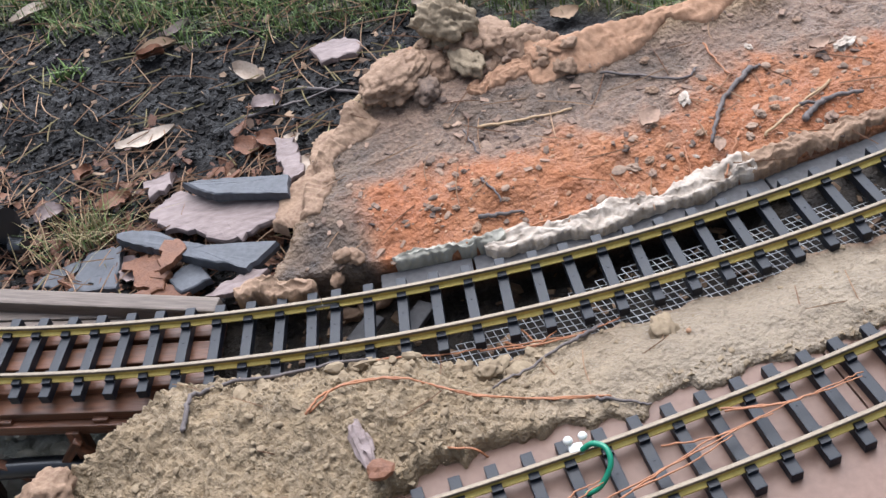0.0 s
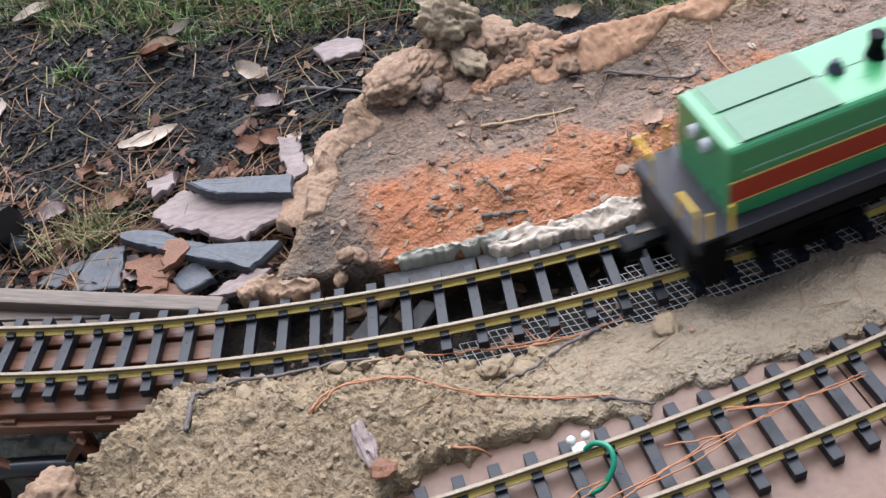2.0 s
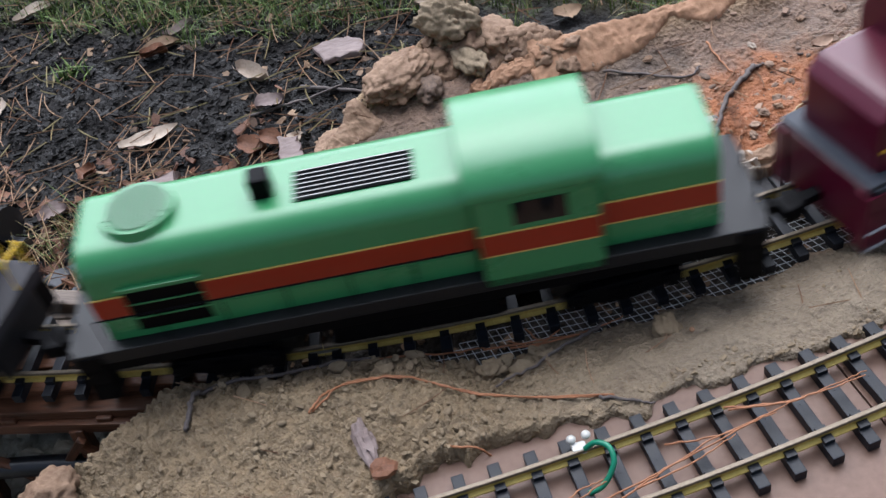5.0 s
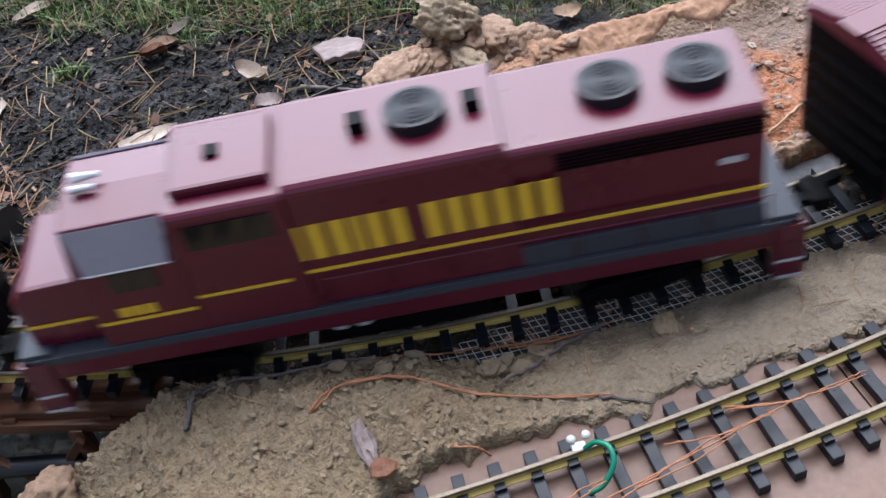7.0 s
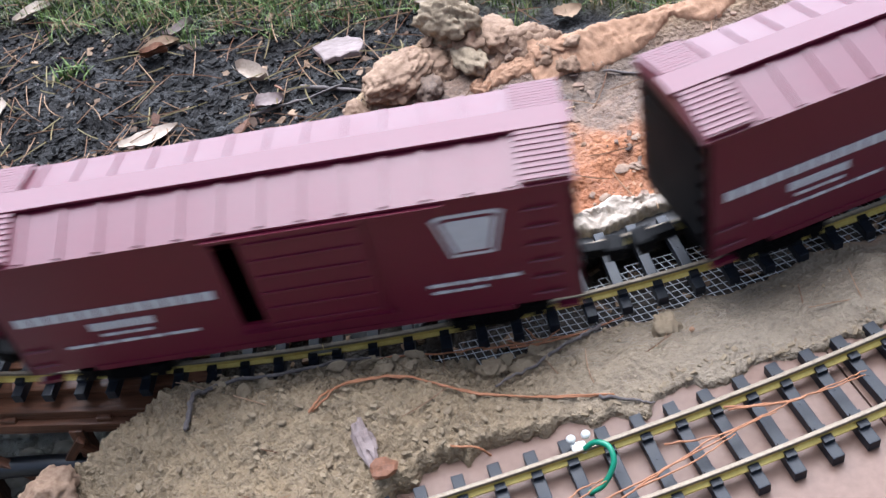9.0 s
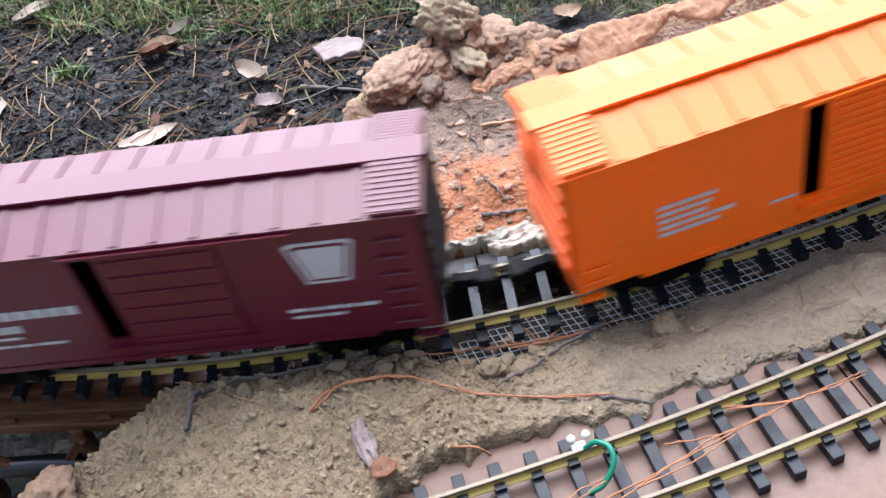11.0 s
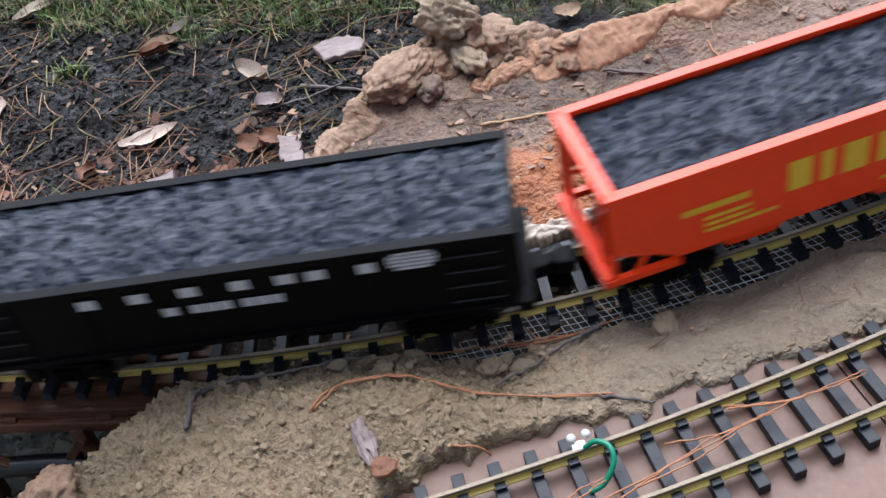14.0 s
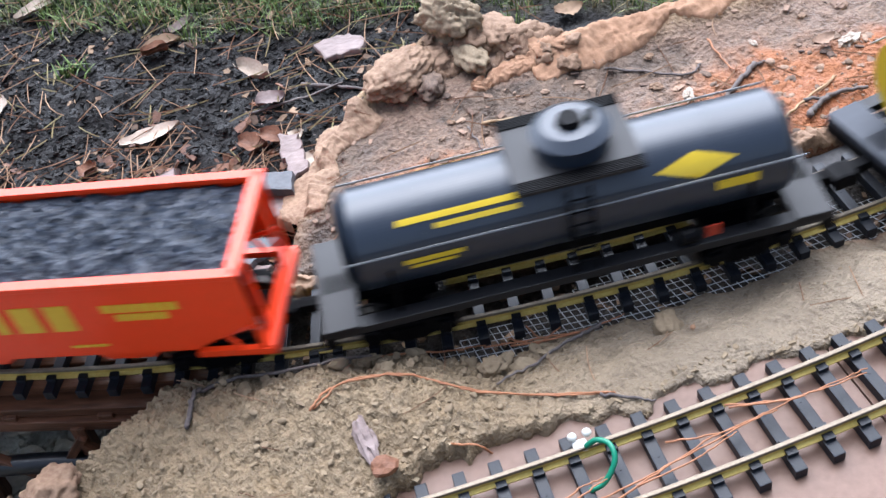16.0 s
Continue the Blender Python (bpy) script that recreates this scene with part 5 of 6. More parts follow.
def build_bridge():
    g = new("trestle_bridge")
    tagged(g, "red-brown stained timber trestle bridge carrying the track", "bridge")
    zt = -RAIL_H - TIE_H - 0.0004
    for lat in (-0.026, -0.002, 0.022):
        for a, b in ((-0.66, -0.475), (-0.474, -0.285)):
            beam_between("deck_plank", on_track(a, lat, zt), on_track(b, lat, zt), 0.019, 0.012, M["timber"], g)
    for s in (-0.62, -0.54, -0.455, -0.375, -0.305):
        beam_between("cross_timber", on_track(s, -0.062, zt - 0.012), on_track(s, 0.050, zt - 0.012), 0.013, 0.013, M["timber"], g)
    beam_between("side_plank", (-0.66, 0.700, -0.024), (-0.236, 0.588, -0.024), 0.025, 0.009, M["timber"], g, "wide flat plank with worn edge")
    beam_between("side_stringer", (-0.66, 0.687, -0.0335), (-0.240, 0.575, -0.0335), 0.010, 0.011, M["timber"], g)
    beam_between("side_stringer", (-0.66, 0.640, -0.105), (-0.300, 0.548, -0.105), 0.010, 0.010, M["timber"], g)
    for lat, w in ((-0.052, 0.014), (-0.038, 0.010)):
        beam_between("side_plank", on_track(-0.66, lat + 0.004, -0.024), on_track(-0.300, lat, -0.024), w, 0.010, M["beam"], g)
    for x, y in ((-0.42, 0.618), (-0.318, 0.592)):
        for dy in (0.0, 0.085):
            beam_between("post", (x, y + dy - 0.004, -0.040), (x - 0.002, y + dy - 0.012, -0.155), 0.012, 0.012, M["timber"], g)
    for a, b in (((-0.42, 0.61, -0.045), (-0.365, 0.590, -0.085)), ((-0.318, 0.586, -0.045), (-0.345, 0.593, -0.080)), ((-0.318, 0.586, -0.05), (-0.285, 0.575, -0.10))):
        beam_between("brace", a, b, 0.008, 0.007, M["timber"], g)
    m = thing("edge_beam", box(0, 0.50, -0.005, 0.011, -0.020, 0, 0.0018), M["beam"], "weathered grey-brown timber beam beside the bridge", "beam",
              at=Matrix.Translation((-0.187, 0.664, -0.0115)) @ Vector((-0.185, 0.0715, 0)).to_track_quat("X", "Z").to_matrix().to_4x4())
    pipe = curve_pts([(-0.60, 0.640, -0.078), (-0.42, 0.606, -0.078), (-0.33, 0.588, -0.080), (-0.26, 0.568, -0.088)], 8)
    thing("hose", tube(pipe, 0.0088, 14), M["black_pipe"], "black plastic water hose running under the bridge", "hose", smooth=True)
    p2 = [q + Vector((0, -0.020, -0.030)) for q in pipe]
    thing("hose", tube(p2, 0.0050, 12), M["black_pipe"], "thin black plastic hose below the trestle", "hose", smooth=True)


build_bridge()


def build_edging():
    """Grey strips under the far ends of the ties."""
    g = new("edging_strip")
    tagged(g, "grey weathered edging strip under the far tie ends", "edging")
    for a, b in ((-0.150, -0.072), (-0.070, 0.062), (0.064, 0.185), (0.187, 0.345)):
        beam_between("strip_board", on_track(a, -0.0455, -0.0172), on_track(b, -0.0455, -0.0175), 0.023, 0.006, M["felt"], g)
    for s, lat in ((-0.168, -0.010), (-0.125, -0.014)):
        beam_between("loose_board", on_track(s - 0.008, lat + 0.012, -0.026), on_track(s + 0.010, lat - 0.016, -0.030), 0.016, 0.006, M["felt"], g)


build_edging()


# ---------- slabs, slates and bark ----------
def slab(name, outline, z, th, mat, label, category, tilt=0.0, rough=0.0012, seed=0, group=""):
    """A flat broken slab with an uneven rim, lying at height z."""
    rnd = random.Random(seed)
    pts = []
    for (x0, y0), (x1, y1) in zip(outline, outline[1:] + outline[:1]):
        n = max(2, int(math.hypot(x1 - x0, y1 - y0) / 0.005))
        for k in range(n):
            f = k / n
            pts.append((x0 + (x1 - x0) * f + rnd.uniform(-rough, rough), y0 + (y1 - y0) * f + rnd.uniform(-rough, rough)))
    cx, cy = sum(p[0] for p in pts) / len(pts), sum(p[1] for p in pts) / len(pts)
    bm = bmesh.new()
    rings = []
    for f, dz in ((1.0, -th), (1.012, -th * 0.5), (0.985, -th * 0.06), (0.9, 0.0), (0.62, 0.0), (0.3, 0.0)):
        ring = []
        for x, y in pts:
            u, v = (x - cx) * f, (y - cy) * f
            w = 0.0016 * noise.noise(Vector((u * 45, v * 45, seed))) if f < 0.95 else 0.0
            ring.append(bm.verts.new((u, v, dz + w + tilt * u)))
        rings.append(ring)
    n = len(pts)
    for a, b in zip(rings, rings[1:]):
        for i in range(n):
            bm.faces.new((a[i], a[(i + 1) % n], b[(i + 1) % n], b[i]))
    bm.faces.new(rings[-1])
    bm.faces.new(rings[0][::-1])
    bmesh.ops.recalc_face_normals(bm, faces=bm.faces[:])
    return thing(name, bm, mat, label, category, group, at=pose(cx, cy, z))


slab("slate", [(-0.2118, 0.809), (-0.1951, 0.8079), (-0.1549, 0.7982), (-0.1153, 0.7879), (-0.1181, 0.7631), (-0.154, 0.7751), (-0.183, 0.7832), (-0.1996, 0.7956)], 0.0, 0.009, M["slate"], "grey slate slab with a broken edge lying on bark", "stone", -0.02, 0.0006, 1, "slates beside the track")
slab("bark_slab", [(-0.249, 0.795), (-0.225, 0.815), (-0.17, 0.795), (-0.119, 0.772), (-0.125, 0.748), (-0.150, 0.744), (-0.165, 0.733), (-0.19, 0.741), (-0.205, 0.758), (-0.23, 0.768)], -0.0125, 0.006, M["bark"], "pale pinkish slab of bark with ragged edges", "bark", 0.0, 0.003, 2)
slab("slate", [(-0.2767, 0.7755), (-0.2662, 0.7766), (-0.2408, 0.767), (-0.2242, 0.7481), (-0.1836, 0.7252), (-0.1336, 0.7146), (-0.1465, 0.701), (-0.1617, 0.6923), (-0.2001, 0.7155), (-0.2448, 0.7465), (-0.2735, 0.7666)], -0.009, 0.010, M["slate"], "long dark slate slab lying below the bark", "stone", 0.01, 0.001, 3, "slates beside the track")
slab("slate", [(-0.358, 0.7538), (-0.3421, 0.7658), (-0.3148, 0.7699), (-0.3163, 0.7587), (-0.3384, 0.7431)], -0.026, 0.008, M["slate"], "small dark slate piece half buried in mulch", "stone", 0.0, 0.001, 4, "slates beside the track")
slab("slate", [(-0.3066, 0.7723), (-0.2739, 0.7705), (-0.2765, 0.7432), (-0.2782, 0.7166), (-0.3231, 0.7317), (-0.3161, 0.7538)], -0.021, 0.007, M["slate"], "blue-grey slate piece standing at the bridge edge", "stone", 0.08, 0.001, 5, "slates beside the track")
slab("slate", [(-0.2315, 0.7092), (-0.2213, 0.7202), (-0.2061, 0.7247), (-0.1946, 0.6994), (-0.2095, 0.694), (-0.2216, 0.6905)], -0.018, 0.007, M["slate"], "small flat slate among red bark", "stone", 0.0, 0.001, 6, "slates beside the track")
slab("bark_slab", [(-0.1989, 0.6812), (-0.1788, 0.6901), (-0.1467, 0.693), (-0.1546, 0.6819), (-0.1754, 0.6765), (-0.1912, 0.6754)], -0.015, 0.005, M["bark"], "small pale bark piece beside the slates", "bark", 0.05, 0.003, 7)
slab("bark_slab", [(-0.252, 0.838), (-0.226, 0.842), (-0.222, 0.824), (-0.246, 0.812)], -0.010, 0.006, M["bark"], "curled pale bark chip beside the slate", "bark", 0.15, 0.003, 8)
slab("bark_slab", [(-0.128, 0.862), (-0.108, 0.850), (-0.102, 0.800), (-0.116, 0.790), (-0.124, 0.82)], -0.012, 0.005, M["bark"], "pale bark strip at the foot of the clay bank", "bark", 0.2, 0.003, 9)
slab("flat_stone", [(-0.0826, 1.0008), (-0.067, 1.0067), (-0.0448, 1.0055), (-0.0284, 0.9922), (-0.0342, 0.9742), (-0.0556, 0.9731), (-0.0723, 0.972)], -0.021, 0.006, M["bark"], "pale flat stone at the edge of the grass", "stone", 0.0, 0.0018, 10)
slab("red_bark", [(-0.273, 0.7477), (-0.2564, 0.7478), (-0.2347, 0.7421), (-0.2282, 0.7209), (-0.2355, 0.6984), (-0.2525, 0.703), (-0.2642, 0.7247)], -0.018, 0.006, M["bark_red"], "red-brown bark chunk among the slates", "bark", 0.1, 0.004, 11)
slab("red_bark", [(-0.2311, 0.749), (-0.2174, 0.7489), (-0.2123, 0.732), (-0.2218, 0.717), (-0.2351, 0.7132), (-0.236, 0.7333)], -0.0075, 0.006, M["bark_red"], "red-brown bark chunk lying on the slate", "bark", 0.0, 0.003, 12)
slab("red_bark", [(-0.262, 0.705), (-0.235, 0.712), (-0.215, 0.690), (-0.228, 0.680)], -0.02, 0.006, M["bark_red"], "red-brown bark strip beside the beam", "bark", 0.0, 0.003, 13)

# ---------- rocks and crusts round the clay bed ----------
rock_seq = random.Random(21)


def rock(x, y, r, sq, mat, label, seed, dz=0.0, rough=0.35, sub=3):
    z = ground_z(x, y)
    o = thing("rock", lump(r, sq, rough, sub + 1, seed, 1.9), M[mat], label, "rock", "rocks on the clay crest", smooth=True, at=pose(x, y, z + r * sq[2] * 0.35 + dz, 0, 0, rock_seq.uniform(0, 360)))
    return o


rock(0.056, 0.908, 0.026, (0.75, 1.2, 1.05), "lichen", "tall lump of tan clay rock on the crest", 1, 0.006, 0.38, 4)
rock(0.074, 0.893, 0.019, (1.2, 0.9, 0.6), "rock", "rough tan clay rock on the crest", 2, 0.0, 0.5)
rock(-0.004, 0.866, 0.030, (1.3, 0.85, 0.5), "rock", "broad reddish clay rock with a cracked face", 3, 0.004, 0.3, 4)
rock(0.024, 0.882, 0.020, (1.2, 0.8, 0.6), "rock", "rough tan clay rock on the crest", 4)
rock(0.022, 0.846, 0.016, (1.2, 0.8, 0.6), "pebble", "greyish angular stone below the crest", 5)
rock(0.066, 0.868, 0.017, (1.4, 0.8, 0.6), "lichen", "pale lichen-grey stone on the crest", 6, 0.004)
rock(0.095, 0.892, 0.020, (1.3, 1.0, 0.6), "rock", "rough tan clay rock on the crest", 7)
rock(0.118, 0.880, 0.016, (1.4, 0.8, 0.6), "rock", "small tan clay rock on the crest", 8)
for i in range(34):
    x = rock_seq.uniform(-0.03, 0.16)
    y = float(np.interp(x, CREST_X, CREST_Y)) + rock_seq.uniform(-0.035, 0.004)
    rock(x, y, rock_seq.uniform(0.005, 0.011), (1.2, 0.9, 0.6), rock_seq.choice(["rock", "rock", "clay", "pebble"]), "small broken clay lump on the crest", 30 + i, 0.0, 0.5, 2)
for i, (x, y) in enumerate([(-0.088, 0.661), (-0.078, 0.670), (-0.068, 0.666), (-0.073, 0.654), (-0.085, 0.650), (-0.096, 0.653), (-0.058, 0.654)]):
    rock(x, y, 0.0075, (1.3, 0.8, 0.8), "rock", "knobbly pale clay lump beside the track", 60 + i, 0.003, 0.4, 2)


STONES = [(0.028, 0.747, 0.0035), (0.033, 0.670, 0.0043), (0.027, 0.727, 0.0031), (0.062, 0.688, 0.0029), (0.042, 0.710, 0.0033), (0.096, 0.711, 0.0027), (0.131, 0.742, 0.0027), (0.136, 0.727, 0.0023), (0.096, 0.811, 0.0031), (0.175, 0.829, 0.0043), (0.220, 0.819, 0.0039), (0.159, 0.694, 0.0027), (0.172, 0.691, 0.0049), (0.187, 0.694, 0.0041), (0.185, 0.681, 0.0039), (0.182, 0.745, 0.0027), (0.201, 0.727, 0.0027), (0.169, 0.662, 0.0039), (0.205, 0.692, 0.0023), (0.235, 0.708, 0.0037), (0.129, 0.673, 0.0027), (0.288, 0.712, 0.0047), (0.302, 0.715, 0.0035), (0.343, 0.696, 0.0059), (0.369, 0.686, 0.0055), (0.364, 0.823, 0.0031), (0.402, 0.825, 0.0059), (0.272, 0.692, 0.0039), (0.214, 0.775, 0.0051), (0.310, 0.744, 0.0029), (0.040, 0.761, 0.0027), (0.032, 0.797, 0.0033)]
PALE_STONES = [(0.387, 0.774, 0.0079), (0.235, 0.750, 0.0060), (0.310, 0.799, 0.0038), (0.224, 0.687, 0.0024)]
for i, (x, y, r) in enumerate(STONES):
    thing("stone", lump(r, (1.25, 0.85, 0.55), 0.5, 3, 80 + i, 1.7), M[("pebble", "rock", "flake")[i % 3]], "loose broken stone lying on the clay bed", "stone", "loose stones on the clay bed", at=pose(x, y, ground_z(x, y) + r * 0.22, 0, 0, 57 * i))
for i, (x, y, r) in enumerate(PALE_STONES):
    thing("stone", lump(r, (1.3, 0.7, 0.4), 0.6, 4, 140 + i, 2.0), M["cream"], "pale lump of dried plaster on the clay bed", "stone", "loose stones on the clay bed", at=pose(x, y, ground_z(x, y) + r * 0.15, 0, 0, 30 + 40 * i))



def crust(name, path, width, height, mat, label, seed, lift=0.0, n=36, lumpy=0.3, folds=1.3):
    """A ragged ridge of dried plaster or clay along a path."""
    pts = curve_pts([(x, y, 0) for x, y in path], n)
    k = 27
    flat, prof = [], []
    for i, q in enumerate(pts):
        d = (pts[min(i + 1, len(pts) - 1)] - pts[max(i - 1, 0)]).normalized()
        s = Vector((-d.y, d.x, 0))
        endf = min(1.0, i / 4, (len(pts) - 1 - i) / 4)
        for j in range(k):
            f = j / (k - 1) * 2 - 1
            w = width * (0.55 + 0.9 * (0.5 + noise.noise(Vector((q.x * 22, q.y * 22, seed + (5 if f > 0 else 0)))))) * (0.25 + 0.75 * endf)
            p = q + s * f * w
            p += s * (0.0030 * noise.noise(Vector((p.x * 90, p.y * 90, seed))) + 0.0022 * noise.noise(Vector((p.x * 260, p.y * 260, seed))))
            u, v = i * 0.0011 * 36 / n, f * width
            fold = 0.35 - abs(noise.noise(Vector((u * 26, v * 150 + 2.2 * noise.noise(Vector((u * 30, seed, 0))), seed + 3))))
            hgt = height * (1 - abs(f) ** 6.0) * (0.75 + 0.8 * noise.noise(Vector((p.x * 35, p.y * 35, seed + 9))) + folds * fold + lumpy * (0.8 * noise.noise(Vector((p.x * 110, p.y * 110, seed))) + 0.45 * noise.noise(Vector((p.x * 320, p.y * 320, seed))))) * (0.2 + 0.8 * endf)
            flat.append(p)
            prof.append(hgt + lift - (0.012 if abs(f) > 0.98 else 0.0))
    z = terrain(np.array([q.x for q in flat]), np.array([q.y for q in flat]))[0]
    bm = bmesh.new()
    vs = [bm.verts.new((q.x, q.y, float(zz) + hh)) for q, zz, hh in zip(flat, np.maximum(z, -0.010), prof)]
    for i in range(len(pts) - 1):
        for j in range(k - 1):
            bm.faces.new((vs[i * k + j], vs[i * k + j + 1], vs[(i + 1) * k + j + 1], vs[(i + 1) * k + j]))
    bmesh.ops.recalc_face_normals(bm, faces=bm.faces[:])
    return thing(name, bm, mat, label, "crust", smooth=True)


crust("plaster_crust", [(0.035, 0.651), (0.076, 0.650), (0.105, 0.650), (0.13, 0.651), (0.16, 0.652), (0.194, 0.655), (0.23, 0.659), (0.268, 0.666)], 0.0105, 0.0042, M["cream"], "cream dried plaster crust along the track", 3)
crust("plaster_crust", [(0.255, 0.666), (0.29, 0.670), (0.317, 0.674), (0.345, 0.679), (0.373, 0.685), (0.42, 0.698)], 0.0085, 0.005, M["rock"], "tan dried mud crust beside the track", 5)
crust("plaster_crust", [(-0.04, 0.659), (0.01, 0.655), (0.032, 0.655), (0.056, 0.657)], 0.006, 0.005, M["stone_pale"], "grey crumbling plaster edge beside the track", 7)
crust("clay_crust", [(0.115, 0.852), (0.153, 0.850), (0.20, 0.852), (0.251, 0.864), (0.305, 0.872), (0.345, 0.880)], 0.027, 0.006, M["clay"], "orange-tan clay crust on the crest of the bed", 11, 0.0, lumpy=0.12, folds=0.5)
crust("clay_crust", [(0.058, 0.835), (0.085, 0.842), (0.115, 0.848), (0.14, 0.856)], 0.010, 0.006, M["clay"], "orange clay crust below the rocks", 13)
crust("clay_crust", [(0.02, 0.862), (0.05, 0.880), (0.085, 0.890), (0.12, 0.884), (0.16, 0.872)], 0.024, 0.009, M["rock"], "broken tan clay crust between the rocks", 23, lumpy=0.6, folds=0.8)
crust("clay_crust", [(-0.116, 0.725), (-0.094, 0.775), (-0.080, 0.805), (-0.058, 0.826), (-0.040, 0.842)], 0.021, 0.0045, M["rock"], "tan plaster crust at the edge of the clay bed", 17, lumpy=0.12, folds=0.5)
crust("clay_crust", [(-0.172, 0.660), (-0.150, 0.668), (-0.130, 0.655), (-0.105, 0.650)], 0.008, 0.006, M["rock"], "tan mud crust at the corner of the bed", 19)


# ---------- twigs, strands and wire ----------
def stick(ctrl, r, mat, label, seed, name="twig", lift=None, taper=0.5, jitter=0.0012, seg=6):
    rnd = random.Random(seed)
    pts = curve_pts([(x, y, 0) for x, y in ctrl], 7, jitter, rnd)
    z = terrain(np.array([q.x for q in pts]), np.array([q.y for q in pts]))[0]
    if lift is not None:
        z = np.maximum(z, lift)
    n = len(z)
    top = [float(max(z[max(0, i - 3):i + 4])) for i in range(n)]
    for i, q in enumerate(pts):
        q.z = sum(top[max(0, i - 2):i + 3]) / len(top[max(0, i - 2):i + 3]) + r * 0.7
    return thing(name, tube(pts, r, seg, None, taper), M[mat], label, "stick" if mat == "twig" else "strand", smooth=True)


stick([(0.302, 0.770), (0.285, 0.757), (0.266, 0.739), (0.252, 0.715), (0.239, 0.691)], 0.0028, "twig", "crooked grey twig lying on orange earth", 1)
stick([(0.302, 0.770), (0.312, 0.772)], 0.0020, "twig", "short grey twig fork", 2)
stick([(0.320, 0.694), (0.330, 0.703), (0.346, 0.711), (0.377, 0.712)], 0.0032, "twig", "bent grey twig beside the track", 3)
stick([(0.322, 0.712), (0.345, 0.709)], 0.0018, "twig", "thin grey twig beside the bent one", 4)
stick([(0.036, 0.676), (0.055, 0.676), (0.074, 0.672)], 0.0022, "twig", "short pale twig on orange earth", 5)
stick([(0.0587, 0.7848), (0.0993, 0.7804), (0.142, 0.778)], 0.0016, "straw_stick", "pale split straw stalk lying on the clay", 100, "straw_stalk", taper=0.7)
stick([(0.2746, 0.8174), (0.2765, 0.7925), (0.2829, 0.7666)], 0.0011, "copper", "red-brown pine needle on the clay", 161, "pine_needle", taper=0.7)
stick([(0.2824, 0.6886), (0.3156, 0.7067), (0.3579, 0.733)], 0.0014, "straw_stick", "pale orange stalk lying on the clay", 115, "straw_stalk", taper=0.7)
stick([(0.1787, 0.8172), (0.2085, 0.7984), (0.2435, 0.7771), (0.2582, 0.7878)], 0.0013, "twig", "thin dark root lying on the clay", 172, "twig", taper=0.7)
stick([(0.0465, 0.7152), (0.0529, 0.6982), (0.0581, 0.6843)], 0.0012, "twig", "thin dark twig among the gravel", 134, "twig", taper=0.7)
stick([(0.0204, 0.6561), (0.0652, 0.6584), (0.1096, 0.6586)], 0.0011, "copper", "red-brown pine needle beside the plaster", 174, "pine_needle", taper=0.7)
stick([(0.2179, 0.6993), (0.2152, 0.6793), (0.2116, 0.6588)], 0.001, "copper", "red-brown pine needle on orange clay", 135, "pine_needle", taper=0.7)
stick([(0.2639, 0.6983), (0.2503, 0.6758), (0.2386, 0.6583)], 0.001, "copper", "red-brown pine needle on orange clay", 188, "pine_needle", taper=0.7)
stick([(0.0451, 0.7863), (0.0516, 0.749)], 0.001, "twig", "thin grey twig among the gravel", 144, "twig", taper=0.7)
stick([(-0.211, 0.521), (-0.208, 0.542), (-0.204, 0.558), (-0.190, 0.565), (-0.160, 0.564), (-0.116, 0.562), (-0.072, 0.556)], 0.0022, "twig", "long bent grey twig on the mud bank", 6)
stick([(0.105, 0.548), (0.085, 0.538), (0.070, 0.529), (0.040, 0.512), (0.013, 0.499)], 0.0018, "twig", "dark thin root lying over the mud", 7)
stick([(-0.100, 0.945), (-0.06, 0.925), (-0.03, 0.905)], 0.0025, "twig", "dark stick lying in the mulch", 8)
stick([(-0.155, 0.915), (-0.10, 0.925), (-0.06, 0.93)], 0.0018, "twig", "dark stick lying in the mulch", 9)
stick([(-0.117, 0.492), (-0.105, 0.507), (-0.085, 0.517), (-0.052, 0.513), (-0.025, 0.497), (0.0, 0.484), (0.045, 0.468), (0.088, 0.457)], 0.0010, "copper", "copper-brown pine strand curving over the mud", 10, "pine_strand", taper=0.8, jitter=0.0006)
stick([(-0.115, 0.494), (-0.088, 0.513), (-0.052, 0.511), (-0.020, 0.494), (0.01, 0.481), (0.05, 0.4655), (0.088, 0.4565)], 0.0008, "copper", "second copper-brown pine strand on the mud", 11, "pine_strand", taper=0.8, jitter=0.0008)
stick([(0.078, 0.458), (0.10, 0.449), (0.112, 0.444)], 0.0014, "twig", "dark root tip at the strand's end", 12)
stick([(-0.028, 0.444), (0.0, 0.437), (0.012, 0.434)], 0.0010, "copper", "short copper-brown pine strand", 13, "pine_strand")
rail_top = Z2 + 0.0015
for i, c in enumerate([[(0.150, 0.418), (0.185, 0.412), (0.215, 0.413), (0.243, 0.417)], [(0.152, 0.416), (0.19, 0.411), (0.22, 0.415), (0.245, 0.420)], [(0.05, 0.372), (0.09, 0.382), (0.13, 0.393), (0.17, 0.405), (0.205, 0.413)],
                       [(0.06, 0.368), (0.10, 0.384), (0.14, 0.399), (0.18, 0.406)], [(0.02, 0.372), (0.045, 0.384), (0.062, 0.388)], [(0.025, 0.368), (0.05, 0.381), (0.064, 0.386)], [(0.105, 0.402), (0.14, 0.399), (0.17, 0.404)],
                       [(0.08, 0.376), (0.12, 0.385), (0.15, 0.397)]]):
    stick(c, 0.0008, "copper", "dry pine needle lying across the rails", 40 + i, "pine_needle", lift=rail_top, taper=0.6, jitter=0.0006)
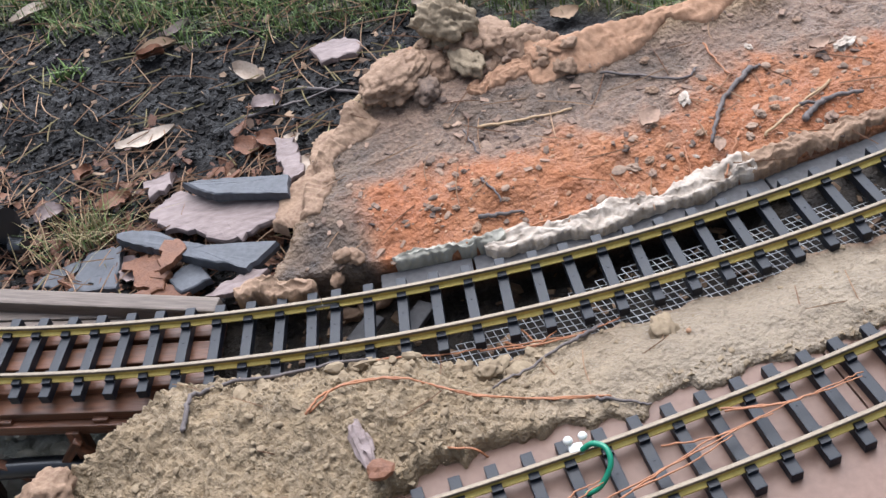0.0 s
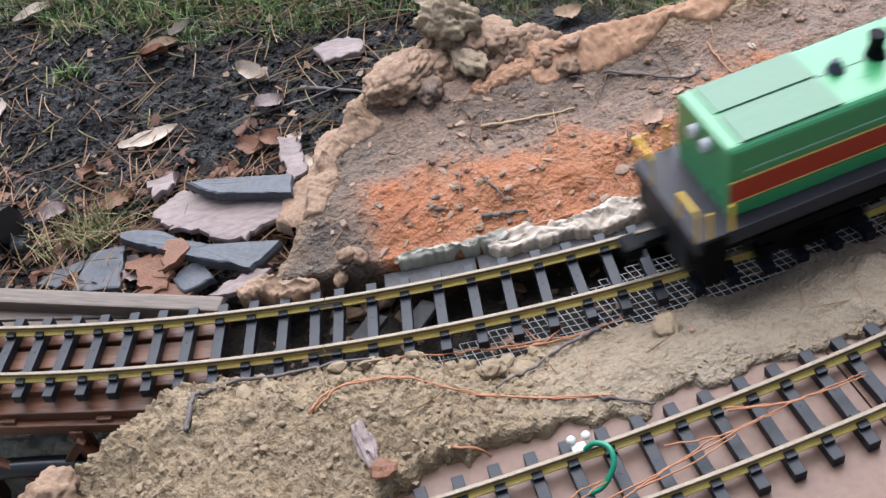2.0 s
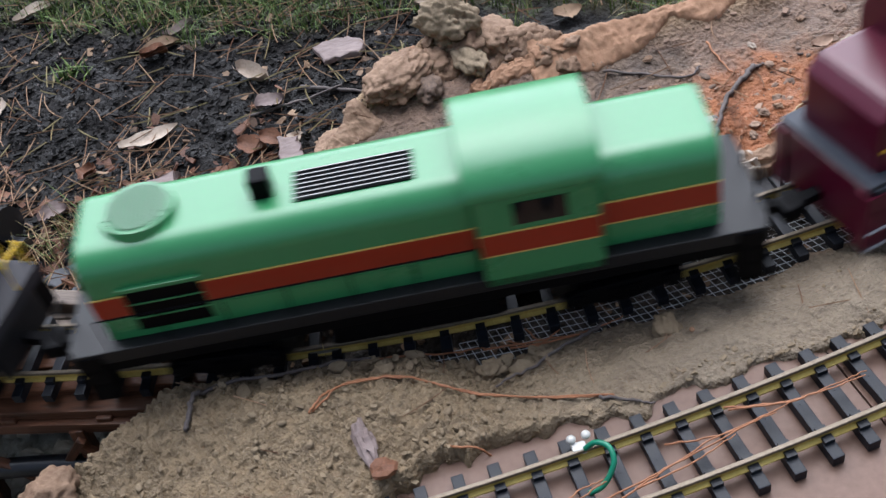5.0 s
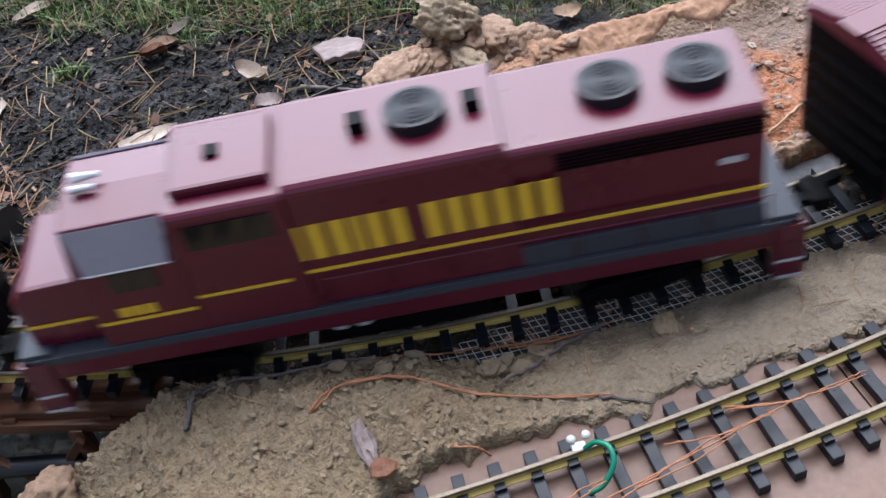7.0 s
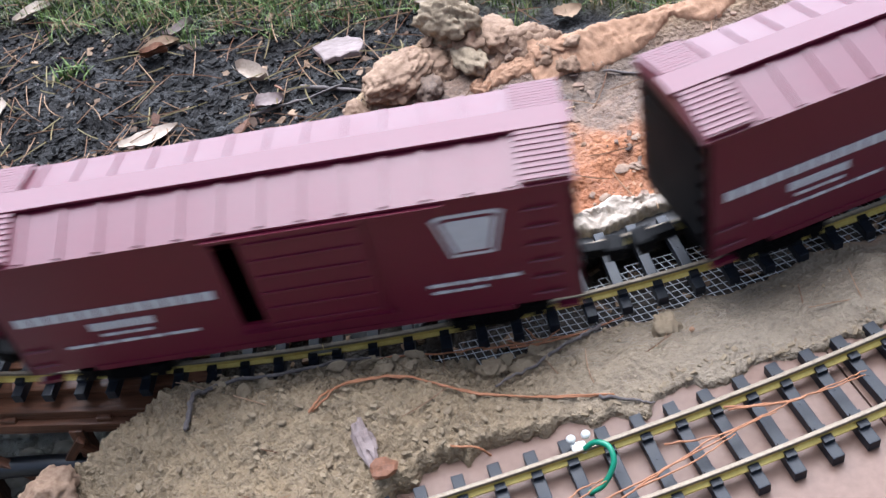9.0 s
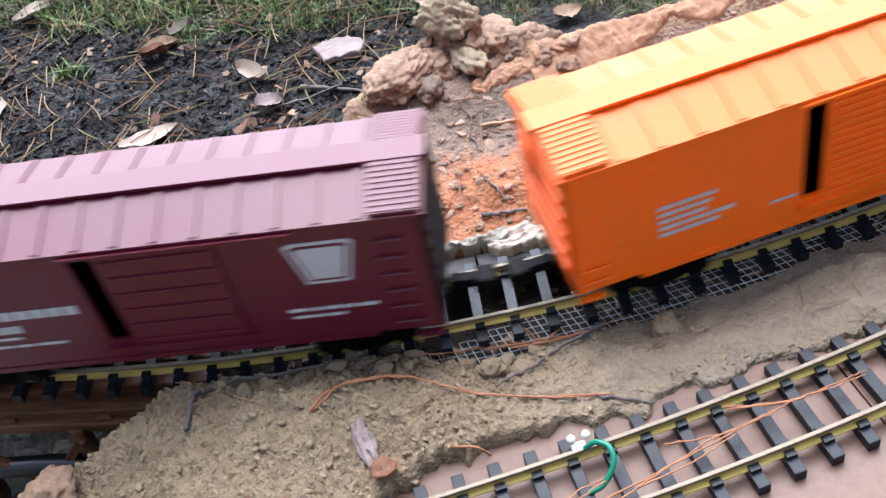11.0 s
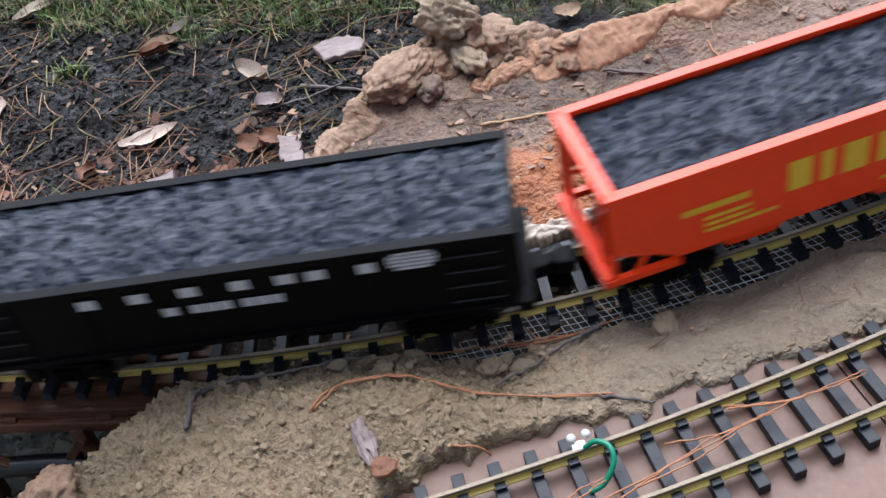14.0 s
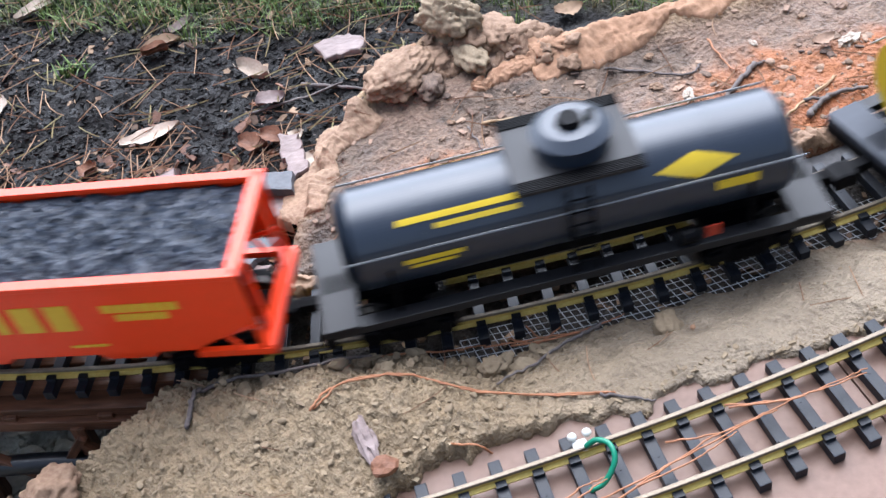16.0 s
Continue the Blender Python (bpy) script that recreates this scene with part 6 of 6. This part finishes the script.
for i, c in enumerate([[(-0.07, 0.556), (-0.03, 0.553), (0.0, 0.553), (0.012, 0.551)], [(0.03, 0.545), (0.06, 0.54), (0.10, 0.545), (0.118, 0.549)], [(0.01, 0.55), (0.05, 0.545), (0.09, 0.541)], [(0.03, 0.553), (0.05, 0.54), (0.07, 0.55)], [(0.045, 0.560), (0.055, 0.54)]]):
    stick(c, 0.0009, "copper", "dry pine needle on the wire mesh", 60 + i, "pine_needle", lift=-0.016, taper=0.6, jitter=0.0006)

conn = new("wire_connector")
tagged(conn, "green wire with a white plastic connector on the rail", "wire")
part("insulation", tube(curve_pts([(0.057, 0.414, Z2 + 0.001), (0.064, 0.412, Z2 + 0.008), (0.071, 0.405, Z2 + 0.010), (0.071, 0.395, Z2 + 0.006), (0.062, 0.388, Z2 - 0.004), (0.052, 0.387, Z2 - 0.008)], 8), 0.0019, 10), M["green_wire"], conn, "bright green wire", smooth=True)
for x, y in ((0.050, 0.4225), (0.060, 0.4235)):
    part("screw_cap", lump(0.0033, (1, 1, 0.8), 0.05, 2, 3), M["white_plastic"], conn, "white round clamp", at=pose(x, y, Z2 + 0.002), smooth=True)
part("clamp", box(0.049, 0.0585, 0.414, 0.421, Z2 - 0.005, Z2 + 0.0005, 0.001), M["white_plastic"], conn)
thing("wood_fragment", lump(0.011, (0.55, 2.0, 0.5), 0.45, 3, 8), M["bark"], "pinkish weathered wood fragment stuck in the mud", "wood", at=pose(-0.082, 0.458, ground_z(-0.082, 0.458) + 0.004, 0, 0, 10))
thing("red_bark", lump(0.008, (1.2, 1.0, 0.5), 0.45, 2, 9), M["bark_red"], "dark red bark crumb beside the board", "bark", at=pose(-0.073, 0.432, ground_z(-0.073, 0.432) + 0.003))
thing("mud_clod", lump(0.012, (0.8, 1.2, 0.55), 0.4, 4, 12, 2.0), M["mudlump"], "crumbled clod of tan mud on the bank", "clod", smooth=True, at=pose(0.143, 0.517, ground_z(0.143, 0.517) + 0.004))
thing("mud_clod", lump(0.009, (1.2, 0.9, 0.6), 0.45, 4, 14, 2.2), M["mudlump"], "grey-brown clod of mud on the bank", "clod", smooth=True, at=pose(0.012, 0.523, ground_z(0.012, 0.523) + 0.004))
thing("pebble", lump(0.0021, (1, 1, 0.8), 0.1, 2, 1), M["clay"], "small pink pebble on the mud", "pebble", at=pose(0.158, 0.507, ground_z(0.158, 0.507) + 0.002), smooth=True)

for i, (x, y, r) in enumerate(((-0.356, 0.524, 0.024), (-0.318, 0.508, 0.018), (-0.388, 0.535, 0.02))):
    thing("rock", lump(r, (1.3, 0.9, 0.7), 0.35, 4, 70 + i), M["rock"], "rounded tan clay rock at the foot of the bank", "rock", at=pose(x, y, max(-0.075, ground_z(x, y) + 0.004), 0, 0, 40 * i), smooth=True)

lamp = new("garden_spotlight")
tagged(lamp, "black plastic garden spotlight head at the mulch edge", "garden light")
part("body", rod((-0.409, 0.836, -0.012), (-0.379, 0.818, -0.006), 0.014, 0.017, 20), M["black_pipe"], lamp)
part("knob", rod((-0.377, 0.804, -0.020), (-0.365, 0.798, -0.018), 0.008, 0.007, 16), M["black_pipe"], lamp)
part("bracket", tube([(-0.394, 0.824, -0.015), (-0.374, 0.804, -0.02)], 0.004, 8), M["black_pipe"], lamp)
part("stake", tube([(-0.394, 0.824, -0.015), (-0.396, 0.826, -0.045)], 0.004, 8), M["black_pipe"], lamp)


# ---------- dead leaves ----------
def leaf(x, y, ln, w, turn, curl, label, mat="leaf", seed=0):
    n = 12
    rnd = random.Random(seed)
    bm = bmesh.new()
    top, low = [], []
    for i in range(n + 1):
        f = i / n
        hw = w * math.sin(math.pi * min(1, f * 0.94 + 0.05)) ** 0.7 * (1 + 0.16 * rnd.uniform(-1, 1))
        row, row2 = [], []
        for j in range(5):
            v = (j / 2 - 1)
            z = curl * (v * v) + 0.4 * curl * math.sin(f * 5 + seed) + 0.003
            row.append(bm.verts.new(((f - 0.5) * ln, v * hw, z)))
            row2.append(bm.verts.new(((f - 0.5) * ln, v * hw, z - 0.0006)))
        top.append(row), low.append(row2)
    for rows, flip in ((top, False), (low, True)):
        for a, b in zip(rows, rows[1:]):
            for j in range(4):
                q = (a[j], a[j + 1], b[j + 1], b[j])
                bm.faces.new(q[::-1] if flip else q)
    return thing("dead_leaf", bm, M[mat], label, "leaf", "dead leaves", at=pose(x, y, ground_z(x, y) + 0.003, 0, 0, turn), smooth=True)


leaf(-0.148, 0.985, 0.040, 0.011, -35, 0.010, "curled pale dead leaf on the dark mulch", seed=1)
leaf(-0.256, 0.922, 0.062, 0.011, 12, 0.004, "long pale dead leaf on the dark mulch", seed=2)
leaf(-0.425, 1.035, 0.035, 0.012, 80, 0.006, "tan dead leaf on the mulch", "leaf", 4)
leaf(-0.245, 1.07, 0.045, 0.010, 5, 0.006, "brown dead leaf at the turf edge", "litter", 5)
leaf(-0.135, 0.865, 0.030, 0.010, -40, 0.006, "reddish dead leaf on the mulch", "bark_red", 6)
leaf(0.045, 1.03, 0.028, 0.010, -20, 0.006, "pinkish dead leaf in the grass", "leaf", 7)
leaf(0.18, 0.965, 0.030, 0.012, 5, 0.004, "tan dead leaf in the grass", "litter", 8)
leaf(0.365, 0.775, 0.022, 0.007, 10, 0.003, "pale fleck of plaster on the earth", "flake", 9)
leaf(0.20, 0.735, 0.022, 0.009, 40, 0.003, "pale clay flake on the earth", "flake", 10)
leaf(0.245, 0.688, 0.014, 0.005, 70, 0.002, "pale clay flake on the orange earth", "flake", 11)
leaf(-0.10, 0.815, 0.030, 0.009, 75, 0.006, "white bark curl at the clay bank", "leaf", 12)

leaf(-0.154, 0.867, 0.03, 0.012, -20, 0.006, "reddish brown dead leaf on the mulch", "bark_red", 20)
leaf(-0.237, 0.841, 0.03, 0.012, 20, 0.006, "pale curled bark scrap beside the slate", "bark", 21)
leaf(-0.224, 1.092, 0.036, 0.008, 18, 0.006, "pinkish bark scrap at the turf edge", "bark", 22)
leaf(-0.252, 1.062, 0.034, 0.012, -15, 0.006, "reddish brown dead leaf at the turf edge", "bark_red", 23)
leaf(-0.347, 0.839, 0.03, 0.012, 10, 0.006, "pinkish bark scrap on the mulch", "bark", 24)
leaf(-0.281, 0.829, 0.032, 0.012, 35, 0.006, "reddish brown dead leaf on the mulch", "bark_red", 25)
leaf(-0.314, 0.882, 0.022, 0.009, 70, 0.006, "reddish brown dead leaf on the mulch", "bark_red", 26)
leaf(-0.264, 0.737, 0.034, 0.013, -50, 0.006, "pale curled leaf beside the beam", "bark", 27)
leaf(-0.244, 0.735, 0.03, 0.012, -30, 0.006, "orange-brown dead leaf beside the slates", "bark_red", 28)
leaf(-0.246, 0.715, 0.028, 0.01, 10, 0.006, "red-brown leaf scrap beside the beam", "bark_red", 29)
leaf(-0.396, 1.204, 0.05, 0.011, 15, 0.006, "pale dead leaf at the turf edge", "leaf", 30)
leaf(-0.111, 0.857, 0.022, 0.008, 80, 0.006, "pale bark curl at the clay bank", "leaf", 31)
leaf(-0.132, 0.925, 0.03, 0.012, 20, 0.006, "greyish bark scrap on the mulch", "bark", 32)

# ---------- loose cover ----------
cover = np.random.RandomState(7)


def pick(n, x0, x1, y0, y1, want):
    """n places in a stretch of the plan where want(h, masks, more) is true, with their heights."""
    out = []
    while len(out) < n:
        x, y = cover.uniform(x0, x1, 4000), cover.uniform(y0, y1, 4000)
        h, a, b = terrain(x, y)
        ok = want(x, y, h, a, b)
        out += list(zip(x[ok], y[ok], h[ok]))
    return out[:n]


def chips(name, places, smin, smax, mat, label, category, flat=0.25, tilt=0.6):
    """Small broken pieces, each a skewed box."""
    verts, faces = [], []
    for x, y, z in places:
        s = smin + (smax - smin) * cover.rand() ** 2.2
        l, w, t = s, s * cover.uniform(0.25, 0.7), s * flat * cover.uniform(0.5, 1.2)
        m = Euler((cover.normal(0, tilt * 0.5), cover.normal(0, tilt * 0.5), cover.uniform(0, 6.28))).to_matrix()
        k = len(verts)
        for sx, sy, sz in ((-1, -1, -1), (1, -1, -1), (1, 1, -1), (-1, 1, -1), (-1, -1, 1), (1, -1, 1), (1, 1, 1), (-1, 1, 1)):
            v = m @ Vector((sx * l * cover.uniform(0.3, 0.6), sy * w * cover.uniform(0.3, 0.6), sz * t * 0.5))
            verts.append((x + v.x, y + v.y, z + t * 0.4 + v.z))
        faces += [tuple(k + i for i in f) for f in ((3, 2, 1, 0), (4, 5, 6, 7), (0, 1, 5, 4), (1, 2, 6, 5), (2, 3, 7, 6), (3, 0, 4, 7))]
    return soup(name, verts, faces, mat, label, category)


ICO = bmesh.new()
bmesh.ops.create_icosphere(ICO, subdivisions=2, radius=1.0)
ICO_V = np.array([v.co[:] for v in ICO.verts])
ICO_F = [[v.index for v in f.verts] for f in ICO.faces]
ICO.free()


def pebbles(name, places, smin, smax, mat, label, category, rough=0.42, power=4.0, soft=False):
    verts, faces = [], []
    for x, y, z in places:
        s = smin + (smax - smin) * cover.rand() ** power
        sq = np.array([cover.uniform(0.8, 1.4), cover.uniform(0.6, 1.0), cover.uniform(0.28, 0.7)])
        a = cover.uniform(0, 6.28)
        w1, w2, w3 = cover.normal(0, 1.6, 3), cover.normal(0, 2.6, 3), cover.uniform(0, 6.28, 2)
        v = ICO_V * (1 + rough * (0.6 * np.sin(ICO_V @ w1 + w3[0]) + 0.5 * np.sin(ICO_V @ w2 + w3[1]))[:, None] + cover.uniform(-0.08, 0.08, (len(ICO_V), 1))) * sq * s
        c, sn = math.cos(a), math.sin(a)
        k = len(verts)
        verts += [(x + q[0] * c - q[1] * sn, y + q[0] * sn + q[1] * c, z + s * 0.08 + q[2]) for q in v]
        faces += [tuple(k + i for i in f) for f in ICO_F]
    ob = soup(name, verts, faces, mat, label, category)
    if soft:
        ob.data.shade_smooth()
    return ob


def needles(name, places, lmin, lmax, r, mat, label, category, lift=0.003, bend=0.15):
    verts, faces = [], []
    for x, y, z in places:
        ln, a, b = cover.uniform(lmin, lmax), cover.uniform(0, 6.28), cover.normal(0, bend)
        tilt = cover.normal(0, 0.07)
        k = len(verts)
        n = 4
        for i in range(n + 1):
            f = i / n - 0.5
            ang = a + b * f
            px, py, pz = x + ln * f * math.cos(ang), y + ln * f * math.sin(ang), z + lift + ln * f * tilt
            rr = r * (1 - 0.5 * abs(f))
            sx, sy = -math.sin(ang) * rr, math.cos(ang) * rr
            verts += [(px + sx, py + sy, pz), (px - sx, py - sy, pz), (px, py, pz + rr * 1.5)]
        for i in range(n):
            q = k + 3 * i
            for j in range(3):
                faces.append((q + j, q + (j + 1) % 3, q + 3 + (j + 1) % 3, q + 3 + j))
    return soup(name, verts, faces, mat, label, category)


def blades(name, places, hmin, hmax, w, mat, label, category, lean=0.7):
    verts, faces = [], []
    for x, y, z in places:
        h, a, l = cover.uniform(hmin, hmax), cover.uniform(0, 6.28), abs(cover.normal(0, lean))
        dx, dy = math.cos(a), math.sin(a)
        k = len(verts)
        for f in (0, 0.4, 0.75, 1.0):
            bend = f * f * l * h
            px, py, pz = x + dx * bend, y + dy * bend, z - 0.002 + h * f * (1 - 0.25 * min(1.5, l) * f)
            ww = w * (1 - f * 0.9)
            verts += [(px - dy * ww, py + dx * ww, pz), (px + dy * ww, py - dx * ww, pz), (px + dx * ww * 0.5, py + dy * ww * 0.5, pz + ww * 0.4)]
        for i in range(3):
            q = k + 3 * i
            for j in range(3):
                faces.append((q + j, q + (j + 1) % 3, q + 3 + (j + 1) % 3, q + 3 + j))
    return soup(name, verts, faces, mat, label, category)


soil = lambda x, y, h, a, b: (a[:, 3] < 0.2) & (a[:, 0] < 0.2) & (b[:, 2] < 0.2) & (y > 0.68)
turf = lambda x, y, h, a, b: (a[:, 2] > 0.35) & (a[:, 3] < 0.2) & (b[:, 2] < 0.2)
clay = lambda x, y, h, a, b: (a[:, 3] > 0.7) & (b[:, 2] < 0.1) & (a[:, 0] < 0.1) & (fbm(x, y, 16, 3, 21.0) > cover.uniform(-0.45, 0.45, len(x)))
ochre = lambda x, y, h, a, b: (a[:, 1] > 0.4) & (b[:, 2] < 0.1)
muddy = lambda x, y, h, a, b: (a[:, 0] > 0.8) & (h > -0.012)
rough_mud = lambda x, y, h, a, b: (a[:, 0] > 0.7) & (h > -0.03) & ((x < 0.02) | (cover.rand(len(x)) < 0.10))
edge_mud = lambda x, y, h, a, b: (a[:, 0] > 0.8) & (np.abs(y - np.interp(x, EDGE_X, EDGE_Y)) < 0.012) & (h > 0.004)
bank_foot = lambda x, y, h, a, b: (a[:, 0] < 0.9) & (h < -0.08)
in_bed = lambda x, y, h, a, b: (b[:, 2] > 0.6) & (h > -0.08)
slate_side = lambda x, y, h, a, b: (a[:, 3] < 0.3) & (b[:, 2] < 0.3) & (y > 0.67 - 0.2 * (x + 0.2)) & (y < 0.86)

chips("mulch", pick(15000, -0.55, 0.06, 0.70, 1.25, soil), 0.0022, 0.0095, M["chip"], "black broken bark mulch", "mulch")
chips("bark_litter", pick(420, -0.55, 0.06, 0.72, 1.28, soil), 0.004, 0.016, M["litter"], "brown bits of bark and leaf", "litter", 0.12, 0.5)
chips("pale_flecks", pick(160, -0.55, 0.06, 0.75, 1.20, soil), 0.0015, 0.005, M["bark"], "small pale flecks in the mulch", "litter", 0.2, 0.5)
chips("bark_crumbs", pick(420, -0.36, -0.12, 0.67, 0.86, slate_side), 0.005, 0.022, M["bark_red"], "red-brown bark crumbs round the slates", "bark", 0.18, 0.6)
needles("pine_needles", pick(300, -0.55, 0.03, 0.72, 1.22, soil), 0.02, 0.075, 0.00065, M["needle"], "fallen dry pine needles", "pine needles", 0.004)
needles("straw_bits", pick(150, -0.55, 0.03, 0.72, 1.22, soil), 0.015, 0.05, 0.0008, M["straw"], "bits of dry straw on the mulch", "straw", 0.004)
needles("pine_needles", pick(46, -0.12, 0.42, 0.64, 0.86, clay), 0.02, 0.06, 0.0006, M["needle"], "fallen pine needles on the clay bed", "pine needles", 0.003)
needles("pine_needles", pick(16, -0.25, 0.30, 0.40, 0.58, muddy), 0.015, 0.04, 0.0005, M["needle"], "fallen pine needles on the mud", "pine needles", 0.002)
needles("pine_needles", pick(70, -0.36, -0.13, 0.70, 0.87, slate_side), 0.02, 0.055, 0.0006, M["needle"], "fallen pine needles round the slates", "pine needles", 0.012)
litter_side = lambda x, y, h, a, b: (a[:, 3] < 0.2) & (b[:, 2] < 0.2) & (b[:, 3] < 0.2) & (y > 0.72) & (y < 0.93 + 0.06 * np.sin(x * 40)) & (x < -0.12)
needles("pine_needles", pick(150, -0.50, -0.10, 0.72, 0.96, litter_side), 0.018, 0.055, 0.0006, M["needle"], "brown pine needles in clumps below the mulch", "pine needles", 0.005, 0.12)
chips("bark_litter", pick(300, -0.50, -0.12, 0.72, 0.95, litter_side), 0.006, 0.022, M["bark_red"], "brown shreds of bark and leaf below the mulch", "litter", 0.1, 0.5)
pebbles("gravel", pick(520, -0.13, 0.45, 0.64, 0.92, clay), 0.0006, 0.0046, M["pebble"], "loose gravel and clay crumbs", "gravel")
chips("clay_flakes", pick(330, -0.13, 0.45, 0.64, 0.95, clay), 0.002, 0.011, M["flake"], "flat flakes of dried clay and bark", "flakes", 0.2, 0.35)
pebbles("ochre_crumbs", pick(260, -0.08, 0.45, 0.64, 0.80, ochre), 0.0006, 0.0028, M["clay"], "orange clay crumbs", "gravel")
pebbles("mud_crumbs", pick(1100, -0.34, 0.33, 0.38, 0.59, rough_mud), 0.0006, 0.0030, M["mudlump"], "crumbly mud clods", "mud", 0.5, 3.5, True)
lip_mud = lambda x, y, h, a, b: (a[:, 0] > 0.6) & (np.abs(y - np.interp(x, MUD_X, MUD_Y) + 0.012) < 0.013)
pebbles("mud_crumbs", pick(120, -0.20, 0.06, 0.50, 0.60, lip_mud), 0.0012, 0.0065, M["mudlump"], "angular mud lumps along the edge of the track bed", "mud", 0.5, 2.5)
pebbles("mud_crumbs", pick(170, -0.10, 0.33, 0.40, 0.49, edge_mud), 0.0006, 0.0024, M["mudlump"], "crumbled mud along the board", "mud", 0.5, 3.0, True)
chips("mud_flakes", pick(130, -0.34, 0.33, 0.38, 0.59, rough_mud), 0.0015, 0.0065, M["mudlump"], "broken flakes of drying mud", "mud", 0.35, 0.7)
chips("mud_flakes", pick(110, -0.10, 0.33, 0.40, 0.49, edge_mud), 0.0015, 0.006, M["mudlump"], "broken mud flakes along the board", "mud", 0.45, 0.6)
pebbles("bank_stones", pick(160, -0.55, -0.22, 0.42, 0.72, bank_foot), 0.006, 0.022, M["stone_pale"], "pale stones in the dip below the bridge", "stones", 0.25, 1.5)
chips("bed_debris", pick(160, -0.16, 0.40, 0.53, 0.66, in_bed), 0.004, 0.016, M["litter"], "debris under the wire mesh", "litter", 0.25, 0.5)
blades("grass", pick(11000, -0.55, 0.50, 0.92, 1.35, turf), 0.012, 0.032, 0.0009, M["grass"], "short sparse green grass", "grass")
blades("dry_grass", pick(1300, -0.55, 0.50, 0.92, 1.35, turf), 0.010, 0.030, 0.0007, M["straw"], "dry yellow grass among the turf", "grass", 1.2)
needles("pine_needles", pick(240, -0.55, 0.45, 0.92, 1.30, turf), 0.03, 0.08, 0.0007, M["needle"], "fallen pine needles in the grass", "pine needles", 0.008)
tuft = [(-0.312 + cover.normal(0, 0.018), 0.798 + cover.normal(0, 0.012), -0.03) for _ in range(120)]
blades("grass_tuft", tuft, 0.015, 0.045, 0.0008, M["straw"], "tuft of yellow-green grass beside the slates", "grass", 1.0)
blades("grass_tuft", tuft[:70], 0.015, 0.04, 0.0008, M["grass"], "green blades in the tuft beside the slates", "grass", 1.0)
sprig = [(-0.345 + cover.normal(0, 0.007), 1.07 + cover.normal(0, 0.007), -0.028) for _ in range(40)]
blades("weed_sprig", sprig, 0.008, 0.02, 0.0018, M["grass"], "small green weed in the mulch", "weed", 0.9)


# ---------- motion of the train ----------
SPEED = [(0.0, 0.262), (1.5, 0.264), (2.25, 0.270), (2.75, 0.295), (3.0, 0.304), (3.5, 0.318), (4.0, 0.330), (4.3, 0.328), (5.3, 0.306), (6.3, 0.288), (6.75, 0.294),
         (7.25, 0.304), (7.75, 0.317), (8.25, 0.316), (8.75, 0.305), (9.2, 0.302), (10.2, 0.288), (11.4, 0.287), (11.75, 0.291), (12.25, 0.298), (12.75, 0.303),
         (13.25, 0.303), (13.75, 0.298), (14.25, 0.293), (15.25, 0.293), (16.0, 0.289)]
_t = np.arange(0, 16.001, 0.01)
_s = np.concatenate([[0], np.cumsum(np.interp(_t[:-1] + 0.005, [a for a, b in SPEED], [b for a, b in SPEED]) * 0.01)])


def gone(t):
    """How far the train has rolled by t seconds."""
    return float(np.interp(t, _t, _s))


def motions():
    for root, s_ref, t_ref, bogie in MOVING:
        rows = []
        for k in range(33):
            t = k * 0.5
            s = s_ref + gone(t_ref) - gone(t)
            q = on_track(s, -bogie * bogie / (2 * RC))
            rows.append((t, pose(q.x, q.y, 0.0, 0, 0, math.degrees(s / RC))))
        walk(root, rows)
    for w, x in WHEELS:
        rows = []
        for k in range(241):
            t = k * 2 / FPS
            rows.append((t, pose(x, 0, WR) @ Matrix.Rotation(-gone(t) / WR, 4, "Y")))
        walk(w, rows)


motions()
